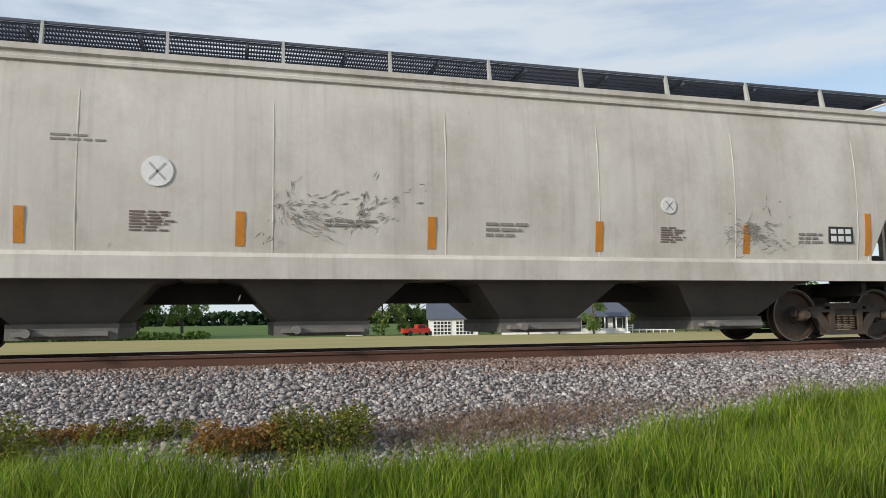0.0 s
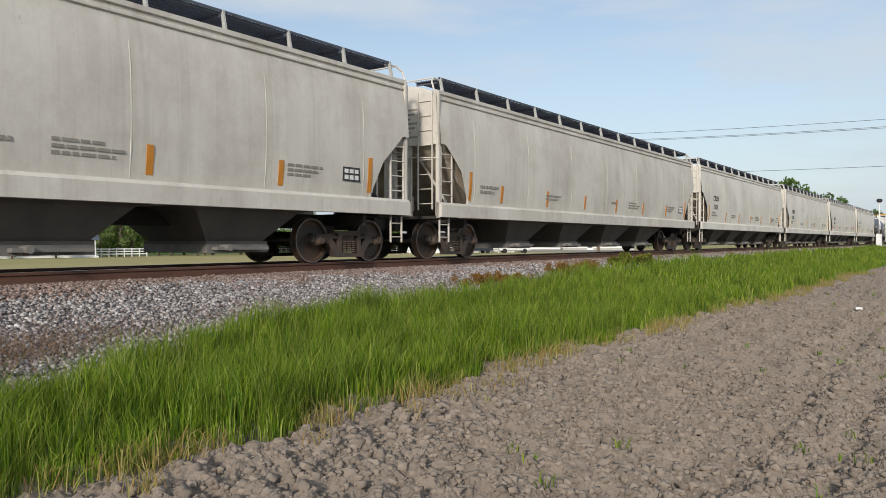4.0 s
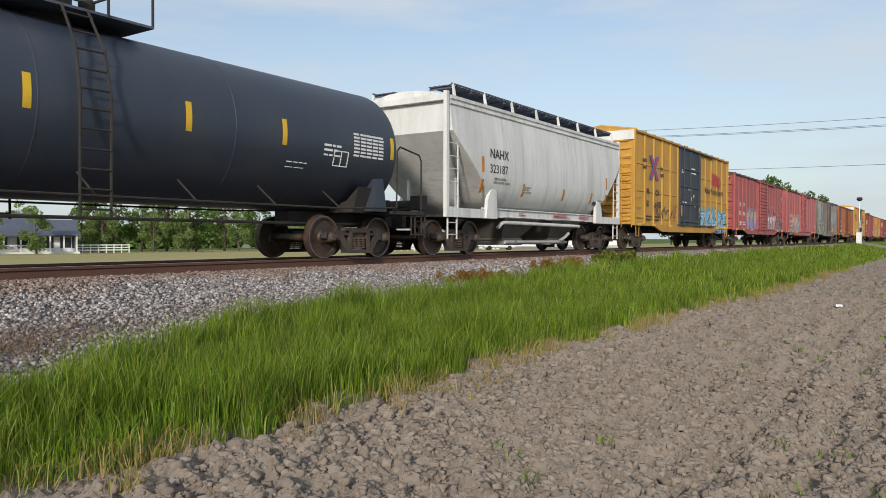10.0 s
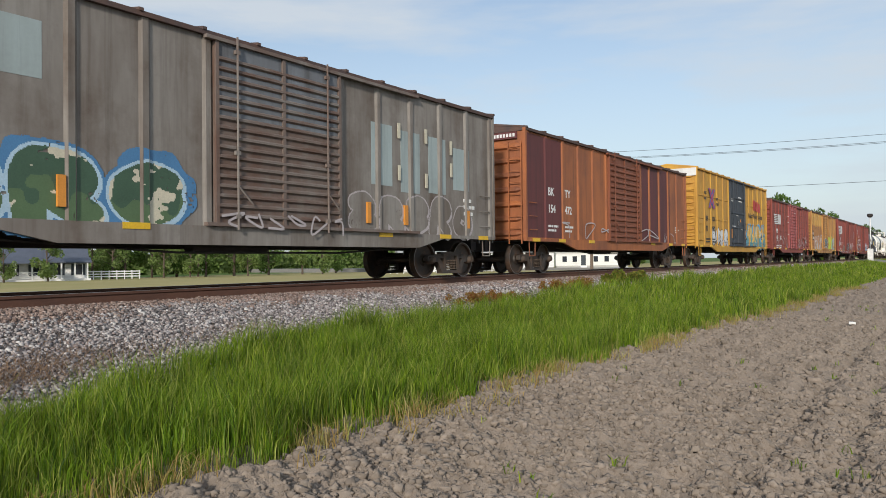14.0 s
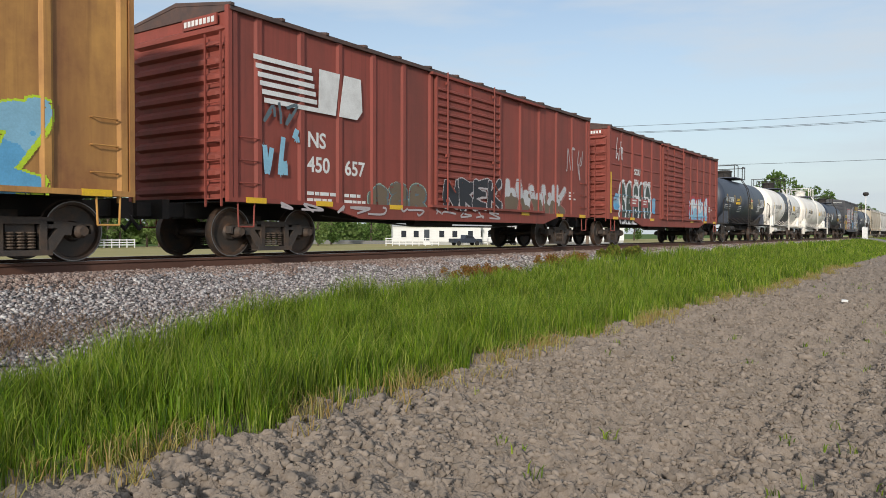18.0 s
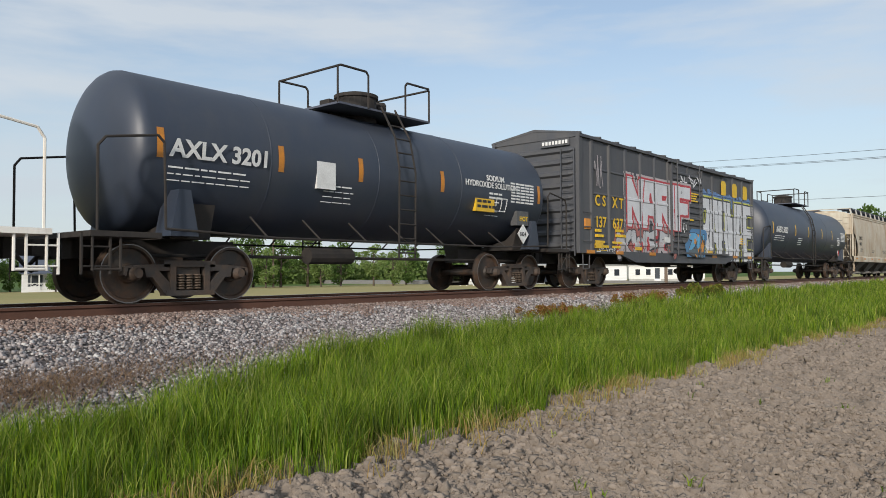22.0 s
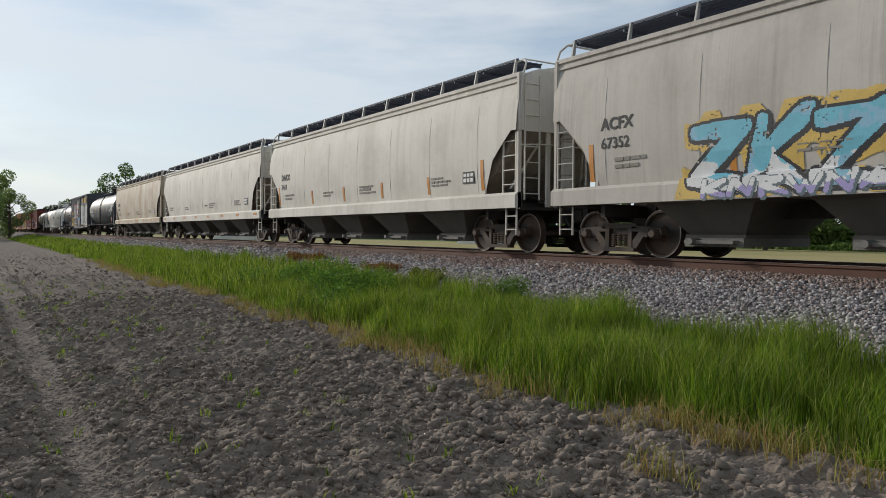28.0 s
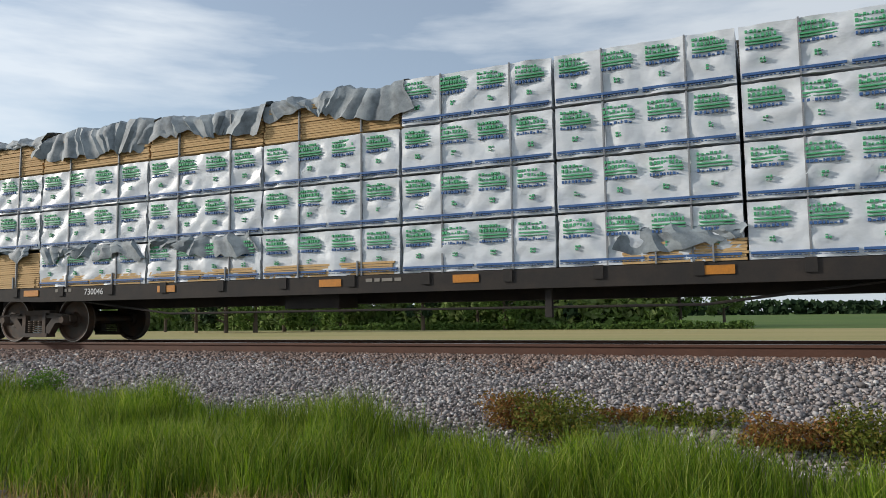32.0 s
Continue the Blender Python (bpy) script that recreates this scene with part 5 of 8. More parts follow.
def raw_mesh(name, verts, faces, n, mats):
    """A mesh from arrays; n corners to each face."""
    me = bpy.data.meshes.new(name)
    me.vertices.add(len(verts))
    me.vertices.foreach_set("co", np.asarray(verts, dtype=np.float32).ravel())
    faces = np.asarray(faces, dtype=np.int32).reshape(-1, n)
    me.loops.add(faces.size)
    me.loops.foreach_set("vertex_index", faces.ravel())
    me.polygons.add(len(faces))
    me.polygons.foreach_set("loop_start", np.arange(len(faces), dtype=np.int32) * n)
    for m in (mats if isinstance(mats, (list, tuple)) else [mats]):
        me.materials.append(m)
    me.update(calc_edges=True)
    return me

def build_ground():
    xs = np.concatenate([[-4000, -1500, -700, -400, -250, -160, -110, -80], np.arange(-60, -30, 1.0), np.arange(-30, -18, 0.2), np.arange(-18, 22, 0.06), np.arange(22, 40, 0.2), np.arange(40, 70, 1.0), [80, 110, 160, 250, 400, 700, 1500, 4000]])
    ys = np.concatenate([[-4000, -1500, -500, -200, -80, -40, -20], np.arange(-10, -3, 1.0), np.arange(-3, 5.0, 0.055), np.arange(5.0, 7.3, 0.3), [7.3, 8.0, 8.6, 9.2, 9.85, 10.3, 11, 12, 13.2, 13.65, 15, 16.4, 18, 25, 35, 50, 70, 90, 110, 140, 200, 400, 1000, 4000]])
    X, Y = np.meshgrid(xs, ys)
    Z = ground_z(Y)
    near = (Y < 4.9) & (Y > -5) & (X > -60) & (X < 70)
    Z = Z + np.where(near, soil_z(X, Y), 0.0)
    v = np.stack([X.ravel(), Y.ravel(), Z.ravel()], 1)
    nx, ny = len(xs), len(ys)
    i, j = np.meshgrid(np.arange(nx - 1), np.arange(ny - 1))
    a = (j * nx + i).ravel()
    f = np.stack([a, a + 1, a + nx + 1, a + nx], 1)
    me = raw_mesh("ground", v, f, 4, [SOIL, VERGE, GRAVELBED, FARFIELD, LAWN])
    yc = ((ys[:-1] + ys[1:]) / 2)[j.ravel()]
    k = np.select([yc < 4.9, yc < 7.2, yc < 16.4, yc < 108], [0, 1, 2, 3], 4)
    me.polygons.foreach_set("material_index", k.astype(np.int32))
    me.polygons.foreach_set("use_smooth", (k != 0))
    return tagged(new("ground", me), "flat farmland with tilled soil, grassy verge, gravel bed and mown field", "ground", kind="structure")
build_ground()

def build_track():
    t = tagged(new("rail_track"), "single railway track of rusty steel rails on wooden ties", "railway track", kind="structure")
    for name, y in (("rail", TRACK_Y - 0.755), ("rail", TRACK_Y + 0.755)):
        s = Shape()
        w = [(-0.075, 0.0), (0.075, 0.0), (0.075, 0.012), (0.012, 0.03), (0.012, 0.135), (0.036, 0.15), (0.036, 0.185), (0.028, 0.19),
             (-0.028, 0.19), (-0.036, 0.185), (-0.036, 0.15), (-0.012, 0.135), (-0.012, 0.03), (-0.075, 0.012)]
        s.prism([(y + a, RAIL_TOP - 0.19 + b) for a, b in w], -900, 900, "x")
        r = part(name, s, STEELRAIL, t)
        part("rail_head", Shape().box(-900, 900, y - 0.027, y + 0.027, RAIL_TOP - 0.001, RAIL_TOP + 0.002), RAILHEAD, r, "bright polished running surface")
    tie = Shape().box(-0.115, 0.115, -1.3, 1.3, -0.16, 0.0).mesh("tie", TIEWOOD)
    plate = Shape().box(-0.09, 0.09, -0.17, 0.17, 0, 0.022).box(-0.06, -0.03, -0.12, -0.08, 0, 0.06).box(0.03, 0.06, 0.08, 0.12, 0, 0.06).mesh("tie_plate", STEELRAIL)
    for i in range(110):
        x = -22 + i * 0.5
        q = part("tie", tie, None, t, m=pose(x, TRACK_Y, RAIL_TOP - 0.212, 0, 0, random.uniform(-0.6, 0.6)))
        part("tie_plate", plate, None, q, m=pose(0, -0.755, 0.0))
    s = Shape()
    for i in list(range(-260, -46)) + list(range(66, 300)):
        s.box(i * 0.5 - 0.115, i * 0.5 + 0.115, TRACK_Y - 1.3, TRACK_Y + 1.3, RAIL_TOP - 0.37, RAIL_TOP - 0.212)
    tagged(part("far_ties", s, TIEWOOD, t), kind="stuff")
    return t
track = build_track()

# ---- far side: houses, trees, poles ----
LEAF = island("tree_leaves", [(0.055, 0.10, 0.022), (0.10, 0.17, 0.04), (0.16, 0.25, 0.065), (0.075, 0.13, 0.03)], 0.8, 0.4)
# light green leaves, their colour also lightened to imitate haze and backlight
LEAF2 = island("pale_hazed_tree_leaves", [(0.15, 0.23, 0.06), (0.21, 0.30, 0.085), (0.27, 0.34, 0.13), (0.13, 0.19, 0.055)], 0.8, 0.5)
PINE = island("dark_pine_needles", [(0.012, 0.028, 0.012), (0.025, 0.05, 0.02), (0.04, 0.07, 0.03)], 0.85, 0.1)
BARK = mat("tree_bark", (0.10, 0.075, 0.055), 0.95, fine=8.0, bump=0.03)

def leaf_cloud(r, blobs, count, size):
    """Leaf quads scattered through overlapping clumps (x, y, z, radius)."""
    w = np.array([b[3] ** 2 for b in blobs])
    pick = r.choice(len(blobs), count, p=w / w.sum())
    B = np.array(blobs)[pick]
    d = r.normal(size=(count, 3))
    d /= np.linalg.norm(d, axis=1)[:, None]
    P = B[:, :3] + d * (B[:, 3] * r.uniform(0.45, 1.0, count) ** 0.7)[:, None]
    u = r.normal(size=(count, 3))
    u /= np.linalg.norm(u, axis=1)[:, None]
    w2 = np.cross(u, r.normal(size=(count, 3)))
    w2 /= np.linalg.norm(w2, axis=1)[:, None] + 1e-9
    s = size * r.uniform(0.5, 1.3, count)[:, None]
    q = np.stack([P - u * s, P + w2 * s * 0.55, P + u * s, P - w2 * s * 0.55], 1).reshape(-1, 3)
    return q, np.arange(count * 4).reshape(-1, 4)

def tree_meshes(seed, h, spread, kind, count=1500, size=0.3, base=0.25):
    r = np.random.RandomState(seed)
    s = Shape()
    lean = r.uniform(-0.04, 0.04, 2) * h
    top = (lean[0], lean[1], h * 0.86)
    s.tube((0, 0, -0.15), (lean[0] * 0.5, lean[1] * 0.5, h * 0.45), h * 0.026, 8, h * 0.017)
    s.tube((lean[0] * 0.5, lean[1] * 0.5, h * 0.45), top, h * 0.017, 6, h * 0.004)
    blobs = []
    n = 17 if kind != "pine" else 22
    for i in range(n):
        t = r.uniform(base, 0.93)
        if kind == "pine":
            rad = spread * (1.05 - t) * r.uniform(0.6, 1.1)
        else:
            rad = spread * math.sin(math.pi * min(max((t - base * 0.6) / (1.05 - base * 0.6), 0.08), 0.95)) ** 0.6 * r.uniform(0.45, 1.0)
        a = r.uniform(0, 2 * math.pi)
        p = (lean[0] * t + rad * math.cos(a), lean[1] * t + rad * math.sin(a), h * t)
        s.tube((lean[0] * t * 0.7, lean[1] * t * 0.7, h * t * 0.72), p, h * 0.008, 5, h * 0.002)
        blobs.append((*p, spread * r.uniform(0.22, 0.42) * (0.7 if kind == "pine" else 1)))
    blobs.append((top[0], top[1], h * 0.9, spread * 0.25))
    v, f = leaf_cloud(r, blobs, count, size)
    m = {"pine": PINE, "pale": LEAF2}.get(kind, LEAF)
    return s.mesh("trunk", BARK, True), raw_mesh("crown", v, f, 4, m)

TREES = {}
def tree(x, y, h, kind="broad", seed=0, spread=None, count=2000, base=0.14, label="", size=None):
    key = (kind, seed, count, base)
    if key not in TREES:
        TREES[key] = tree_meshes(seed + 11, 10.0, 3.6 if kind != "pine" else 2.6, kind, count, size or 0.30, base)
    tr, cr = TREES[key]
    e = new("pine_tree" if kind == "pine" else "tree")
    k = h / 10
    w = (spread or k * 3.6) / 3.6
    e.matrix_basis = Matrix.Translation((x, y, float(ground_z(y)))) @ Matrix.Rotation(seed * 1.3 + x, 4, "Z") @ Matrix.Diagonal((w, w, k, 1))
    part("trunk", tr, None, e)
    part("crown", cr, None, e)
    return tagged(e, label or {"pine": "tall dark green pine at the field's edge", "pale": "light green leafy tree behind the field", "broad": "green broadleaf tree behind the field"}[kind], "tree", "trees behind the field")

def polar(az, d):
    return d * math.sin(radians(az)), d * math.cos(radians(az))

rt = random.Random(5)
# wood to the left of the houses, thinning to a gap
for az in np.arange(-74, -9.5, 2.1):
    d = rt.uniform(112, 140)
    x, y = polar(az, d) if az > -45 else (112 * math.tan(radians(az)), rt.uniform(108, 135))
    tree(x, y, rt.uniform(9, 15), rt.choice(("broad", "broad", "pine", "pale")), rt.randrange(5), label="leafy tree in the wood behind the field")
for az, d, h, kind in ((-9, 122, 11, "broad"), (-6.5, 126, 12, "broad"), (-3.5, 128, 10, "pale"), (-10.5, 118, 9, "broad"), (-16, 124, 19, "pine"), (-14.2, 120, 18, "pine"), (-12.5, 125, 17, "pine"), (-18, 122, 16, "pine"),
                       (24.6, 105, 5.0, "pale"), (27.2, 106, 5.4, "pale"), (22.3, 106, 4.6, "broad"), (9.8, 118, 8.0, "pale"), (11.2, 119, 8.5, "pale"), (12.8, 121, 8.0, "pale"), (14.0, 124, 9, "broad"), (26.2, 128, 8, "pale"), (29.9, 120, 6.5, "pale"), (31.2, 118, 6.5, "pale"), (36.4, 118, 6, "pale"), (34.6, 119, 6, "pale"), (40.5, 121, 6, "pale"), (46, 125, 6, "pale"), (15.4, 130, 10.5, "broad"), (19.6, 116, 5.0, "broad"), (20.6, 122, 6.0, "broad"), (30.6, 126, 9, "broad"), (32, 122, 8, "broad"), (33.8, 124, 7.5, "pale"),
                       (35.5, 128, 9, "broad"), (37.5, 121, 8, "broad"), (39.5, 126, 9, "pale"), (42, 130, 8, "broad"), (44.5, 128, 7, "pale"), (47, 140, 8, "broad"), (50, 150, 8, "broad"), (55.5, 160, 8, "broad"),
                       (58, 170, 9, "pale"), (61, 175, 9, "broad"), (64, 190, 9, "broad"), (67, 210, 10, "pale"), (70, 230, 10, "broad"), (73, 250, 11, "broad")):
    x, y = polar(az, d)
    tree(x, y, h, kind, rt.randrange(5))
for x, y, h in ((172, 30, 15), (190, 26, 13), (205, 38, 14), (230, 30, 12), (260, 34, 14), (210, 18, 9)):
    tree(x, y, h, "broad", rt.randrange(5), label="dark broadleaf tree beyond the road crossing")
# trees by the line to the left
for x, y, h, sp in ((-149, 24.5, 14.6, 5.4), (-158, 30, 13.5, 5.0), (-142, 27.5, 11.5, 4.2)):
    tree(x, y, h, "broad", rt.randrange(5), spread=sp, count=9000, size=0.15, label="broad leafy tree close behind the railway line")
# on these the pale leaf colour stands in for distance haze
for x, y, h, sp in ((-140, 1.0, 14.0, 5.2), (-150, 5.5, 9.0, 3.6), (-146, -6, 16, 6), (-185, 4.0, 12, 4.5), (-172, -2, 15, 6.0)):
    tree(x, y, h, "pale", rt.randrange(5), spread=sp, count=9000, size=0.15, label="leafy tree by the field beside the railway line")
for x in range(-420, -200, 22):
    tree(x, 24 + rt.uniform(-3, 6), rt.uniform(8, 12), "broad", rt.randrange(5), label="green tree along the railway line")

# a low far treeline and a hedge before the wood
def far_band(name, x0, x1, y, h, n, size, material, label, seed):
    r = np.random.RandomState(seed)
    X = r.uniform(x0, x1, n)
    H = h * (0.55 + 0.45 * value_noise(X, X * 0, (x1 - x0) / 40, seed))
    P = np.stack([X, y + r.uniform(-1, 1, n) * h * 0.4, -0.9 + H * r.uniform(0, 1, n)], 1)
    u, w = r.normal(size=(n, 3)), r.normal(size=(n, 3))
    u /= np.linalg.norm(u, axis=1)[:, None]
    w = np.cross(u, w)
    w /= np.linalg.norm(w, axis=1)[:, None]
    v = np.stack([P - u * size, P + w * size * 0.6, P + u * size, P - w * size * 0.6], 1).reshape(-1, 3)
    return tagged(new(name, raw_mesh(name, v, np.arange(n * 4).reshape(-1, 4), 4, material)), label, "trees", kind="stuff")
far_band("far_woods", -700, 900, 620, 14, 9000, 3.5, PINE, "low dark band of woods on the horizon", 2)
far_band("hedge", -70, -3, 109, 1.5, 3500, 0.35, LEAF, "low dark green hedge at the field's far edge", 3)
far_band("wood_edge", -130, -14, 116, 6.5, 11000, 0.75, LEAF2, "light green undergrowth along the edge of the wood", 6)
far_band("shrubs", 62, 230, 132, 6.5, 13000, 0.75, LEAF2, "light green shrubs beyond the field", 4)

SIDING = mat("white_siding", (0.72, 0.72, 0.70), 0.7, dirt=(0.55, 0.54, 0.5), amount=0.4, scale=(0.5, 0.5, 4))
SLATE = mat("slate_blue_roof", (0.085, 0.10, 0.135), 0.85, dirt=(0.06, 0.07, 0.09), amount=0.5, scale=(1, 1, 1), fine=6.0)
PANE = mat("dark_window_glass", (0.03, 0.035, 0.045), 0.12)
SHUTTER = mat("dark_shutter", (0.04, 0.05, 0.06), 0.7)

def gabled(name, label, x, y, w, d, h, rise, turn=0):
    """A house with a ridge along its length; returns it with its local frame's front at -d / 2."""
    e = tagged(new(name), label, "house", "houses behind the field")
    e.matrix_basis = pose(x, y, float(ground_z(y)), 0, 0, turn)
    part("wall", Shape().prism([(-d / 2, 0), (d / 2, 0), (d / 2, h), (0, h + rise), (-d / 2, h)], -w / 2, w / 2, "x"), SIDING, e)
    s = Shape()
    o = 0.35
    sl = rise / (d / 2)
    s.prism([(-d / 2 - o, h - o * sl), (-d / 2 - o, h - o * sl + 0.2), (0, h + rise + 0.22), (0, h + rise + 0.02)], -w / 2 - o, w / 2 + o, "x")
    s.prism([(d / 2 + o, h - o * sl), (d / 2 + o, h - o * sl + 0.2), (0, h + rise + 0.22), (0, h + rise + 0.02)], -w / 2 - o, w / 2 + o, "x")
    part("roof", s, SLATE, e, "slate blue shingle roof")
    return e

def window(e, x, y, z, w, h, shutters=True):
    f = part("window", Shape().box(x - w / 2 - 0.08, x + w / 2 + 0.08, y - 0.05, y + 0.02, z - 0.08, z + h + 0.08), SIDING, e)
    part("pane", Shape().box(x - w / 2, x + w / 2, y - 0.07, y - 0.04, z, z + h), PANE, f)
    if shutters:
        for g in (-1, 1):
            xx = x + g * (w / 2 + 0.25)
            part("shutter", Shape().box(xx - 0.16, xx + 0.16, y - 0.07, y, z - 0.05, z + h + 0.05), SHUTTER, f)

gx, gy = polar(16.5, 113)
garage = gabled("garage", "white double garage with a slate blue roof", gx, gy, 7.2, 6.5, 2.6, 2.4, -14)
for g in (-1, 1):
    dr = part("garage_door", Shape().box(g * 1.65 - 1.3, g * 1.65 + 1.3, -3.32, -3.24, 0, 2.15), SIDING, garage)
    for i in range(5):
        for j in range(4):
            x = g * 1.65 - 1.05 + i * 0.52
            part("pane", Shape().box(x - 0.19, x + 0.19, -3.345, -3.31, 0.18 + j * 0.5, 0.54 + j * 0.5), PANE, dr)
hx, hy = polar(23.6, 116)
house = gabled("house", "long white house with dark shutters and a slate roof", hx, hy, 13.5, 8, 2.7, 2.6, -20)
for x in (-5.2, -2.6, 0.0, 2.6, 5.4):
    window(house, x, -4.0, 0.8, 0.9, 1.4)
px, py = polar(28.3, 114)
porch = gabled("cottage", "small white house with a porch and slate roof", px, py, 4.6, 6, 2.5, 1.9, -25)
for x in (-2.3, -0.8, 0.8, 2.3):
    part("porch_post", Shape().box(x - 0.09, x + 0.09, -4.6, -4.42, 0, 2.4), SIDING, porch)
part("porch_roof", Shape().prism([(-4.8, 2.4), (-4.8, 2.55), (-2.9, 3.1), (-2.9, 2.95)], -2.8, 2.8, "x"), SLATE, porch)
part("porch_floor", Shape().box(-2.7, 2.7, -4.7, -3.0, 0, 0.3), SIDING, porch)
window(porch, -1.2, -3.0, 0.8, 0.9, 1.4)
window(porch, 1.3, -3.0, 0.8, 0.9, 1.4)
sx, sy = polar(9.0, 118)
gabled("shed", "small white garden shed behind the field", sx, sy, 2.2, 2.2, 1.5, 0.6)
for az, d, w in ((-54.2, 150, 10), (-72.5, 190, 14)):
    x, y = polar(az, d)
    h = gabled("distant_house", "distant low white house among trees", x, y, w, 7, 2.6, 1.8, -az * 0.5)
    for k in (-0.3, 0.0, 0.3):
        window(h, k * w, -3.5, 0.8, 0.9, 1.2, False)

part("porch_roof", Shape().prism([(-6.2, 2.35), (-6.2, 2.5), (-3.9, 3.2), (-3.9, 3.05)], -6.9, 6.9, "x"), SLATE, house)
part("porch_floor", Shape().box(-6.8, 6.8, -6.1, -4.0, 0, 0.3), SIDING, house)
for i in range(8):
    x = -6.7 + i * 13.4 / 7
    part("porch_post", Shape().box(x - 0.08, x + 0.08, -6.08, -5.92, 0.3, 2.4), SIDING, house)
    if i < 7:
        r = Shape().box(x, x + 1.9, -6.04, -5.98, 1.15, 1.23).box(x, x + 1.9, -6.04, -5.98, 0.45, 0.52)
        for k in range(2):
            r.path([(x + k * 0.95, -6.0, 0.5), (x + k * 0.95 + 0.95, -6.0, 1.17)], 0.03).path([(x + k * 0.95, -6.0, 1.17), (x + k * 0.95 + 0.95, -6.0, 0.5)], 0.03)
        part("porch_railing", r, SIDING, house)

def mobile_home(az, d, w, turn, label):
    """Long low home on blocks with a shallow roof, steps and windows."""
    x, y = polar(az, d)
    e = tagged(new("mobile_home"), label, "house", "houses behind the field")
    e.matrix_basis = pose(x, y, float(ground_z(y)), 0, 0, turn)
    part("wall", Shape().box(-w / 2, w / 2, -2.1, 2.1, 0.55, 3.1), SIDING, e)
    part("skirt", Shape().box(-w / 2 + 0.1, w / 2 - 0.1, -2.0, 2.0, 0, 0.56), RAILGREY, e)
    part("roof", Shape().prism([(-2.4, 3.08), (0, 3.75), (2.4, 3.08), (2.4, 3.2), (0, 3.9), (-2.4, 3.2)], -w / 2 - 0.2, w / 2 + 0.2, "x"), RAILGREY, e)
    for k in (-0.38, -0.24, 0.05, 0.2, 0.38):
        window(e, k * w, -2.1, 1.3, 0.85, 1.1, False)
    part("door", Shape().box(-0.12 * w - 0.45, -0.12 * w + 0.45, -2.16, -2.1, 0.6, 2.6), SHUTTER, e)
    for k in range(3):
        part("step", Shape().box(-0.12 * w - 0.6, -0.12 * w + 0.6, -3.0 + k * 0.3, -2.1, 0.0, 0.2 + k * 0.19), SIDING, e)
mobile_home(55.0, 128, 15, -48, "long white mobile home beyond the field")
mobile_home(60.6, 132, 14, -55, "white mobile home among parked cars")
mobile_home(66.5, 150, 14, -60, "distant white mobile home beside the line")

# pickup parked by the garage
def pickup(az, d, turn, colour, label):
    RED = mat(colour[0], colour[1], 0.35)
    TYRE = mat("black_tyre", (0.02, 0.02, 0.02), 0.9)
    x, y = polar(az, d)
    e = tagged(new("pickup_truck"), label, "car", "parked cars")
    e.matrix_basis = pose(x, y, float(ground_z(y)), 0, 0, turn)
    part("body", Shape().prism([(-2.5, 0.45), (2.5, 0.45), (2.5, 1.0), (0.9, 1.08), (-2.5, 1.08)], -0.9, 0.9), RED, e)
    part("cab", Shape().prism([(-0.5, 1.06), (1.3, 1.06), (0.7, 1.65), (-0.4, 1.65)], -0.8, 0.8), RED, e)
    part("windscreen", Shape().prism([(-0.3, 1.12), (0.95, 1.12), (0.6, 1.56), (-0.25, 1.56)], -0.82, -0.79), PANE, e)
    for g in (-1, 1):
        for q in (-1, 1):
            part("wheel", Shape().lathe([(-0.12, 0.0), (-0.12, 0.3), (-0.08, 0.36), (0.08, 0.36), (0.12, 0.3), (0.12, 0.0)], "y", 16, (g * 1.6, q * 0.85, 0.36)), TYRE, e)
pickup(13.9, 110, 5, ("red_car_paint", (0.42, 0.03, 0.02)), "red pickup truck parked beside the garage")
pickup(60.2, 118, -50, ("white_car_paint", (0.7, 0.7, 0.7)), "white pickup truck parked before a distant house")
pickup(57.3, 116, -30, ("blue_car_paint", (0.03, 0.037, 0.055)), "dark blue pickup truck parked before a distant house")

# fence pieces of the yard beyond
def yard_fence(az, d, turn):
    x, y = polar(az, d)
    e = tagged(new("fence"), "white wooden yard fence beyond the field", "fence", "yard fences")
    e.matrix_basis = pose(x, y, float(ground_z(y)), 0, 0, turn)
    for i in range(9):
        part("post", Shape().box(-4.06 + i, -3.94 + i, -0.06, 0.06, 0, 1.25), SIDING, e)
    for z in (0.35, 0.7, 1.05):
        part("rail", Shape().box(-4.1, 4.1, -0.09, -0.06, z, z + 0.14), SIDING, e)
yard_fence(31.0, 113, -20)
yard_fence(53.2, 112, -45)
yard_fence(59.0, 118, -50)

# ---- road crossing, signal and overhead wires ----
POLEWOOD = mat("weathered_pole_wood", (0.16, 0.12, 0.09), 0.95, scale=(3, 3, 0.3), fine=20.0)
WIRE = mat("black_wire", (0.02, 0.02, 0.022), 0.6)
WHITEPAINT = mat("white_enamel", (0.75, 0.75, 0.73), 0.5)
s = Shape()
for a, b in ((-300, 4.0), (18.0, 300)):
    s.box(112, 118.5, a, b, -0.75 if a > 0 else -0.3, 0.06)
s.prism([(4.0, -0.2), (4.0, 0.06), (9.0, 1.07), (14.6, 1.07), (18.0, 0.06), (18.0, -0.2)], 112, 118.5, "x")
tagged(new("road", s.mesh("road", ASPHALT)), "grey asphalt road over the level crossing", "road", kind="structure")

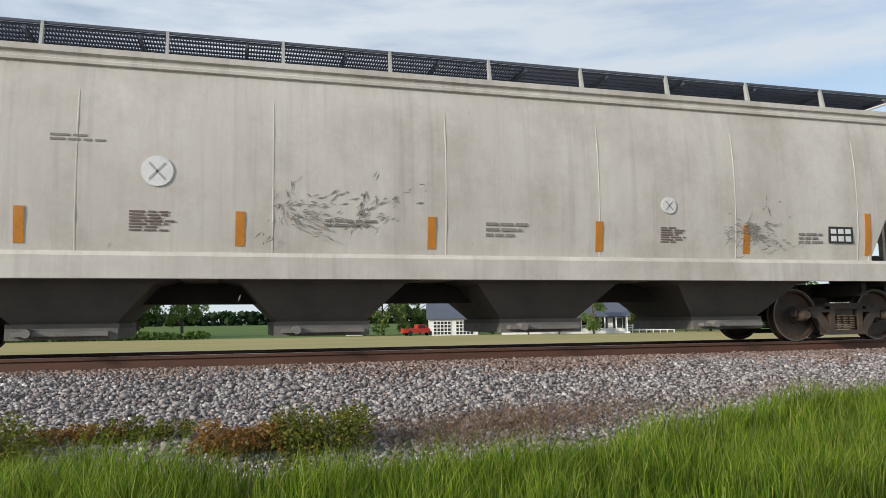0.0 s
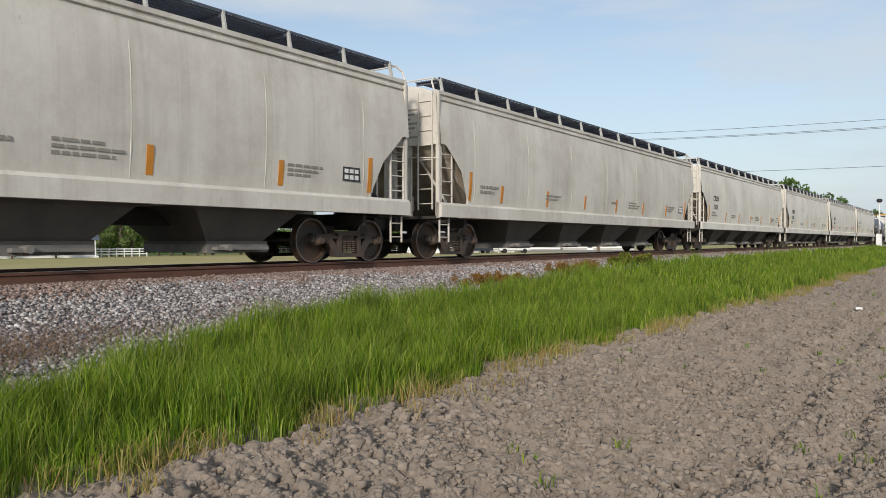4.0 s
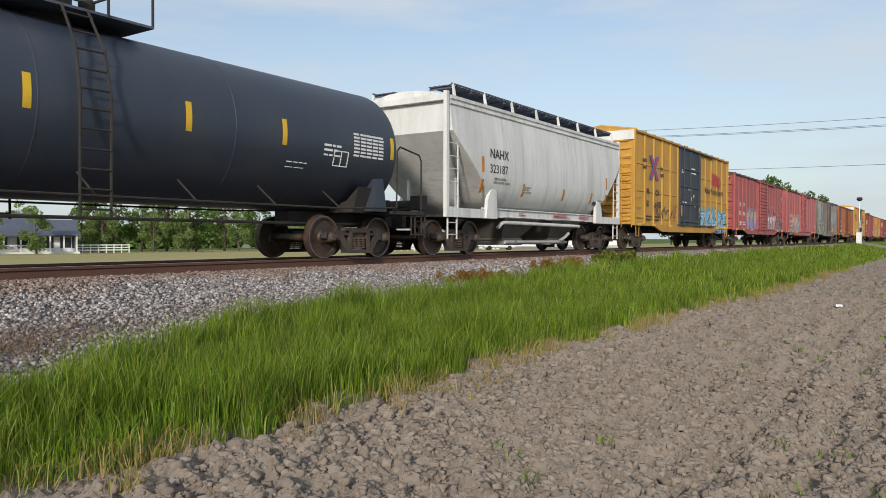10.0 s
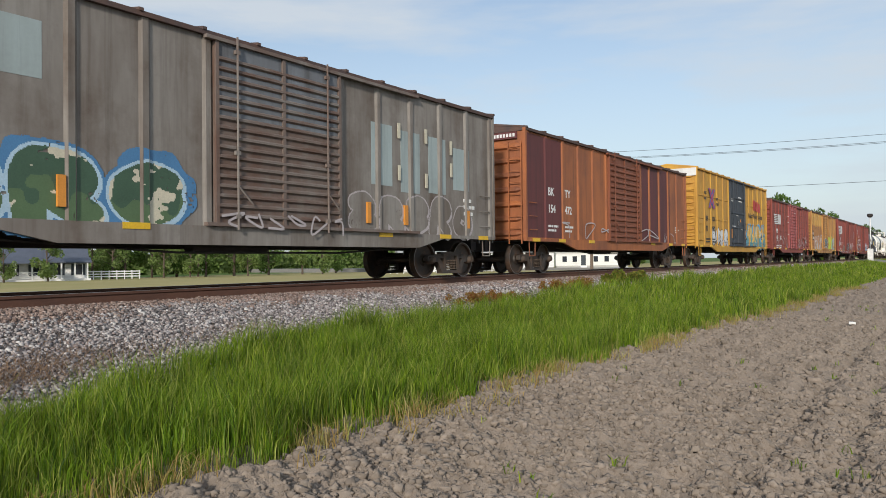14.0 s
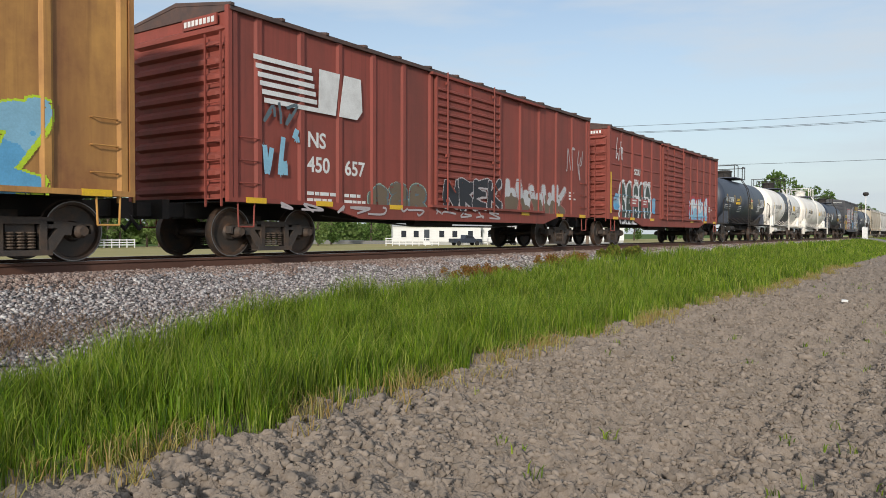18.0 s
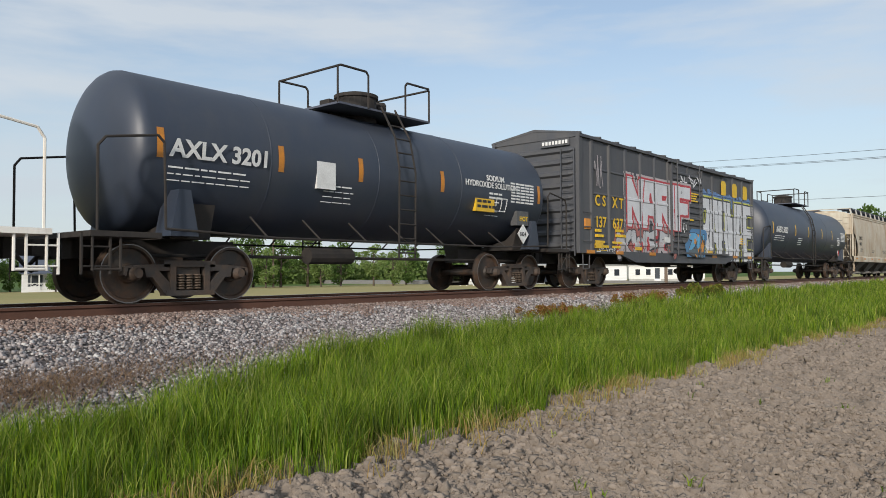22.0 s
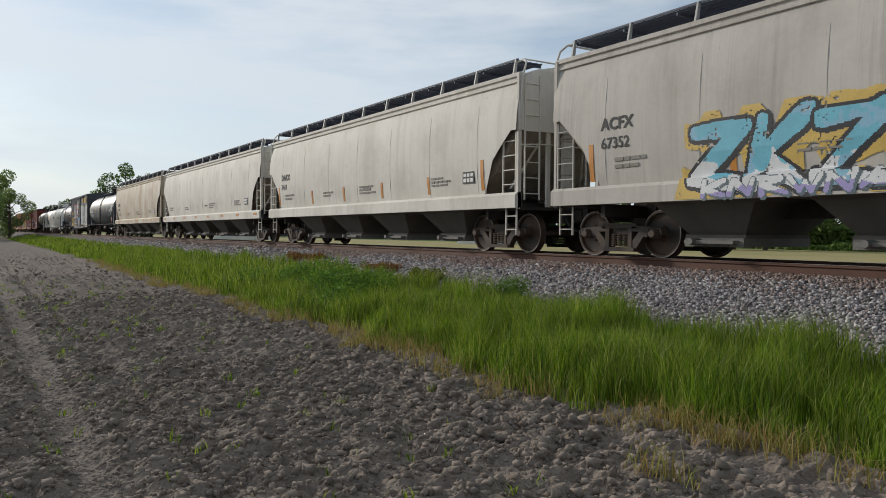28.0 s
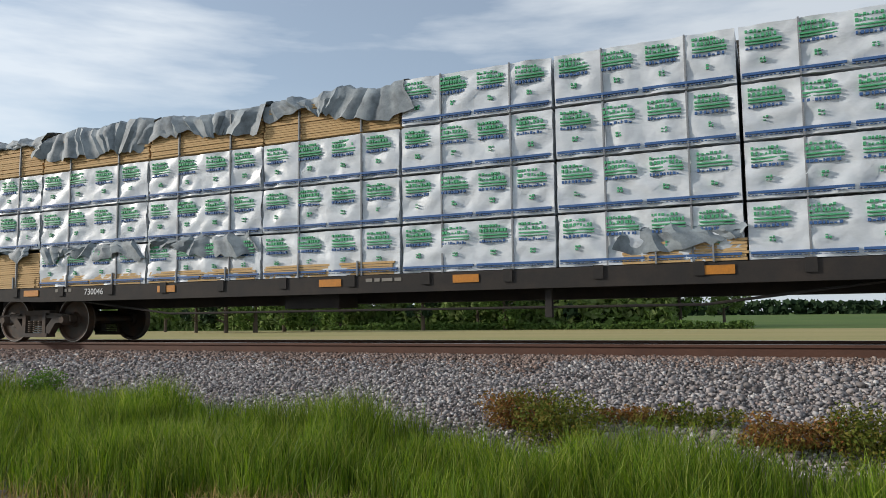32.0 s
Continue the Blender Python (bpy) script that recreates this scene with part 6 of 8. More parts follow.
def crossing_signal(x, y):
    e = tagged(new("crossing_signal"), "white level-crossing mast with lamps and crossed boards", "signal", "crossing signals")
    e.matrix_basis = pose(x, y, float(ground_z(y)), 0, 0, 90)
    part("mast", Shape().tube((0, 0, 0), (0, 0, 6.0), 0.09, 10, 0.06), WHITEPAINT, e)
    part("horn", Shape().lathe([(5.75, 0.0), (5.75, 0.2), (5.95, 0.36), (6.2, 0.3), (6.25, 0.0)], "z", 14), UNDER, e)
    for g in (-1, 1):
        part("cross_board", Shape().prism([(-0.9, -0.11), (0.9, -0.11), (0.9, 0.11), (-0.9, 0.11)], -0.14, -0.11, "x"), WHITEPAINT, e, m=pose(0, 0, 2.6, g * 40, 0, 0))
        part("lamp", Shape().lathe([(-0.25, 0.0), (-0.25, 0.3), (-0.1, 0.3), (-0.1, 0.0)], "x", 14, (0, g * 0.55, 2.0)), UNDER, e)
    part("relay_box", Shape().box(-0.35, 0.25, 0.4, 1.3, 0.2, 1.7), WHITEPAINT, e)
    part("gate_machine", Shape().box(-0.25, 0.25, -0.3, 0.3, 0.9, 1.8), WHITEPAINT, e)
crossing_signal(109.5, 9.2)

def pole(x, y, h, arm=True):
    e = tagged(new("utility_pole"), "weathered wooden utility pole with crossarms", "pole", "utility poles")
    e.matrix_basis = pose(x, y, float(ground_z(y)))
    part("shaft", Shape().tube((0, 0, -0.3), (0, 0, h), 0.17, 10, 0.11), POLEWOOD, e)
    for z in (h - 0.35, h - 0.75):
        part("crossarm", Shape().box(-1.25, 1.25, -0.06, 0.06, z, z + 0.12), POLEWOOD, e)
        for k in (-1.1, -0.4, 0.4, 1.1):
            part("insulator", Shape().lathe([(z + 0.12, 0.0), (z + 0.12, 0.04), (z + 0.28, 0.05), (z + 0.3, 0.0)], "z", 8, (k, 0, 0)), WHITEPAINT, e)
    return e
for y in (-42, 31, 95):
    pole(71.5, y, 12.4)
def wire(x, z, y0, y1, sag):
    s = Shape()
    n = 16
    p = [(x, y0 + (y1 - y0) * i / n, z - sag * 4 * (i / n) * (1 - i / n)) for i in range(n + 1)]
    s.path(p, 0.017, 5)
    tagged(new("overhead_wire", s.mesh("overhead_wire", WIRE)), "thin black overhead wire between the poles", "wire", "overhead wires", kind="structure")
for x, z in ((70.3, 12.3), (71.9, 11.9), (72.7, 11.9)):
    wire(x, z, 31, -42, 0.9)
    wire(x, z, 31, 95, 0.7)
wire(71.4, 8.3, 31, -42, 0.6)
marker = tagged(new("marker_stake"), "thin orange marker stake at the field's edge", "stake")
marker.matrix_basis = pose(80, 4.3, 0)
part("post", Shape().box(-0.03, 0.03, -0.05, 0.05, 0, 1.0), mat("orange_plastic", (0.75, 0.13, 0.02), 0.5), marker)

litter = tagged(new("litter"), "small white scrap lying on the soil", "litter")
litter.matrix_basis = pose(18.8, 1.97, 0.03, 0, 0, 25)
part("scrap", Shape().prism([(-0.09, -0.05), (0.06, -0.06), (0.1, 0.03), (-0.04, 0.07)], 0.0, 0.05, "z"), WHITEPAINT, litter)

# ---- the train, car by car from its head ----
WHT, BLK = spray("white", (0.70, 0.70, 0.70)), spray("black", (0.02, 0.02, 0.025))
BLU, TEAL, PUR, PNK = spray("blue", (0.12, 0.38, 0.62)), spray("teal", (0.10, 0.30, 0.33)), spray("purple", (0.20, 0.12, 0.42)), spray("pink", (0.62, 0.22, 0.36))
YLW, RED, GRN, SIL, ORG = spray("yellow", (0.70, 0.48, 0.10)), spray("red", (0.45, 0.04, 0.05)), spray("green", (0.50, 0.68, 0.03)), spray("silver", (0.50, 0.50, 0.51)), spray("orange", (0.65, 0.26, 0.04))
H = "light grey covered hopper car with orange reflective strips"
# the x of each car's leading end at the start
GAPS = [-6.5, 12.4, 31.8, 52.2, 71.9, 91.8, 112.9, 132.85, 153.05, 173.0, 193.2, 210.15, 223.5, 240.65, 258.0, 275.25, 292.35, 309.65, 327.2, 343.75,
        360.6, 377.8, 394.6, 407.6, 421.55, 436.5, 449.2, 465.8, 483.3, 501.8, 521.4, 538.75, 556.0, 575.4, 594.5, 614.0, 636.4]
LEN = [round(b - a, 2) for a, b in zip(GAPS, GAPS[1:])]
LEN[25] = 13.25
def hop(i, *a, **k):
    return hopper("covered_hopper", a[0], LEN[i], *a[1:], **k)
c, e = hop(0, H, GREYHOP, writes=((-3.92, 2.42, 0.2), (3.65, 2.2, 0.13)), faded=False)
bars([(-5.2, 2.75, 0.65, 0.11, 2), (-1.75, 1.72, 0.85, 0.13, 2), (0.6, 1.62, 0.65, 0.24, 3), (6.1, 1.62, 0.55, 0.2, 3)], lambda z: -(hop_y(z) + 0.004), "stencilled_data", FADED, c)
bars([(-4.25, 1.62, 0.55, 0.28, 7), (3.5, 1.6, 0.45, 0.26, 7)], lambda z: -(hop_y(z) + 0.004), "rack_plate", spray("dull_brown", (0.17, 0.12, 0.10)), c)
scuffs(c, -2.4, -0.9, 1.75, 2.15, -1.575, FADED, 13, 60)
scuffs(c, 4.9, 6.1, 1.6, 1.9, -1.575, FADED, 14, 50)
c, e = hop(1, "silver grey covered hopper car with scratched grimy sides", SILVHOP, ("AEX", "17021"), writes=(), at=(-4.9, -1.25, 2.35, 5.9), faded=False, mx=2.45)
for z in (2.38, 1.98):
    part("mark_panel", Shape().box(-e + 2.36, -e + 3.75, -1.5775, -1.56, z - 0.05, z + 0.33), WHITEINK, c, "white painted panel behind the lettering")
bars([(-e + 1.9, 1.6, 0.8, 0.2, 2), (-3.4, 1.62, 0.8, 0.12, 1), (7.05, 1.7, 0.3, 0.2, 3)], lambda z: -(hop_y(z) + 0.004), "stencilled_data", FADED, c)
RUSTBROWN = mat("rust_brown_scrape", (0.11, 0.07, 0.05), 0.9)
scuffs(c, -5.4, -3.0, 1.6, 2.6, -1.58, RUSTBROWN, 3, 130)
scuffs(c, -2.2, 0.2, 1.7, 2.75, -1.58, RUSTBROWN, 4, 150)
scuffs(c, 1.6, 3.2, 1.6, 2.5, -1.58, RUSTBROWN, 5, 110)
scuffs(c, 5.2, 6.8, 1.5, 2.4, -1.58, RUSTBROWN, 6, 90)
c, e = hop(2, "cream covered hopper car with black reporting marks", PALEHOP, ("CRDX", "15838"), writes=((-4.0, 2.3, 0.16),), stripmat=YELLOW, at=(-5.1, -1.3, 2.4, 6.1))
roundel(4.3, 2.45, -1.59, 0.2, c, WHITEINK, REDINK)
bars([(-1.9, 1.75, 0.6, 0.2, 3), (3.7, 1.75, 0.5, 0.3, 4)], -1.585, "stencilled_data", REDINK, c)
def hop_d(z):
    return -1.606 if z < 1.41 else -(hop_y(z) + 0.010)
LIL, LTB, PCH, DWH, SLT = spray("lilac", (0.35, 0.30, 0.55)), spray("light_blue", (0.25, 0.48, 0.62)), spray("peach", (0.55, 0.34, 0.22)), spray("dull_white", (0.45, 0.40, 0.40)), spray("slate", (0.10, 0.14, 0.16))
c, e = hop(3, "silver covered hopper car with purple and blue graffiti", SILVHOP, ("AEX", "17023"))
graffiti(c, -1.9, 1.5, 1.05, 2.0, -1.6, [LTB, spray("pale_blue", (0.40, 0.55, 0.66))], SLT, 5, style="round", n=4, depth=hop_d, halo=spray("dusty_rose", (0.42, 0.20, 0.30)), tone=0.4, fat=0.19, patch=LIL)
graffiti(c, -6.0, -2.4, 1.0, 2.0, -1.6, [PUR, LIL], SLT, 51, n=5, depth=hop_d, halo=PCH)
graffiti(c, 1.6, 4.5, 0.98, 1.95, -1.6, [PUR, PNK], SLT, 6, style="round", n=4, depth=lambda z: hop_d(z) - 0.003, halo=spray("dusty_rose", (0.42, 0.20, 0.30)), tone=0.5, shine=LIL, fat=0.17, patch=LTB)
scrawl(c, 4.9, 6.0, 1.45, 1.85, -1.60, TEAL, 7, 3, 0.03)
scrawl(c, 4.9, 8.6, 1.06, 1.28, -1.607, TEAL, 8, 8, 0.022)
scuffs(c, -3, 6.5, 1.9, 2.6, -1.593, FADED, 9, 70)
hop(4, H, GREYHOP, ("TILX", "636265"), mx=1.6)
hop(5, H, GREYHOP)
hop(6, H, PALEHOP, ("CRDX", "15828"))
hop(7, "cream covered hopper car with black reporting marks", PALEHOP, ("CRDX", "15831"), stripmat=YELLOW, writes=((-2.3, 2.35, 0.2),), at=(-5.1, -1.3, 2.1, 6.1))
roundel(4.2, 2.4, -1.585, 0.21, TRAIN[-1][0], WHITEINK, REDINK)
c, e = hop(8, "cream covered hopper car with yellow sill strips", PALEHOP, ("CRDX", "15833"))
strips([-5.6, -1.6, 2.3, 4.9], 1.17, 0.45, 0.10, -1.602, YELLOW, c)
c, e = hop(9, "pale grey covered hopper car with yellow strips", PALEHOP, ("CRDX", "15820"), stripmat=YELLOW, at=(-5.1, -1.3, 2.1, 6.1))
roundel(4.3, 2.45, -1.582, 0.24, c, WHITEINK, REDINK)
tankcar("tank_car", "glossy black tank car with white reporting marks", LEN[10], TANKBLACK, ("SCMX 2955",))
white_hopper(LEN[11])
GY = -1.468
def yellow_car(i, label, mark):
    c, e = boxcar("box_car", label, LEN[i], BOXYELLOW, DOORBLUE, top=4.82, door=1.72, ribs=4, straps=3, mark=mark, ink=INK, markx=1.15, markz=2.3, step=0.5, gap=1.05, roof=BOXYELLOW, plate=ROOFGALV)
    part("end_cap", Shape().box(-e - 0.1, -e - 0.02, -1.44, 1.44, 4.42, 4.80), WHITEHOP, c, "white top of the end wall")
    # crossed emblem, plain red lettering shape and slogan
    p = Shape()
    for g in (-1, 1):
        for k, (w, d) in enumerate(((0.20, 0.004), (0.09, 0.008))):
            p.prism([(-5.3 - g * 0.42 - w, 2.95), (-5.3 - g * 0.42 + w, 2.95), (-5.3 + g * 0.42 + w, 3.95), (-5.3 + g * 0.42 - w, 3.95)], GY - d - 0.001 * g, GY + 0.002, "y", 1 - k)
    part("painted_emblem", p, [RED, spray("deep_blue", (0.03, 0.08, 0.34))], c)
    p = Shape().box(4.05, 4.65, GY - 0.004, GY, 3.30, 3.92).box(4.75, 5.25, GY - 0.004, GY, 3.26, 3.86)
    p.prism([(5.35, 3.2), (5.75, 3.2), (6.0, 3.5), (5.75, 3.8), (5.35, 3.8)], GY - 0.004, GY)
    part("painted_lettering", p, REDINK, c)
    writing("Railcar Pooling Experts", 2.75, 2.82, 0.40, INK, c, GY - 0.003, 0.003, "slogan")
    for a, x, z in (("next", -6.75, 3.62), ("load", -6.75, 3.34), ("any", -4.5, 3.42), ("road", -4.5, 3.14)):
        writing(a, x, z, 0.27, INK, c, GY - 0.003, 0.004, "slogan")
    bars([(0.2, 3.55, 0.9, 0.32, 3), (-1.2, 2.0, 0.6, 0.2, 2), (0.7, 1.95, 0.5, 0.12, 1), (-0.3, 2.75, 0.6, 0.07, 1), (-1.4, 3.5, 0.35, 0.3, 3)], -1.497, "door_stencil", WHITEINK, c)
    part("warning_sticker", Shape().box(0.02, 0.22, -1.497, -1.49, 2.28, 2.48), WHITEINK, c)
    part("warning_sticker", Shape().box(0.55, 0.72, -1.497, -1.49, 2.45, 2.60), ORG, c)
    for x in (-1.5, 1.52):
        part("reflective_strip", Shape().box(x - 0.07, x + 0.07, -1.54, -1.52, 1.5, 2.0), ORANGE, c)
    return c, e
c, e = yellow_car(12, "yellow box car with a dark plug door and blue graffiti", (("FB", "OX"), ("50", "61 32")))
graffiti(c, 1.95, 7.3, 0.80, 2.0, GY, [spray("bright_blue", (0.08, 0.40, 0.66)), spray("pale_blue", (0.40, 0.55, 0.66))], spray("navy", (0.02, 0.05, 0.14)), 8, spray("grey_green", (0.24, 0.30, 0.27)), 6, halo=spray("turquoise", (0.10, 0.50, 0.58)), shine=WHT, fat=0.13)
scrawl(c, -5.4, -2.2, 1.3, 2.0, -1.47, spray("dark_brown", (0.06, 0.04, 0.035)), 82, 7, 0.03)
graffiti(c, 1.9, 7.6, 0.76, 1.12, GY + 0.003, [spray("pale_grey", (0.42, 0.43, 0.45)), TEAL], PUR, 81, RED, 9)
c, e = boxcar("box_car", "oxide red box car with white and purple graffiti", LEN[13], BOXRED, inset=0.82, top=4.32, mark=(("BK", "TY"), ("152", "903")), endn=6, plate=BOXMAROON)
graffiti(c, -4.75, -1.65, 0.95, 2.25, GY, [spray("pale_grey", (0.42, 0.43, 0.45)), LIL], spray("deep_violet", (0.08, 0.06, 0.16)), 9, spray("mauve", (0.30, 0.18, 0.22)), 6, shine=YLW)
graffiti(c, 2.0, 5.0, 1.0, 2.15, GY, [WHT, DWH], BLK, 10, spray("dull_pink", (0.36, 0.16, 0.16)), 5, style="round")
graffiti(c, 5.4, 7.6, 1.0, 1.9, GY, [BLK, SLT], WHT, 101, None, 3)
scrawl(c, 5.2, 7.3, 2.9, 3.5, -1.47, DWH, 103, 4)
scrawl(c, -2, 7.6, 2.2, 2.75, -1.47, spray("faint_pink", (0.40, 0.20, 0.19)), 11, 9, 0.05)
c, e = boxcar("box_car", "faded red box car with white and teal graffiti", LEN[14], BOXPINK, top=4.32, endn=6, plate=BOXMAROON)
for a, x, z in (("K C", -6.55, 2.2), ("S", -5.82, 2.2), ("61", -6.4, 1.76), ("074", -5.74, 1.76)):
    writing(a, x, z, 0.33, WHITEINK, c, -1.472, 0.006, "reporting_mark" if z > 2 else "car_number")
bars([(-6.4, 1.42, 0.5, 0.14, 2), (-5.7, 1.42, 0.45, 0.14, 2), (7.0, 1.42, 0.4, 0.3, 3)], -1.472, "stencilled_data", WHITEINK, c)
graffiti(c, -5.2, -1.9, 1.0, 2.3, GY, [spray("cream_spray", (0.60, 0.55, 0.42)), spray("pale_teal", (0.32, 0.46, 0.46))], SLT, 12, spray("ochre", (0.50, 0.36, 0.14)), 5, tone=0.5, fat=0.15, patch=TEAL)
graffiti(c, -6.4, -0.4, 0.80, 1.2, GY + 0.003, [spray("pale_teal", (0.32, 0.46, 0.46)), TEAL], SLT, 13, spray("ochre", (0.50, 0.36, 0.14)), 7, fat=0.08)
c, e = boxcar("box_car", "weathered grey box car with peeling paint and graffiti", LEN[15], BOXGREY, top=4.34, endcol=BOXGREY, ribs=17, doorcol=paint("brown_scaling_door", (0.13, 0.075, 0.055), (0.22, 0.20, 0.18), 0.7), plate=SLT)
FADE = paint("pale_blue_faded_paint", (0.36, 0.43, 0.43), (0.24, 0.27, 0.26), 0.5)
for i, (x, z0, z1) in enumerate(((-7.0, 2.3, 4.2), (-5.9, 2.4, 4.25), (-4.75, 3.0, 3.8), (2.95, 2.1, 3.45), (3.98, 2.0, 3.4), (5.05, 2.05, 3.4), (6.1, 2.2, 3.25))):
    part("faded_patch", Shape().box(x - 0.36, x + 0.36, -1.4245, -1.41, z0, z1), FADE, c)
graffiti(c, -7.7, -2.1, 0.85, 2.1, GY, [spray("bottle_green", (0.05, 0.10, 0.06)), spray("leaf_green", (0.09, 0.15, 0.07))], spray("pale_blue", (0.40, 0.55, 0.66)), 14, spray("mid_blue", (0.07, 0.20, 0.38)), 4, style="round", fat=0.24, halo=spray("mid_blue", (0.07, 0.20, 0.38)), edge=0.05, patch=spray("cream_spray", (0.60, 0.55, 0.42)))
graffiti(c, 1.8, 6.6, 0.95, 2.0, GY, [BOXGREY, BOXGREY], DWH, 15, None, 5, style="round", fat=0.16)
scrawl(c, -1.5, 1.6, 0.95, 1.3, -1.56, DWH, 151, 6)
for x, z in ((3.52, 3.2), (3.52, 2.25), (4.55, 3.2), (4.55, 2.15), (5.6, 2.5), (5.6, 3.05)):
    part("cream_patch", Shape().prism([(x - 0.055, -1.46), (x - 0.045, -1.468), (x + 0.045, -1.468), (x + 0.055, -1.46)], z, z + 0.34, "z"), spray("cream_spray", (0.60, 0.55, 0.42)), c)
for x in (-4.2, -6.6, 2.4, 3.7, 6.3):
    part("orange_mark", Shape().box(x, x + 0.12, -1.474, -1.41, 1.25, 1.7), ORG, c)
part("painted_panel", Shape().box(-1.47, 1.47, -1.4925, -1.45, 2.9, 4.2), paint("blue_grey_door_top", (0.19, 0.21, 0.235), (0.09, 0.085, 0.085), 0.7), c)
bars([(-7.6, 2.3, 0.6, 0.5, 2), (6.2, 1.5, 0.5, 0.5, 3)], -1.43, "stencilled_data", WHITEINK, c)
c, e = boxcar("box_car", "rusty orange box car with maroon panels", LEN[16], BOXRUST, top=4.30, mark=(("BK", "TY"), ("154", "472")), endcol=BOXRUST, ribs=14, endn=7, plate=BOXMAROON, doorcol=paint("rust_brown_door", (0.24, 0.075, 0.035), (0.13, 0.05, 0.03), 0.6))
for x0, x1 in ((-e + 0.02, -5.3), (2.0, 5.5)):
    part("painted_panel", Shape().box(x0, x1, -1.4245, -1.40, 1.1, 4.16), BOXMAROON, c)
    for i in range(9):
        x = -e + 0.1 + (e - 1.75) * i / max(2, round((e - 1.55) / 1.12))
        if x0 < x < x1:
            part("painted_panel", Shape().prism([(x - 0.11, -1.42), (x - 0.052, -1.465), (x + 0.052, -1.465), (x + 0.11, -1.42)], 1.1, 4.16, "z"), BOXMAROON, c)
scrawl(c, -5.5, 6.5, 1.1, 1.6, -1.47, DWH, 161, 9)
c, e = yellow_car(17, "yellow box car with a dark plug door and graffiti", (("RB", "OX"), ("32", "062")))
graffiti(c, 2.4, 7.2, 0.9, 2.35, GY, [YLW, TEAL], SLT, 16, BLU, 5, shine=WHT)
graffiti(c, -5.4, -2.0, 0.95, 2.1, GY, [WHT, SIL], BLK, 17, None, 4, style="round")
def emblem(c, x, z, k=1.0):
    """Plain white bars and blocks of the railway's emblem."""
    s = Shape()
    for i in range(6):
        s.box(x - 0.04 * i * k, x + (1.12 - 0.03 * i) * k, GY - 0.004, GY, z + (0.12 * i) * k, z + (0.12 * i + 0.07) * k)
    s.prism([(x + 1.12 * k, z), (x + 1.52 * k, z), (x + 1.62 * k, z + 0.69 * k), (x + 1.14 * k, z + 0.69 * k)], GY - 0.004, GY)
    s.prism([(x + 1.60 * k, z), (x + 2.05 * k, z), (x + 2.18 * k, z + 0.15 * k), (x + 2.14 * k, z + 0.69 * k), (x + 1.72 * k, z + 0.69 * k)], GY - 0.004, GY)
    part("painted_emblem", s, WHITEINK, c)
c, e = boxcar("box_car", "brown box car with a white emblem", LEN[18], BOXBROWN, top=4.36, mark=(("NS", ""), ("407", "185")), straps=6, markx=1.9, markz=2.12, step=0.48, gap=1.1, size=0.4, doorcol=BOXRED)
emblem(c, -e + 0.7, 2.72, 1.0)
scrawl(c, 2.3, 6.4, 1.0, 2.0, -1.47, spray("faint_pink", (0.40, 0.20, 0.19)), 18, 6, 0.045)
scrawl(c, 2.4, 6.2, 1.1, 1.8, -1.474, DWH, 183, 7, 0.02)
scrawl(c, -6, -1.8, 1.1, 1.9, -1.47, DWH, 181, 6)
bars([(-1.9, 3.3, 0.3, 0.14, 1), (-1.9, 2.9, 0.5, 0.1, 1), (-1.85, 2.0, 0.3, 0.12, 1), (0.0, 1.85, 0.9, 0.1, 1), (0.8, 3.6, 0.9, 0.16, 1), (-0.6, 2.95, 0.35, 0.12, 1), (0.1, 2.95, 0.25, 0.12, 1)], -1.497, "white_paint_marks", WHITEINK, c)
c, e = boxcar("box_car", "weathered gold box car with lime green graffiti", LEN[19], BOXGOLD, top=4.36, ribs=14, straps=0)
PALEGOLD = paint("pale_gold_patch", (0.64, 0.39, 0.09), (0.45, 0.24, 0.06), 0.5)
part("painted_panel", Shape().box(-7.3, -1.7, -1.4245, -1.40, 1.1, 3.1), paint("brown_gold_patch", (0.38, 0.165, 0.05), (0.17, 0.07, 0.04), 0.6), c)
for a, x in (("CU", -6.78), ("SH", -6.2), ("ION", -5.55), ("SER", -4.85), ("VI", -4.1), ("CE", -3.65)):
    writing(a, x, 2.83, 0.31, spray("burnt_brown", (0.16, 0.065, 0.03)), c, -1.4275, 0.002, "faded_lettering")
part("painted_panel", Shape().box(-7.0, -1.75, -1.4265, -1.40, 3.2, 4.2), PALEGOLD, c)
part("mark_panel", Shape().box(-e + 0.56, -e + 1.18, -1.4275, -1.40, 1.85, 2.72), INK, c)
writing("H S", -e + 0.62, 2.36, 0.28, WHITEINK, c, -1.4295, 0.008, "reporting_mark")
writing("303", -e + 0.62, 1.96, 0.28, WHITEINK, c, -1.4295, 0.008, "car_number")
graffiti(c, 2.0, 4.7, 1.0, 2.3, GY, [GRN, GRN], SLT, 19, None, 5, fat=0.15)
graffiti(c, 4.7, 6.2, 1.0, 2.2, GY - 0.004, [LTB, BLU], GRN, 191, None, 2)
graffiti(c, -5.85, -1.9, 0.9, 2.25, GY, [spray("salmon", (0.45, 0.25, 0.17)), DWH], SLT, 20, spray("pale_mauve", (0.42, 0.33, 0.36)), 6, tone=0.45, patch=WHT, fat=0.15)
graffiti(c, -1.3, 1.3, 1.2, 2.1, -1.55, [SLT, BLK], WHT, 192, None, 4)
c, e = boxcar("box_car", "brown box car with a white emblem and silver tags", LEN[20], BOXBROWN, top=4.36, mark=(("NS", ""), ("450", "657")), straps=0, markx=1.3, markz=2.12, step=0.48, gap=1.1, size=0.42, ribs=15, lead=0.55, pitch=1.2)
emblem(c, -e + 0.75, 2.8, 1.24)
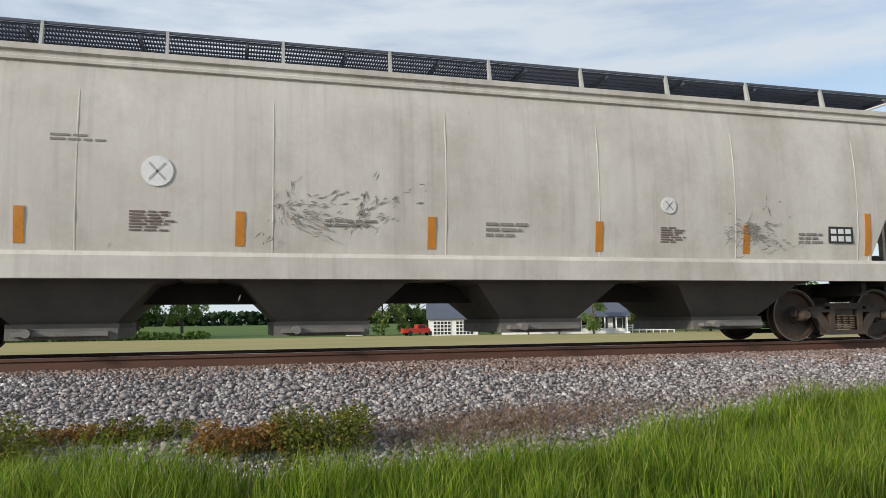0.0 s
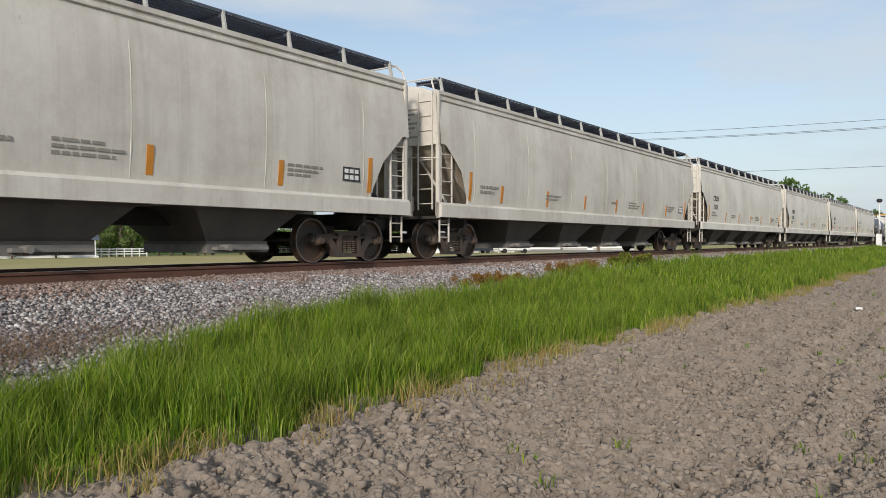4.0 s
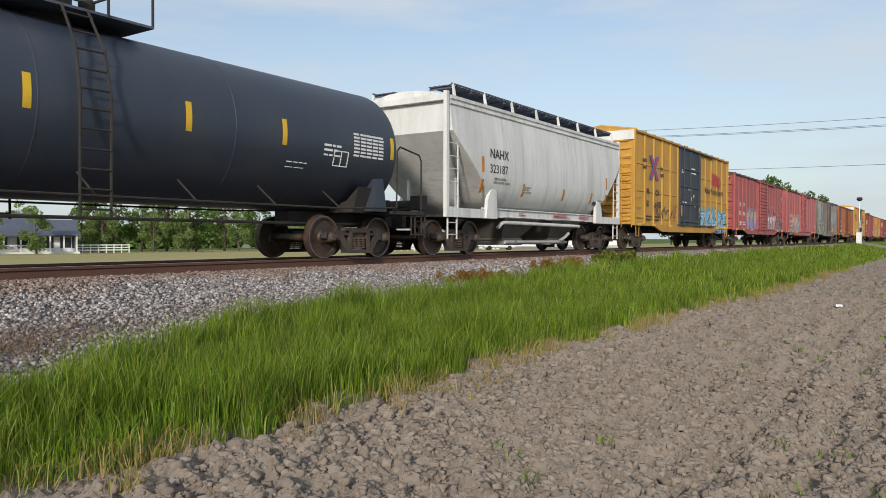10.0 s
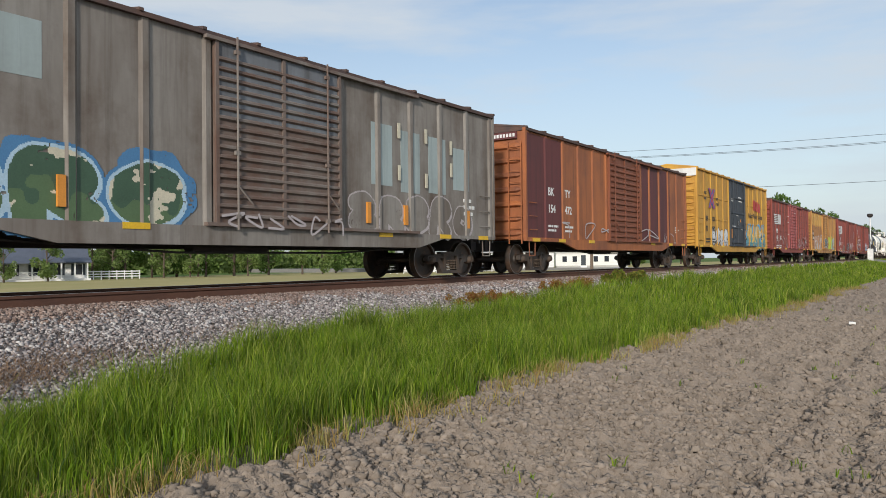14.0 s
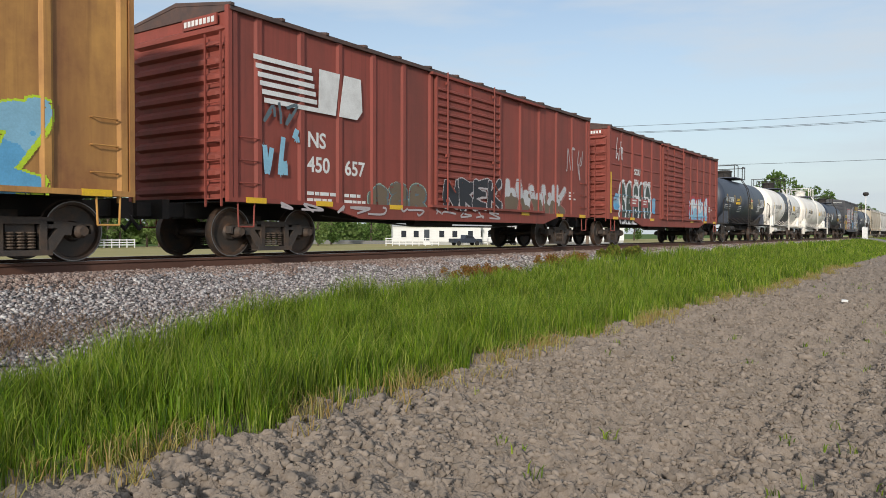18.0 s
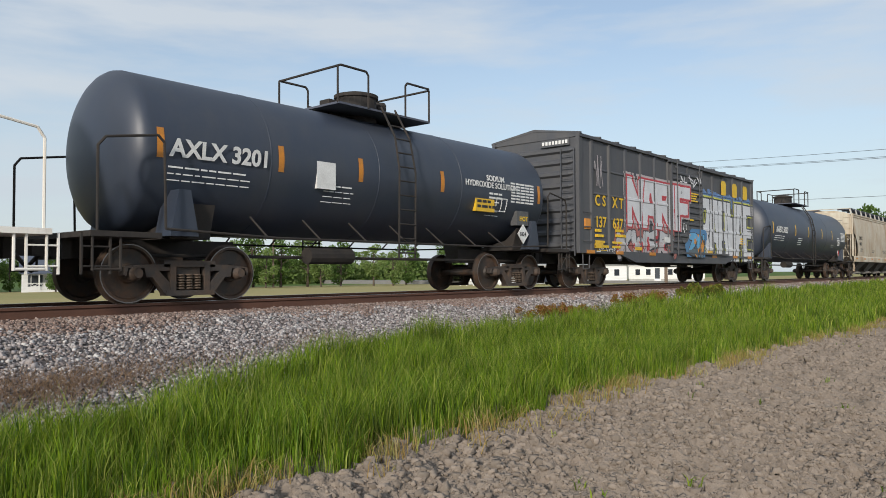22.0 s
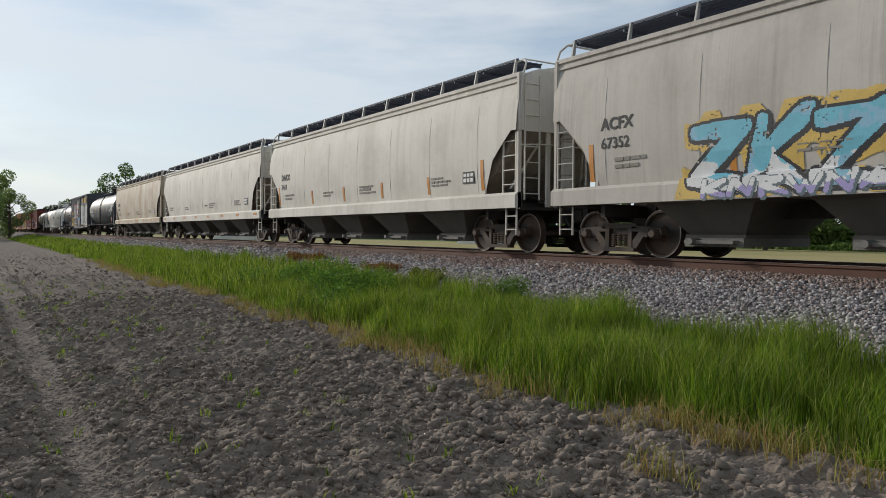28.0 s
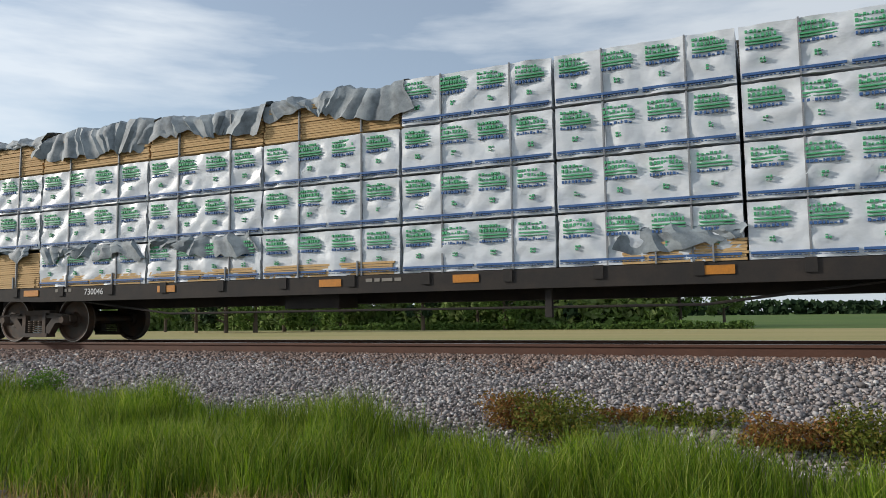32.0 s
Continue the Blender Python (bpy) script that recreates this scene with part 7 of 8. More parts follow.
scrawl(c, -6.9, -6.0, 1.5, 2.4, -1.475, LTB, 215, 3, 0.055)
scrawl(c, -6.9, -6.1, 2.45, 2.85, -1.475, SLT, 216, 3, 0.03)
KHAKI = spray("khaki", (0.15, 0.11, 0.07))
graffiti(c, -4.0, -1.8, 0.85, 1.62, GY, [KHAKI, KHAKI], SLT, 21, None, 3, style="round", fat=0.10, halo=spray("sage", (0.28, 0.38, 0.30)))
graffiti(c, 1.9, 5.8, 0.95, 1.95, GY, [SIL, KHAKI], spray("dull_red", (0.35, 0.12, 0.10)), 211, None, 5)
graffiti(c, -1.3, 1.5, 1.05, 1.85, -1.55, [BLK, BLK], DWH, 212, None, 4)
scrawl(c, 5.8, 7.2, 2.2, 3.2, -1.47, DWH, 213, 4)
scrawl(c, -6.8, 1.6, 0.85, 1.0, -1.49, DWH, 214, 12)
c, e = boxcar("box_car", "dark red box car with big white and blue graffiti", LEN[21], BOXBROWN, top=4.36, mark=(("SOU", ""), ("531", "03 95")), straps=5, markx=2.0, markz=2.75, step=0.42, gap=1.0)
graffiti(c, -e + 0.5, -e + 5.0, 1.3, 1.9, GY + 0.003, [spray("sky_blue", (0.22, 0.42, 0.58)), BLU], BLU, 221, None, 4, fat=0.2)
graffiti(c, -e + 1.0, -e + 4.5, 0.85, 2.36, GY, [spray("green_black", (0.05, 0.07, 0.055)), BLK], WHT, 22, None, 5, style="round", fat=0.135, halo=WHT, edge=0.06, tone=0.15, wear=0.3, letters=[
    [[(.62, .78), (.0, 1.0), (-.6, .8), (-.45, .55), (.4, .46), (.6, .2), (.0, .0), (-.65, .2)]],
    [[(-.6, .0), (-.6, .55), (-.3, .95), (.3, .95), (.6, .55), (.6, .0)], [(-.5, .38), (.5, .38)]],
    [[(.65, .85), (.1, 1.0), (-.6, .75), (-.6, .25), (.0, .0), (.6, .2), (.6, .45), (.1, .45)]],
    [[(-.6, .0), (-.6, .9), (.2, 1.0), (.6, .7), (.1, .45)], [(.1, .45), (.65, .0)]],
    [[(.6, .8), (.0, 1.0), (-.6, .7), (-.6, .25), (.0, .0), (.6, .2), (.62, .5)]]])
for x, w in ((-e + 2.1, 0.85), (-e + 3.35, 0.75)):
    part("data_panel", Shape().box(x, x + w, GY - 0.008, GY - 0.002, 1.5, 1.82), BOXRED, c, "red painted data panel")
    bars([(x + 0.2, 1.55, 0.45, 0.22, 2)], GY - 0.0085, "stencilled_data", WHITEINK, c)
graffiti(c, 2.6, 5.6, 1.1, 2.1, GY, [WHT, LTB], BLU, 23, RED, 5)
scrawl(c, -6.9, -6.2, 3.2, 4.0, -1.47, WHT, 24, 4)
strips([-e + 0.08], 1.2, 0.12, 1.5, -1.48, YELLOW, c)
c, e = tankcar("tank_car", "black tank car with white and yellow lettering", LEN[22], TANKBLACK, ("AXLX 3376",), r=1.37, tx=0.45, at=(-4.7, -3.05, -1.6, 1.2, 3.4, 5.1))
part("warning_panel", Shape().box(-2.7, -1.95, -1.412, -1.35, 2.17, 2.31), YELLOW, c)
bars([(-2.7, 2.34, 0.68, 0.16, 2)], -1.409, "stencilled_data", YELINK, c)
e2 = 0.86
p = Shape().box(e2, e2 + 0.5, -1.415, -1.35, 2.0, 2.58)
p.box(e2 + 0.06, e2 + 0.44, -1.419, -1.41, 2.44, 2.53, 1)
for i in range(5):
    p.box(e2 + 0.05, e2 + 0.45, -1.418, -1.41, 2.06 + 0.07 * i, 2.09 + 0.07 * i, 2)
part("warning_panel", p, [mat("pale_yellow_panel", (0.70, 0.55, 0.22), 0.6), REDINK, INK], c)
def diamond(c, x, z, y, material, r=0.21):
    return part("placard", Shape().prism([(x, z + r), (x + r, z), (x, z - r), (x - r, z)], y - 0.02, y), material, c, "diamond hazard placard")
diamond(c, e - 0.95, 1.55, -1.40, WHITEINK)
c, e = tankcar("tank_car", "white tank car with a wide black band", LEN[23], TANKWHITE, ("TILX 111592",), INK, band=(-1.1, 1.75, TANKBLACK), gear=TANKWHITE, topgear=UNDER,
        lines=(("HYDROCHLORIC ACID", 1.95, 1.98, 0.15, INK),))
part("warning_panel", Shape().box(2.35, 3.0, -1.412, -1.35, 2.25, 2.62), YELLOW, c)
diamond(c, -e + 0.35, 1.7, -1.2, BLK)
part("warning_panel", Shape().box(e - 1.9, e - 1.65, -1.3, -1.2, 1.75, 1.95), INK, c)
c, e = tankcar("tank_car", "dirty white tank car with a rust-stained ladder", LEN[24], TANKWHITE, ("GATX 215259",), INK, tx=2.1, gear=TANKWHITE, topgear=TANKWHITE)
part("warning_panel", Shape().box(2.0, 2.5, -1.412, -1.35, 2.2, 2.5), YELLOW, c)
c, e = tankcar("tank_car", "black tank car with chemical warning lettering", LEN[25], TANKBLACK, ("AXLX 3201",), stripmat=ORANGE, r=1.31, tx=0.72, at=(-5.25, -3.0, -1.1, 1.35, 5.2),
               lines=(("SODIUM", 2.95, 2.62, 0.19, WHITEINK), ("HYDROXIDE SOLUTION", 2.12, 2.45, 0.19, WHITEINK)))
part("warning_panel", Shape().box(2.55, 3.27, -1.302, -1.20, 1.88, 2.18), YELLOW, c)
bars([(2.6, 1.91, 0.74, 0.24, 2)], -1.305, "stencilled_data", INK, c)
part("hot_panel", Shape().box(e - 1.60, e - 1.10, -1.30, -1.1, 1.62, 1.98), mat("grey_plate", (0.10, 0.10, 0.10), 0.6), c)
writing("HOT", e - 1.50, 1.73, 0.17, YELINK, c, -1.304, 0.003)
part("data_plate", Shape().box(-2.2, -1.75, -1.31, -1.2, 2.0, 2.5), WHITEINK, c, "white paper placard")
diamond(c, e - 1.45, 1.40, -1.36, WHITEINK, 0.24)
writing("1824", e - 1.62, 1.35, 0.14, INK, c, -1.384, 0.003)
c, e = boxcar("box_car", "charcoal box car with red-rimmed silver graffiti", LEN[26], BOXBLACK, inset=0.97, lead=0.62, top=4.30, door=1.38, doorx=0.15, mark=(("C S", "X T"), ("137", "637")), ink=YELINK, roof=BOXBLACK, straps=4, size=0.44, endn=9, stripmat=ORANGE, markx=0.3, markz=2.36, step=0.62, gap=1.12)
BLOCKS = [[[(-1, 0), (-1, 1), (1, 0), (1, 1)]], [[(-1.05, 0), (-.5, 1), (.5, 1), (1.05, 0)], [(-.7, .36), (.7, .36)]],
          [[(-1, 0), (-1, 1), (.75, 1), (.9, .72), (.5, .5), (-1, .5)], [(-.1, .5), (1.1, 0)]], [[(-.8, 0), (-.8, 1), (1.3, 1)], [(-.8, .5), (.8, .5)]]]
LTSIL = spray("bright_silver", (0.62, 0.62, 0.64))
TOPS = [[[(-1, 0), (-1, 1), (.8, 1), (.95, .72), (.5, .5), (-1, .48)], [(0, .5), (1, 0)]], BLOCKS[1], [[(-1, 0), (-.9, 1), (.7, 1), (1.05, 0)], [(-.7, .4), (.7, .4)]],
        [[(-1, 1), (-.6, 0), (0, .7), (.6, 0), (1, 1)]], BLOCKS[1], [[(-1, 0), (-1, 1), (1, 1)], [(-1, .5), (.7, .5)], [(-1, .02), (1, .02)]]]
for xa, xb, dep in ((-9, -1.25, GY), (-1.25, 9, -1.55)):
    graffiti(c, -4.4, 0.05, 1.86, 3.36, dep, [LTSIL, LTSIL], RED, 40, None, 4, letters=BLOCKS, style="block", fat=0.20, halo=DWH, edge=0.075, clip=(xa, xb), wear=0.2)
    graffiti(c, -5.1, -1.25, 0.80, 1.80, dep + 0.004, [SIL, DWH], BLK, 25, spray("dull_red", (0.35, 0.12, 0.10)), 4, fat=0.13, clip=(xa, xb), patch=RED)
graffiti(c, 1.45, 7.25, 0.86, 3.15, GY, [LTSIL, WHT], BLK, 26, None, 6, letters=TOPS, style="block", halo=spray("acid_yellow", (0.55, 0.55, 0.08)), fat=0.185, tone=0.2, edge=0.055, wear=0.2)
graffiti(c, 1.7, 7.0, 2.95, 3.5, GY + 0.004, [spray("dusk_blue", (0.12, 0.22, 0.42)), spray("dusk_blue", (0.12, 0.22, 0.42))], spray("dusk_blue", (0.12, 0.22, 0.42)), 261, None, 7, fat=0.10, wear=0.9)
graffiti(c, 0.1, 1.5, 0.98, 1.8, -1.55, [BLU, SLT], BLK, 27, spray("mid_blue", (0.07, 0.20, 0.38)), 2, patch=ORG)
scrawl(c, -0.6, 1.3, 3.45, 3.85, -1.545, WHT, 28, 5)
scrawl(c, -0.5, 0.0, 1.8, 2.1, -1.545, WHT, 283, 3)
scrawl(c, -6.5, -6.0, 2.9, 3.8, -1.47, DWH, 281, 4, 0.016)
scrawl(c, -6.5, -5.0, 0.99, 1.14, -1.49, WHT, 282, 6, 0.012)
bars([(0.35, 2.9, 0.7, 0.35, 4), (0.3, 2.2, 0.3, 0.1, 1)], -1.545, "door_stencil", YELINK, c)
bars([(-6.45, 1.38, 0.5, 0.3, 2), (-5.2, 1.42, 0.7, 0.3, 2), (-6.35, 1.0, 0.6, 0.08, 1)], -1.455, "stencilled_data", YELINK, c)
for x, w in ((-3.95, 0.45), (-0.85, 0.45), (2.1, 0.45)):
    part("reflective_strip", Shape().box(x, x + w, GY - 0.012, GY, 1.12, 1.22), YELLOW, c)
part("white_plate", Shape().box(-1.75, -1.35, GY - 0.012, GY, 1.42, 1.6), WHITEINK, c)
part("orange_plate", Shape().box(-7.03, -6.74, -1.46, -1.42, 1.66, 1.95), ORG, c)
part("yellow_plate", Shape().box(-6.45, -6.0, -1.46, -1.42, 1.13, 1.33), YELLOW, c)
for x in (3.6, 4.85, 6.1):
    part("painted_emblem", Shape().prism([(x, 3.42), (x + 0.45, 3.42), (x + 0.52, 3.53), (x + 0.52, 3.88), (x + 0.42, 3.98), (x + 0.08, 3.98), (x, 3.88)], GY - 0.004, GY), YELINK, c, "plain yellow painted block")
c, e = tankcar("tank_car", "long black tank car with orange strips", LEN[27], TANKBLACK, ("KAEX 5022",), stripmat=YELLOW, r=1.50)
diamond(c, e - 2.1, 1.48, -1.37, WHITEINK, 0.19)
diamond(c, e - 2.1, 1.48, -1.385, REDINK, 0.155)
hop(28, "weathered cream covered hopper car with rust streaks", paint("rusty_cream_paint", (0.56, 0.52, 0.42), (0.32, 0.18, 0.08), 0.5), ("DAKX", "45013"), mx=1.4, letter=0.88, strip="h")
hop(29, "pale grey covered hopper car in a train", PALEHOP, strip="h")
hop(30, "pale grey covered hopper car with orange strips", PALEHOP, ("DAKX", "7411"), mx=1.4, letter=0.88)
c, e = hop(31, "grey covered hopper car with blue and orange graffiti", paint("taupe_paint", (0.54, 0.505, 0.45), (0.33, 0.29, 0.25), 0.3), ("ACFX", "67352"), mx=1.4, letter=0.88)
graffiti(c, -4.5, -0.2, 1.05, 2.30, -1.6, [spray("cyan", (0.16, 0.48, 0.60)), WHT], BLK, 37, spray("amber", (0.62, 0.42, 0.10)), 4, depth=hop_d, fat=0.11, edge=0.055, patch=LTB, tone=0.35)
graffiti(c, -4.3, 0.4, 1.03, 1.36, -1.6, [WHT, LIL], SLT, 311, None, 9, depth=lambda z: hop_d(z) - 0.003)
scrawl(c, -0.6, 5.6, 1.5, 2.4, -1.6, FADED, 32, 8, 0.02)
scrawl(c, -0.8, 2.6, 1.45, 1.9, -1.6, YLW, 321, 4, 0.05)
c, e = hop(32, "rust-streaked covered hopper car with red graffiti", RUSTHOP, ("BFRX", "213"), mx=1.4, letter=0.88, faded=False, strip="h", stripmat=YELLOW)
RUSTRED = mat("dark_red_rust", (0.14, 0.045, 0.028), 0.9, dirt=(0.07, 0.03, 0.022), amount=0.7, scale=(2, 2, 1))
rust_drips(c, -e + 0.3, e - 0.3, 2.2, 3.84, RUSTRED, 41, 0.75, lambda z: -(hop_y(z) + 0.007), 0.64)
part("rusty_band", Shape().box(-e, e, -1.512, -1.49, 3.94, 4.05), RUSTRED, c)
rust_drips(c, 1.0, 5.5, 1.6, 3.84, RUSTRED, 47, 1.3, lambda z: -(hop_y(z) + 0.010), 0.60)
graffiti(c, -6.2, -1.7, 1.25, 2.12, -1.6, [spray("rust_red", (0.27, 0.075, 0.045)), spray("rust_pale", (0.36, 0.17, 0.12))], spray("dark_brown", (0.06, 0.04, 0.035)), 33, None, 6, depth=hop_d, fat=0.13, edge=0.055, patch=spray("dark_brown", (0.06, 0.04, 0.035)))
graffiti(c, -1.5, 4.0, 1.2, 1.95, -1.6, [spray("pale_grey", (0.42, 0.43, 0.45)), spray("olive", (0.26, 0.30, 0.14))], spray("mid_grey", (0.2, 0.2, 0.2)), 331, None, 6, style="round", depth=lambda z: hop_d(z) - 0.003, fat=0.09)
scrawl(c, -8.6, -1.6, 0.98, 1.28, -1.606, WHT, 34, 8, 0.03)
writing("FILES", -1.45, 1.06, 0.34, WHT, c, -1.608, 0.02, "graffiti_tag")
c, e = hop(33, "grimy grey covered hopper car with dark streaks", DARKHOP, ("BFRX", "234"), mx=1.4, letter=0.88, strip="h", stripmat=YELLOW, faded=False)
GRIME = mat("black_brown_grime", (0.075, 0.058, 0.045), 0.9, dirt=(0.16, 0.11, 0.07), amount=0.8, scale=(3, 3, 1))
rust_drips(c, -e + 0.4, e - 0.4, 2.2, 3.84, GRIME, 61, 0.9, lambda z: -(hop_y(z) + 0.007), 0.40)
c, e = hop(34, "cream covered hopper car with a black sprayed tag", PALEHOP, ("UTCX", "50119"), mx=1.4, letter=0.88, strip="h", sill=PALEHOP)
scrawl(c, -5.4, -0.6, 2.0, 2.5, -1.592, INK, 35, 16, 0.012)
scrawl(c, -5.2, -0.9, 2.05, 2.45, -1.594, INK, 36, 14, 0.009)

# ---- flat car with wrapped lumber ----
WRAP = mat("white_lumber_wrap", (0.74, 0.765, 0.785), 0.38, dirt=(0.56, 0.60, 0.63), amount=0.9, scale=(1.2, 1.2, 2.5), fine=5.0, bump=0.02)
TORN = mat("grey_torn_wrap", (0.27, 0.31, 0.33), 0.65, dirt=(0.12, 0.14, 0.155), amount=0.9, scale=(4, 4, 4))
PINEWOOD = mat("fresh_sawn_lumber", (0.62, 0.42, 0.20), 0.8, dirt=(0.48, 0.29, 0.12), amount=0.6, scale=(0.6, 2, 14), fine=30.0)
STRAPGREY = mat("grey_strap", (0.25, 0.26, 0.27), 0.5)
GREENINK = mat("green_print", (0.09, 0.43, 0.20), 0.6)
BLUEINK = mat("blue_print", (0.05, 0.13, 0.32), 0.6)
def bundle_mesh(w, h, seed, bare):
    r = random.Random(seed)
    s = Shape()
    if bare:
        return s.box(0, w, -0.6, 0.6, 0.002, 0.037).mesh("board", PINEWOOD)
    # wrap with a slack, creased front
    nx, nz = 34, 12
    f = [(r.uniform(0, 6), r.uniform(3, 14), r.uniform(-16, 16)) for i in range(5)]
    def crease(x, z):
        return sum(0.010 * math.sin(a + b * x + d * z) ** 3 for a, b, d in f) + r.uniform(-0.010, 0.010)
    g = [[(x / nx * w, -0.61 + crease(x / nx * w, z / nz * h), z / nz * h) for x in range(nx + 1)] for z in range(nz + 1)]
    s.loft(g, caps=False, closed=False)
    s.box(0, w, -0.58, 0.6, 0.0, h)
    return s.mesh("wrap", WRAP, True)
BUNDLES = []
def bundle(x, z, w, h, seed, bare, y=-0.78):
    kind = "bare" if bare else "wrapped"
    e = tagged(new("lumber_bundle"), ("stack of bare yellow boards strapped on the flat car" if bare else "lumber bundle in white wrap printed green and blue"), "lumber", "lumber bundles")
    BUNDLES.append((e, x, y, z))
    me = bundle_mesh(w, h, seed, bare)
    if bare:
        r = random.Random(seed)
        for i in range(int(h / 0.042)):
            part("board", me, None, e, m=pose(r.uniform(-0.025, 0.025), r.uniform(-0.012, 0.012), i * 0.042))
    else:
        part("wrap", me, None, e)
    for k in (0.28, 0.74):
        part("strap", Shape().box(w * k - 0.012, w * k + 0.012, -0.64, -0.6, -0.01, h + 0.01), STRAPGREY, e)
    if not bare:
        s, q = Shape(), Shape()
        n = max(2, int(w / 0.58))
        q2 = random.Random(seed + 5)
        def dashes(sh, x, x1, z0, z1):
            while x < x1 - 0.02:
                v = min(x1, x + q2.uniform(0.018, 0.040))
                sh.box(x, v, -0.641, -0.60, z0, z1 if q2.random() < 0.7 else (z0 + z1) / 2)
                x = v + q2.choice((0.014, 0.02, 0.03))
        for i in range(n):
            cx = (i + 0.12) * w / n
            dashes(s, cx, cx + 0.34, h * 0.865, h * 0.91)
            dashes(s, cx, cx + 0.42, h * 0.765, h * 0.825)
            s.box(cx, cx + 0.44, -0.641, -0.60, h * 0.695, h * 0.72)
            s.box(cx, cx + 0.44, -0.641, -0.60, h * 0.64, h * 0.655)
            dashes(q, cx, cx + 0.42, h * 0.555, h * 0.605)
            for k in range(2):
                dashes(s, cx + 0.17, cx + 0.25, h * (0.31 + 0.055 * k), h * (0.345 + 0.055 * k))
        for k in range(2):
            q.box(w * k / 2 + 0.02, w * (k + 1) / 2 - 0.04, -0.641, -0.60, h * 0.09, h * 0.135)
            dashes(q, w * k / 2 + 0.02, w * (k + 1) / 2 - 0.04, h * 0.055, h * 0.07)
        tagged(part("green_printing", s, GREENINK, e), kind="stuff")
        tagged(part("blue_printing", q, BLUEINK, e), kind="stuff")
    return e

def torn_sheet(x, z, w, drop, seed):
    """A loose rag of wrap: rumpled strips hanging over the stack's edge."""
    r = random.Random(seed)
    e = tagged(new("torn_wrap"), "torn grey plastic wrap draped over the boards", "wrap", "torn wraps")
    BUNDLES.append((e, x, -0.78, z))
    nx = max(10, int(w / 0.07))
    prof = [(-0.05, 0.06), (-0.25, 0.12), (-0.45, 0.10), (-0.60, 0.05), (-0.66, -0.12), (-0.67, -0.3), (-0.66, -0.5), (-0.68, -0.75), (-0.67, -1.0)]
    g, k, lift = [], 0.6, 0.0
    for i in range(nx + 1):
        k = min(1.2, max(0.1, k + r.uniform(-0.13, 0.13)))
        lift = min(0.2, max(-0.02, lift + r.uniform(-0.035, 0.035)))
        fold = 0.03 * math.sin(i * 0.53 + seed) + 0.02 * math.sin(i * 1.31 + 2 * seed) + r.uniform(-0.035, 0.035)
        g.append([(i / nx * w + r.uniform(-0.02, 0.02) + 0.3 * max(0, -zz) * math.sin(i * 0.17 + seed), y + fold * (1 if zz < 0 else 0.4), (zz + lift + r.uniform(-0.02, 0.02) if zz > 0 else zz * drop * k + lift * 0.5 + r.uniform(-0.015, 0.015))) for y, zz in prof])
    part("sheet", Shape().loft(g, caps=False, closed=False), TORN, e, smooth=True)
    return e

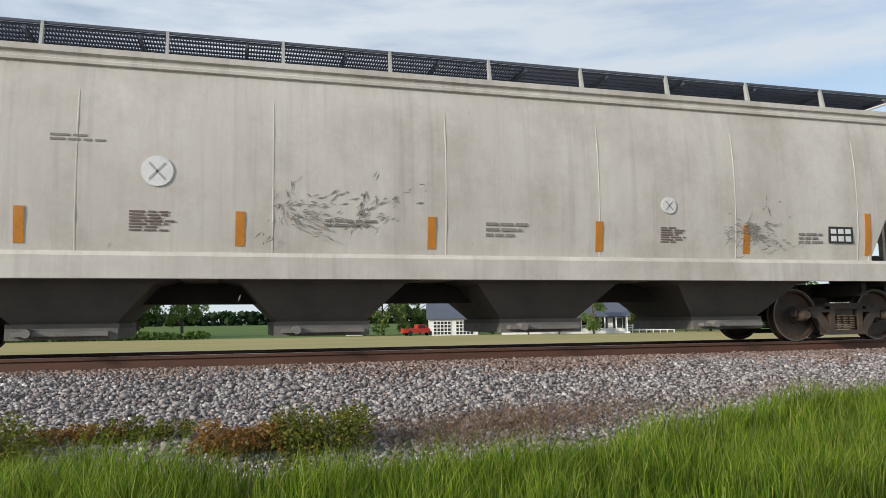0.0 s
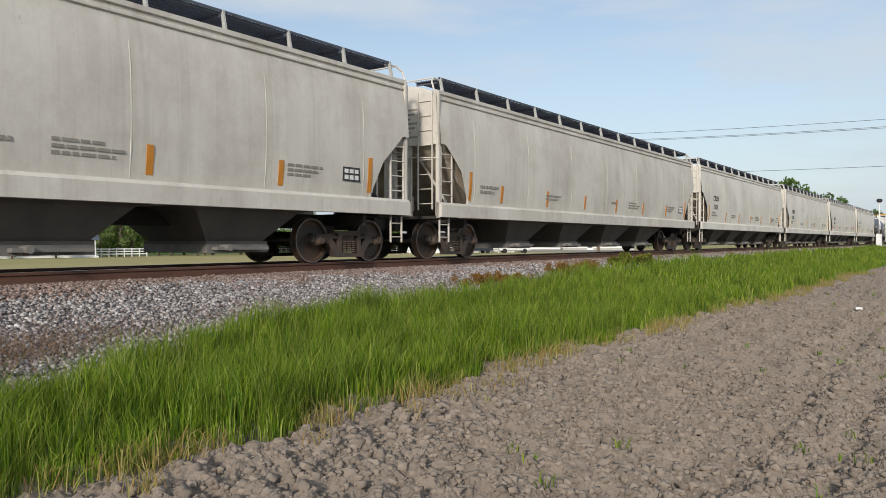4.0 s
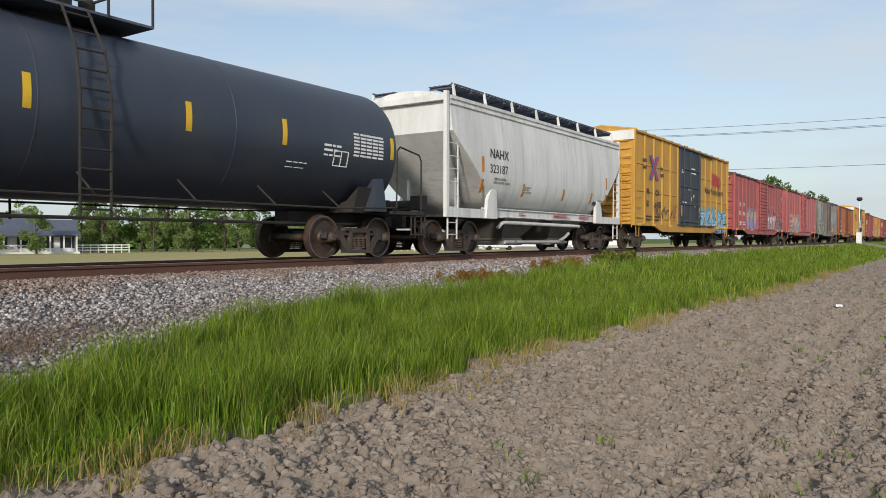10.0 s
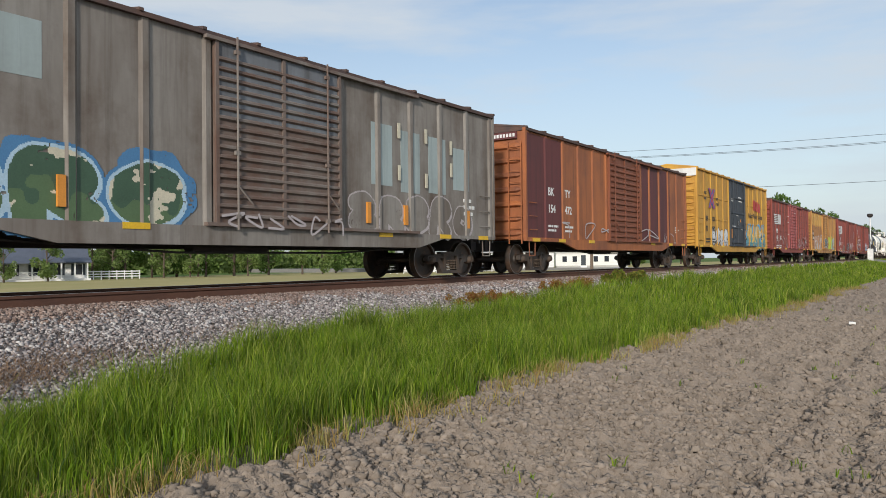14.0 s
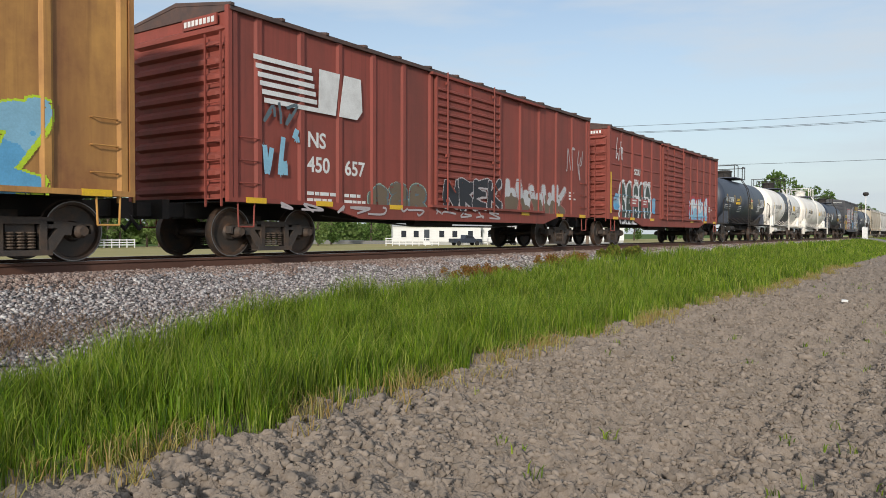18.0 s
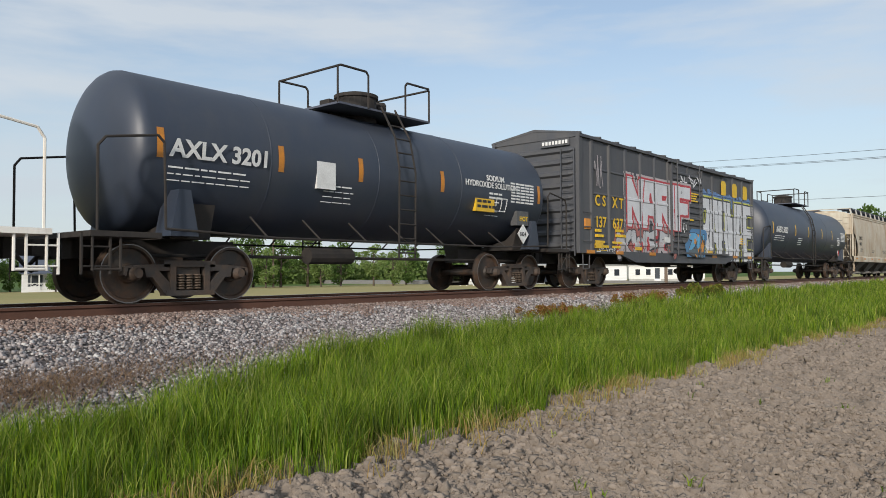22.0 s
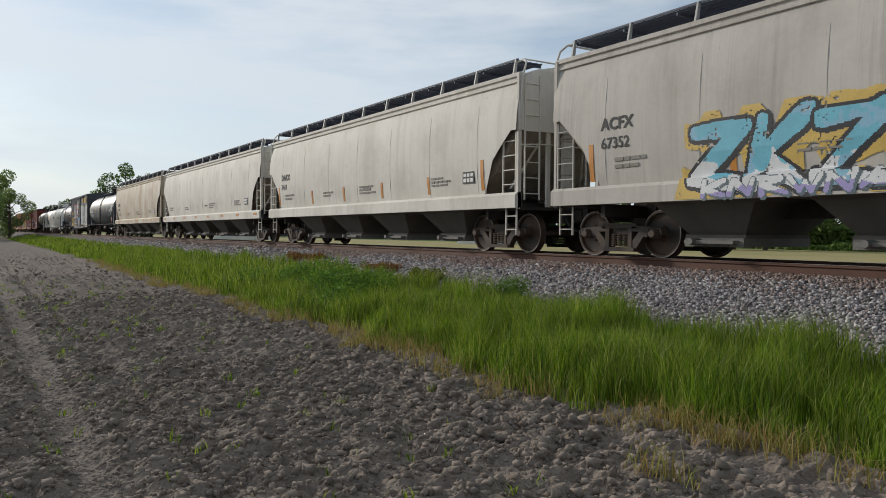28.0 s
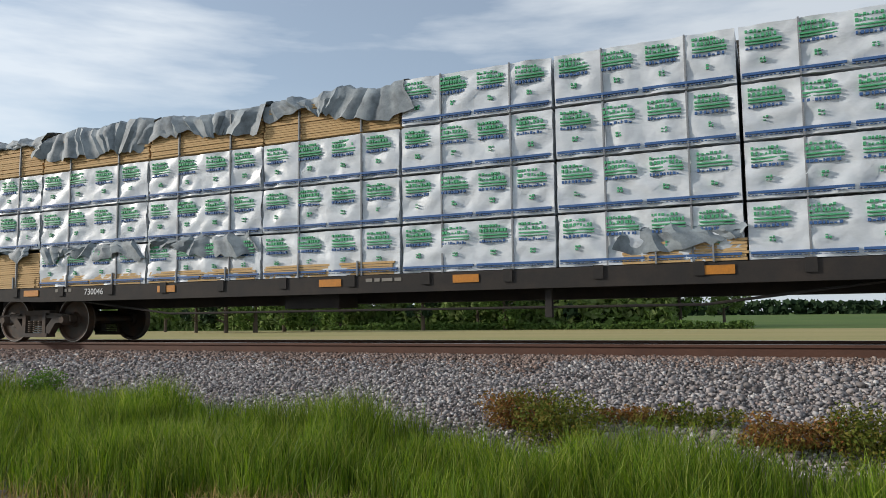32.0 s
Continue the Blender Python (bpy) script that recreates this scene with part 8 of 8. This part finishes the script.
def flatcar(L):
    e = L / 2 - 0.5
    c = car_base("flat_car", "black centre-beam flat car loaded with wrapped lumber", "flat car")
    part("deck", Shape().box(-e, e, -1.4, 1.4, 1.03, 1.105), UNDER, c)
    for g in (-1, 1):
        part("side_sill", Shape().prism([(-e, 1.10), (-e, 0.90), (-e + 2.8, 0.82), (e - 2.8, 0.82), (e, 0.90), (e, 1.10)], min(g * 1.42, g * 1.36), max(g * 1.42, g * 1.36)), UNDER, c)
        part("end_bulkhead", Shape().box(g * (e - 0.25) - 0.12, g * (e - 0.25) + 0.12, -1.35, 1.35, 1.2, 4.5).box(g * (e - 0.25) - 0.2, g * (e - 0.25) + 0.2, -1.42, -1.3, 1.2, 4.55), UNDER, c)
        add_truck(c, g * (L / 2 - 2.6))
        part("reflective_strip", Shape().box(g * (e - 0.25) - 0.05, g * (e - 0.25) + 0.05, -1.43, -1.41, 1.3, 2.2), YELLOW, c)
    n = 16
    for i in range(n):
        x = -e + 0.7 + i * (2 * e - 1.4) / (n - 1)
        part("stake_pocket", cached("pocket", lambda: Shape().box(-0.07, 0.07, -1.445, -1.4, 0.93, 1.12).mesh("stake_pocket", UNDER)), None, c, m=pose(x, 0, 0))
    part("centre_beam", Shape().box(-e + 0.3, e - 0.3, -0.08, 0.08, 1.2, 4.5).box(-e, e, -0.25, 0.25, 0.68, 1.12), UNDER, c)
    part("brake_rod", Shape().path([(-e + 3, -1.2, 0.9), (-e + 6, -1.2, 0.55), (e - 6, -1.2, 0.55), (e - 3, -1.2, 0.9)], 0.02).box(-2.2, -1.1, -1.1, -0.5, 0.6, 0.9).box(2.5, 2.6, -1.25, -1.15, 0.4, 0.95), UNDER, c)
    strips([-8.2, -4.6, -1.07, 1.33, 4.9, 8.4], 0.94, 0.42, 0.12, -1.43, ORANGE, c)
    bars([(-0.4, 0.95, 1.0, 0.1, 1), (-7.5, 0.95, 0.45, 0.12, 1)], -1.424, "stencilled_data", FADED, c)
    writing("730046", -6.7, 0.94, 0.17, WHITEINK, c, -1.424)
    add_couplers(c, L)
    TRAIN.append((c, L))
    edges = (-10.55, -8.0, -5.1, -2.45, 0.25, 2.77, 5.29, 7.9, 10.5)
    h, base, up = 0.745, 1.115, 0.785
    for j, (x, x1) in enumerate(zip(edges, edges[1:])):
        w = x1 - x - 0.05
        for k in range(4):
            bare = (k == 3 and j < 4) or (k == 0 and j == 0)
            bundle(x, base + k * up, w, h if k < 3 or not bare else h * 0.82, j * 7 + k, bare)
        if j < 4:
            torn_sheet(x - 0.05, base + 3.82 * up, w + 0.15, 0.45, j + 60)
        if j in (0, 1, 2):
            torn_sheet(x, base + 0.98 * up, w * 0.9, 0.6, j + 70)
        if j < 4:
            bundle(x + 0.05, base, w * 0.94, 0.22, j + 80, True, -0.80)
        if j == 5:
            torn_sheet(x + 0.9, base + 0.55 * up, w * 0.65, 0.35, j + 70)
            e2 = bundle(x + 0.9, base, 1.6, 0.30, 99, True, -0.80)
    return c
flatcar(LEN[35])

# ---- ballast stones, soil clods, grass and weeds ----
# stone greys; the darkest tones add painted shade among the stones
STONE = island("crushed_stone", [(0.085, 0.078, 0.078), (0.22, 0.20, 0.197), (0.33, 0.30, 0.295), (0.43, 0.40, 0.39), (0.15, 0.135, 0.135), (0.31, 0.25, 0.23), (0.58, 0.56, 0.54), (0.18, 0.16, 0.16)], 0.9, fine=30)
DUSTSTONE = island("rust_dusted_stone", [(0.10, 0.07, 0.058), (0.23, 0.165, 0.14), (0.33, 0.25, 0.215), (0.16, 0.11, 0.09), (0.40, 0.33, 0.29), (0.27, 0.18, 0.145)], 0.9, fine=30)
STONE1 = mat("grey_crushed_stone", (0.30, 0.27, 0.26), 0.9, dirt=(0.17, 0.15, 0.145), amount=0.8, scale=(20, 20, 20), fine=60.0, per=0.45, spec=0.2)
CLOD = island("soil_clods", [(0.175, 0.145, 0.118), (0.24, 0.20, 0.162), (0.285, 0.237, 0.194), (0.205, 0.17, 0.138)], 0.95, fine=30, spec=0.1)
# blade greens, their range widened to paint in sunlit tips and shaded depths
GRASS = island("green_grass", [(0.025, 0.07, 0.005), (0.14, 0.24, 0.013), (0.26, 0.35, 0.02), (0.042, 0.105, 0.007), (0.40, 0.43, 0.09), (0.10, 0.195, 0.011), (0.195, 0.295, 0.017)], 0.55, 0.42, fine=2.6, spec=0.3, vary=0.75)
STRAW = island("dry_grass_blades", [(0.40, 0.29, 0.10), (0.30, 0.20, 0.07), (0.26, 0.28, 0.06), (0.48, 0.38, 0.18)], 0.8, 0.3)
THATCH = island("brown_dead_stalks", [(0.20, 0.13, 0.085), (0.28, 0.19, 0.12), (0.14, 0.09, 0.065)], 0.9, 0.1)
WEEDGREEN = island("olive_weed_leaves", [(0.07, 0.10, 0.012), (0.12, 0.15, 0.02), (0.17, 0.18, 0.03), (0.20, 0.15, 0.03)], 0.7, 0.3)
LUSH = island("lush_green_leaves", [(0.06, 0.13, 0.02), (0.11, 0.22, 0.03), (0.17, 0.29, 0.04)], 0.7, 0.4)
WEEDBROWN = island("rusty_weed_leaves", [(0.26, 0.10, 0.03), (0.18, 0.08, 0.025), (0.22, 0.16, 0.04), (0.30, 0.15, 0.05)], 0.8, 0.25)
rs = np.random.RandomState(77)
for m in (SOIL, CLOD):
    m.node_tree.nodes["Principled BSDF"].inputs["Diffuse Roughness"].default_value = 0.4

CUBE = np.array([(x, y, z) for x in (-1, 1) for y in (-1, 1) for z in (-1, 1)], float)
CUBE_F = np.array([(0, 1, 3, 2), (4, 6, 7, 5), (0, 4, 5, 1), (2, 3, 7, 6), (0, 2, 6, 4), (1, 5, 7, 3)])
def lumps(P, R, flat):
    """Angular stones or clods at the points P with radii R."""
    n = len(P)
    v = CUBE[None] * rs.uniform(0.35, 1.0, (n, 8, 3))
    a, b = rs.uniform(0, 2 * np.pi, n), rs.uniform(-1.1, 1.1, n)
    c, s = np.cos(b)[:, None], np.sin(b)[:, None]
    v[..., 1], v[..., 2] = v[..., 1] * c - v[..., 2] * s, v[..., 1] * s + v[..., 2] * c
    v *= (R[:, None] * np.stack([np.ones(n), rs.uniform(0.6, 1, n), flat * rs.uniform(0.7, 1.2, n)], 1))[:, None, :]
    c, s = np.cos(a)[:, None], np.sin(a)[:, None]
    x, y = v[..., 0] * c - v[..., 1] * s, v[..., 0] * s + v[..., 1] * c
    v = np.stack([x, y, v[..., 2]], -1) + P[:, None, :]
    f = CUBE_F[None] + (np.arange(n) * 8)[:, None, None]
    return v.reshape(-1, 3), f.reshape(-1, 4)

def stones():
    P, R = [], []
    for x0, x1, n, r0, r1 in ((-9, 16, 90000, 0.015, 0.034), (-26, -9, 34000, 0.022, 0.044), (16, 40, 30000, 0.026, 0.05), (-70, -26, 8000, 0.05, 0.09), (40, 110, 9000, 0.05, 0.09)):
        x = rs.uniform(x0, x1, n)
        y = 6.9 + 3.95 * rs.uniform(0, 1, n)
        keep = y < 10.9
        P.append(np.stack([x, y, ground_z(y) + rs.uniform(-0.012, 0.02, n)], 1)[keep])
        R.append((r0 + (r1 - r0) * rs.uniform(0, 1, n) ** 1.6)[keep])
    n = 9000
    x, y = rs.uniform(-22, 34, n), rs.uniform(11.1, 13.6, n)
    P.append(np.stack([x, y, ground_z(y) + rs.uniform(-0.03, 0.0, n)], 1))
    R.append(rs.uniform(0.03, 0.055, n))
    P, R = np.concatenate(P), np.concatenate(R)
    dusty = P[:, 1] + 0.9 * (value_noise(P[:, 0] + 300, P[:, 1], 0.7, 61) - 0.5) + rs.uniform(-0.35, 0.35, len(P)) > 9.85
    v, f = lumps(P[~dusty], R[~dusty], 0.75)
    b = tagged(new("ballast", raw_mesh("ballast", v, f, 4, STONE)), "bed of grey and pinkish crushed stone under the track", "ballast", kind="stuff")
    v, f = lumps(P[dusty], R[dusty], 0.75)
    tagged(part("rusty_stones", raw_mesh("rusty_stones", v, f, 4, DUSTSTONE), None, b, "stones dusted brown by the rails"), kind="stuff")
    alike = []
    for k in range(8):
        v, f = lumps(np.zeros((1, 3)), np.array([1.0]), 0.75)
        alike.append(raw_mesh("stone", v, f, 4, STONE1))
    for k in range(300):
        x, y = rs.uniform(-1.8, 3.4), rs.uniform(7.1, 9.6)
        r = rs.uniform(0.032, 0.058)
        part("stone", alike[k % 8], None, b, m=pose(x, y, float(ground_z(y)) + 0.025, 0, 0, rs.uniform(0, 360)) @ Matrix.Diagonal((r, r, r, 1)))
stones()

def clods():
    P, R = [], []
    for g in (-1, 1):
        for d0, d1, n, r0, r1 in ((3.0, 9.0, 56000, 0.009, 0.050), (9.0, 20.0, 30000, 0.016, 0.060), (20, 50, 7000, 0.03, 0.065)):
            x = g * rs.uniform(d0 * 0.45 if d0 > 5 else 0.0, d1, n)
            y = rs.uniform(-0.35 * d1, 4.9, n)
            q = rs.uniform(0, 1, n) ** 3.2 * (1 - 0.8 * rut(x, y))
            big = np.where(y > 3.3, 1.3, 1.0) * (0.9 if g < 0 else 0.85)
            rad = (r0 + (r1 - r0) * q) * big
            P.append(np.stack([x, y, soil_z(x, y) - 0.12 * rad], 1))
            R.append(rad)
    P.append(np.array([(10.06, 1.47, 0.04), (3.6, 3.3, 0.03), (3.45, 3.45, 0.02), (-5.1, 3.6, 0.03), (-4.6, 3.3, 0.03), (-5.6, 3.9, 0.02)]))
    R.append(np.array([0.095, 0.065, 0.05, 0.07, 0.06, 0.065]))
    v, f = lumps(np.concatenate(P), np.concatenate(R), 0.7)
    tagged(new("soil_clods", raw_mesh("soil_clods", v, f, 4, CLOD)), "dry crumbly lumps of tilled brown soil", "soil", kind="stuff")
clods()

def blades(x, y, z, h, w, bend, seed):
    """Tapered bent blades: five corners, three triangles each."""
    r = np.random.RandomState(seed)
    n = len(x)
    a = r.uniform(0, 2 * np.pi, n)
    side = np.stack([np.cos(a), np.sin(a), 0 * a], 1) * w[:, None] / 2
    b = r.uniform(0, 2 * np.pi, n)
    d = np.stack([np.cos(b) + 0.12, np.sin(b) - 0.05, 0 * b], 1) * (h * bend * r.uniform(0.2, 1.0, n))[:, None]
    B = np.stack([x, y, z], 1)
    up = np.stack([0 * h, 0 * h, h], 1)
    M = B + up * 0.60 + d * 0.28
    T = B + up * r.uniform(0.80, 1.0, n)[:, None] + d
    v = np.stack([B - side, B + side, M - side * 0.8, M + side * 0.8, T], 1).reshape(-1, 3)
    k = np.array([(0, 1, 3), (0, 3, 2), (2, 3, 4)])
    return v, (k[None] + (np.arange(n) * 5)[:, None, None]).reshape(-1, 3)

def back_edge(x):
    """How far up the bank the grass reaches."""
    e = np.interp(x, [-130, -18, -12, -8, -4.5, -2.5, 0, 2.6, 4.2, 5.6, 9, 12, 20, 40, 130], [8.6, 8.2, 7.9, 7.5, 7.25, 6.85, 6.5, 6.5, 6.9, 7.7, 7.9, 8.1, 8.6, 9.2, 9.6])
    return e + 0.55 * (value_noise(x, x * 0 + 3, 1.1, 21) - 0.5)
def front_edge(x):
    return 4.35 + 0.5 * (value_noise(x, x * 0, 1.3, 22) - 0.5) + 0.35 * (value_noise(x, x * 0, 0.4, 23) - 0.5) + np.interp(x, [-40, -14, -6, 0, 20, 60], [0.9, 0.5, 0.42, 0.25, 0.1, -0.3])

def grass():
    V, F, o = [], [], 0
    for x0, x1, dens, w, seed in ((-9, 12, 2300, 0.0068, 1), (-17, -9, 1200, 0.009, 6), (12, 19, 1200, 0.009, 7), (-48, -17, 300, 0.018, 2), (19, 52, 300, 0.018, 3), (-150, -48, 55, 0.05, 4), (52, 160, 55, 0.05, 5)):
        n = int((x1 - x0) * 4.6 * dens)
        r = np.random.RandomState(seed)
        x, y = r.uniform(x0, x1, n), r.uniform(3.9, 9.4, n)
        f, b = front_edge(x), back_edge(x)
        clump = value_noise(x, y, 0.38, 31) * 0.6 + value_noise(x, y, 0.13, 32) * 0.4
        keep = (y > f + 0.25 * (clump - 0.5)) & (y < b) & (clump > 0.2 + 0.25 * r.uniform(0, 1, n))
        x, y, clump = x[keep], y[keep], clump[keep]
        f, b = f[keep], b[keep]
        h = (0.19 + 0.33 * value_noise(x, y, 0.8, 33) + 0.16 * value_noise(x, y, 0.28, 34) + 0.26 * (clump - 0.5)) * r.uniform(0.5, 1.25, len(x))
        h *= np.clip((y - f) / 0.45 + 0.45, 0.4, 1) * np.clip((b - y) / 0.4 + 0.6, 0.65, 1) * np.where(np.abs(x) > 30, 0.85, 1.0)
        v, k = blades(x, y, ground_z(y) - 0.01, h, np.full(len(x), w) * r.uniform(0.6, 1.6, len(x)), 0.42, seed + 40)
        V.append(v); F.append(k + o); o += len(v)
    tagged(new("grass", raw_mesh("grass", np.concatenate(V), np.concatenate(F), 3, GRASS)), "tall bright green grass strip beside the railway", "grass", kind="stuff")
grass()

def dry_grass():
    V, F, o = [], [], 0
    r = np.random.RandomState(9)
    # tufts along the grass's front edge and single straws on the soil
    for k in range(420):
        cx = r.uniform(-40, 40)
        cy = float(front_edge(np.array([cx]))[0]) + r.uniform(-0.45, 0.12)
        n = r.randint(10, 46)
        s = r.uniform(0.05, 0.16)
        x, y = cx + r.normal(0, s, n), cy + r.normal(0, s * 0.7, n)
        v, f = blades(x, y, ground_z(y), r.uniform(0.06, 0.24, n), np.full(n, 0.008), 1.3, k + 100)
        V.append(v); F.append(f + o); o += len(v)
    # broad straw patches where the soil meets the grass
    for cx, cy, sp, n in ((-12.2, 4.75, 0.35, 160), (-8.8, 4.7, 0.45, 260), (-10.2, 4.7, 0.4, 140), (-3.9, 4.7, 0.25, 220), (-3.2, 4.75, 0.3, 200), (-5.6, 4.6, 0.3, 120), (-3.2, 3.7, 0.12, 60), (-7.2, 4.4, 0.4, 120), (2.9, 4.5, 0.25, 120), (4.5, 4.4, 0.25, 90), (5.8, 4.4, 0.3, 120), (8.5, 4.3, 0.3, 90), (13, 4.2, 0.4, 90)):
        x, y = cx + r.normal(0, sp, n), cy + r.normal(0, sp * 0.35, n)
        v, f = blades(x, y, ground_z(y), r.uniform(0.08, 0.30, n), np.full(n, 0.009), 0.9, int(cx * 7) + 3000)
        V.append(v); F.append(f + o); o += len(v)
    tagged(new("dry_grass", raw_mesh("dry_grass", np.concatenate(V), np.concatenate(F), 3, STRAW)), "straw-coloured dry grass tufts at the soil's edge", "grass", kind="stuff")
    V, F, o = [], [], 0
    for k in range(560):
        g = 1 if k % 4 == 0 else -1
        cx, cy = g * r.uniform(3, 26), r.uniform(-4, 3.9)
        n = r.randint(3, 12)
        x, y = cx + r.normal(0, 0.03, n), cy + r.normal(0, 0.03, n)
        v, f = blades(x, y, 0 * y, r.uniform(0.04, 0.11, n), np.full(n, 0.011), 1.0, k + 900)
        V.append(v); F.append(f + o); o += len(v)
    tagged(new("seedlings", raw_mesh("seedlings", np.concatenate(V), np.concatenate(F), 3, GRASS)), "small green seedlings scattered on the soil", "seedling", kind="stuff")
    # dead stalks lying on the ballast's foot
    V, F, o = [], [], 0
    for cx, cy, sx, sy, n in ((4.6, 8.1, 0.9, 0.28, 900), (3.0, 7.8, 0.9, 0.3, 700), (-5.0, 7.25, 0.8, 0.15, 600), (7.2, 8.4, 0.6, 0.2, 300), (14.0, 8.6, 1.6, 0.25, 900), (20, 9.0, 2.0, 0.3, 800), (-12, 8.2, 1.6, 0.4, 700), (-0.4, 7.55, 1.3, 0.2, 700), (2.3, 7.6, 0.7, 0.22, 2200), (3.4, 7.9, 0.6, 0.2, 1300)):
        x, y = cx + r.normal(0, sx, n), cy + r.normal(0, sy, n)
        v, f = blades(x, y, ground_z(y) + 0.03, r.uniform(0.02, 0.10, n), np.full(n, 0.007), 3.0, int(cx * 10) + 500)
        V.append(v); F.append(f + o); o += len(v)
    tagged(new("dead_stalks", raw_mesh("dead_stalks", np.concatenate(V), np.concatenate(F), 3, THATCH)), "brown dead plant stalks lying on the gravel", "dead plants", kind="stuff")
dry_grass()

def weed(x, y, w, d, h, brown, seed, label, count=2200, size=0.02):
    r = np.random.RandomState(seed)
    e = tagged(new("weed_clump"), label, "weed", "weeds on the ballast")
    e.matrix_basis = pose(x, y, float(ground_z(y)))
    blobs = [(r.uniform(-w, w) * 0.8, r.uniform(-d, d) * 0.8, h * r.uniform(0.12, 0.7), r.uniform(0.10, 0.2) * (h / 0.4)) for i in range(26)]
    s = Shape()
    for b in blobs[:18]:
        s.tube((b[0] * 0.4, b[1] * 0.4, 0), b[:3], 0.008, 4, 0.003)
    part("stem", s, BARK, e)
    v, f = leaf_cloud(r, blobs, count, size)
    v[:, 2] = np.maximum(v[:, 2], 0.01 + (v[:, 1]) * 0.24)
    part("leaves", raw_mesh("leaves", v, f, 4, (WEEDGREEN, WEEDBROWN, LUSH)[int(brown)]), None, e)
OL, RB = "olive green leafy weed growing on the gravel", "rusty brown withering weed on the gravel"
weed(0.82, 7.35, 0.5, 0.35, 0.52, False, 1, OL, 5200)
weed(0.05, 7.45, 0.55, 0.35, 0.34, True, 2, RB, 2800)
weed(-0.8, 7.85, 0.55, 0.18, 0.24, False, 3, OL, 1600)
weed(-1.4, 7.9, 0.5, 0.16, 0.20, True, 4, RB, 1300)
weed(-2.0, 7.35, 0.42, 0.3, 0.46, False, 5, OL, 3600)
weed(-2.55, 7.6, 0.42, 0.3, 0.42, True, 6, RB, 2600)
weed(-2.45, 7.75, 0.4, 0.2, 0.42, False, 7, OL, 1500)
weed(-9.9, 7.65, 0.28, 0.22, 0.5, 2, 8, "dark green leafy weed at the gravel's foot", 2400)
weed(-13.6, 8.25, 0.5, 0.35, 0.34, False, 9, OL, 1500, 0.03)
weed(-16.5, 8.7, 0.9, 0.4, 0.24, True, 10, RB, 1200, 0.03)
weed(-22, 8.9, 1.0, 0.5, 0.3, True, 11, RB, 900, 0.045)
weed(14.2, 8.6, 1.7, 0.3, 0.30, True, 12, RB, 3000, 0.028)
weed(19.0, 9.0, 1.5, 0.35, 0.34, True, 13, RB, 1800, 0.04)
weed(24, 9.3, 2.2, 0.5, 0.40, False, 14, OL, 2400, 0.05)
for i, (x, y, h) in enumerate(((-13.2, 6.6, 0.75), (-14.4, 6.2, 0.7), (-15.4, 7.0, 0.8), (-12.6, 5.6, 0.55), (-16.8, 6.6, 0.7), (-18.2, 6.0, 0.6))):
    weed(x, y, 0.5, 0.45, h, 2, 20 + i, "tall dark green broad-leaved weed in the grass", 1500, 0.038)

# ---- motion ----
def run(t):
    """Metres that the train has gone by t seconds."""
    return 19.712 * t + 0.00708 * t * (t - 32)

def motions():
    CARS = {c.name: i for i, (c, L) in enumerate(TRAIN)}
    times = (0, 8, 16, 24, 32)
    for (c, L), x in zip(TRAIN, GAPS):
        walk(c, [(t, pose(x + L / 2 - run(t), TRACK_Y, RAIL_TOP)) for t in times])
    # each wheelset turns while it passes before the camera
    for w, c, tx, h in WHEELS:
        i = CARS[c.name]
        x0 = GAPS[i] + TRAIN[i][1] / 2 + tx + h
        rows = []
        near = [k / FPS for k in range(0, 32 * FPS + 1) if -11.0 < x0 - run(k / FPS) < 13.0]
        for k, t in enumerate(near):
            rows.append((t, pose(h, 0, 0.46, 0, -math.degrees((run(t) - run(near[0])) / 0.46), 0)))
        if not rows:
            continue
        if rows[0][0] > 0.04:
            rows.insert(0, (0, rows[0][1]))
        if rows[-1][0] < 31.96:
            rows.append((32, rows[-1][1]))
        walk(w, rows)
    mid = GAPS[35] + LEN[35] / 2
    for b, x, y, z in BUNDLES:
        walk(b, [(t, pose(mid + x - run(t), TRACK_Y + y, RAIL_TOP + z)) for t in times])
motions()
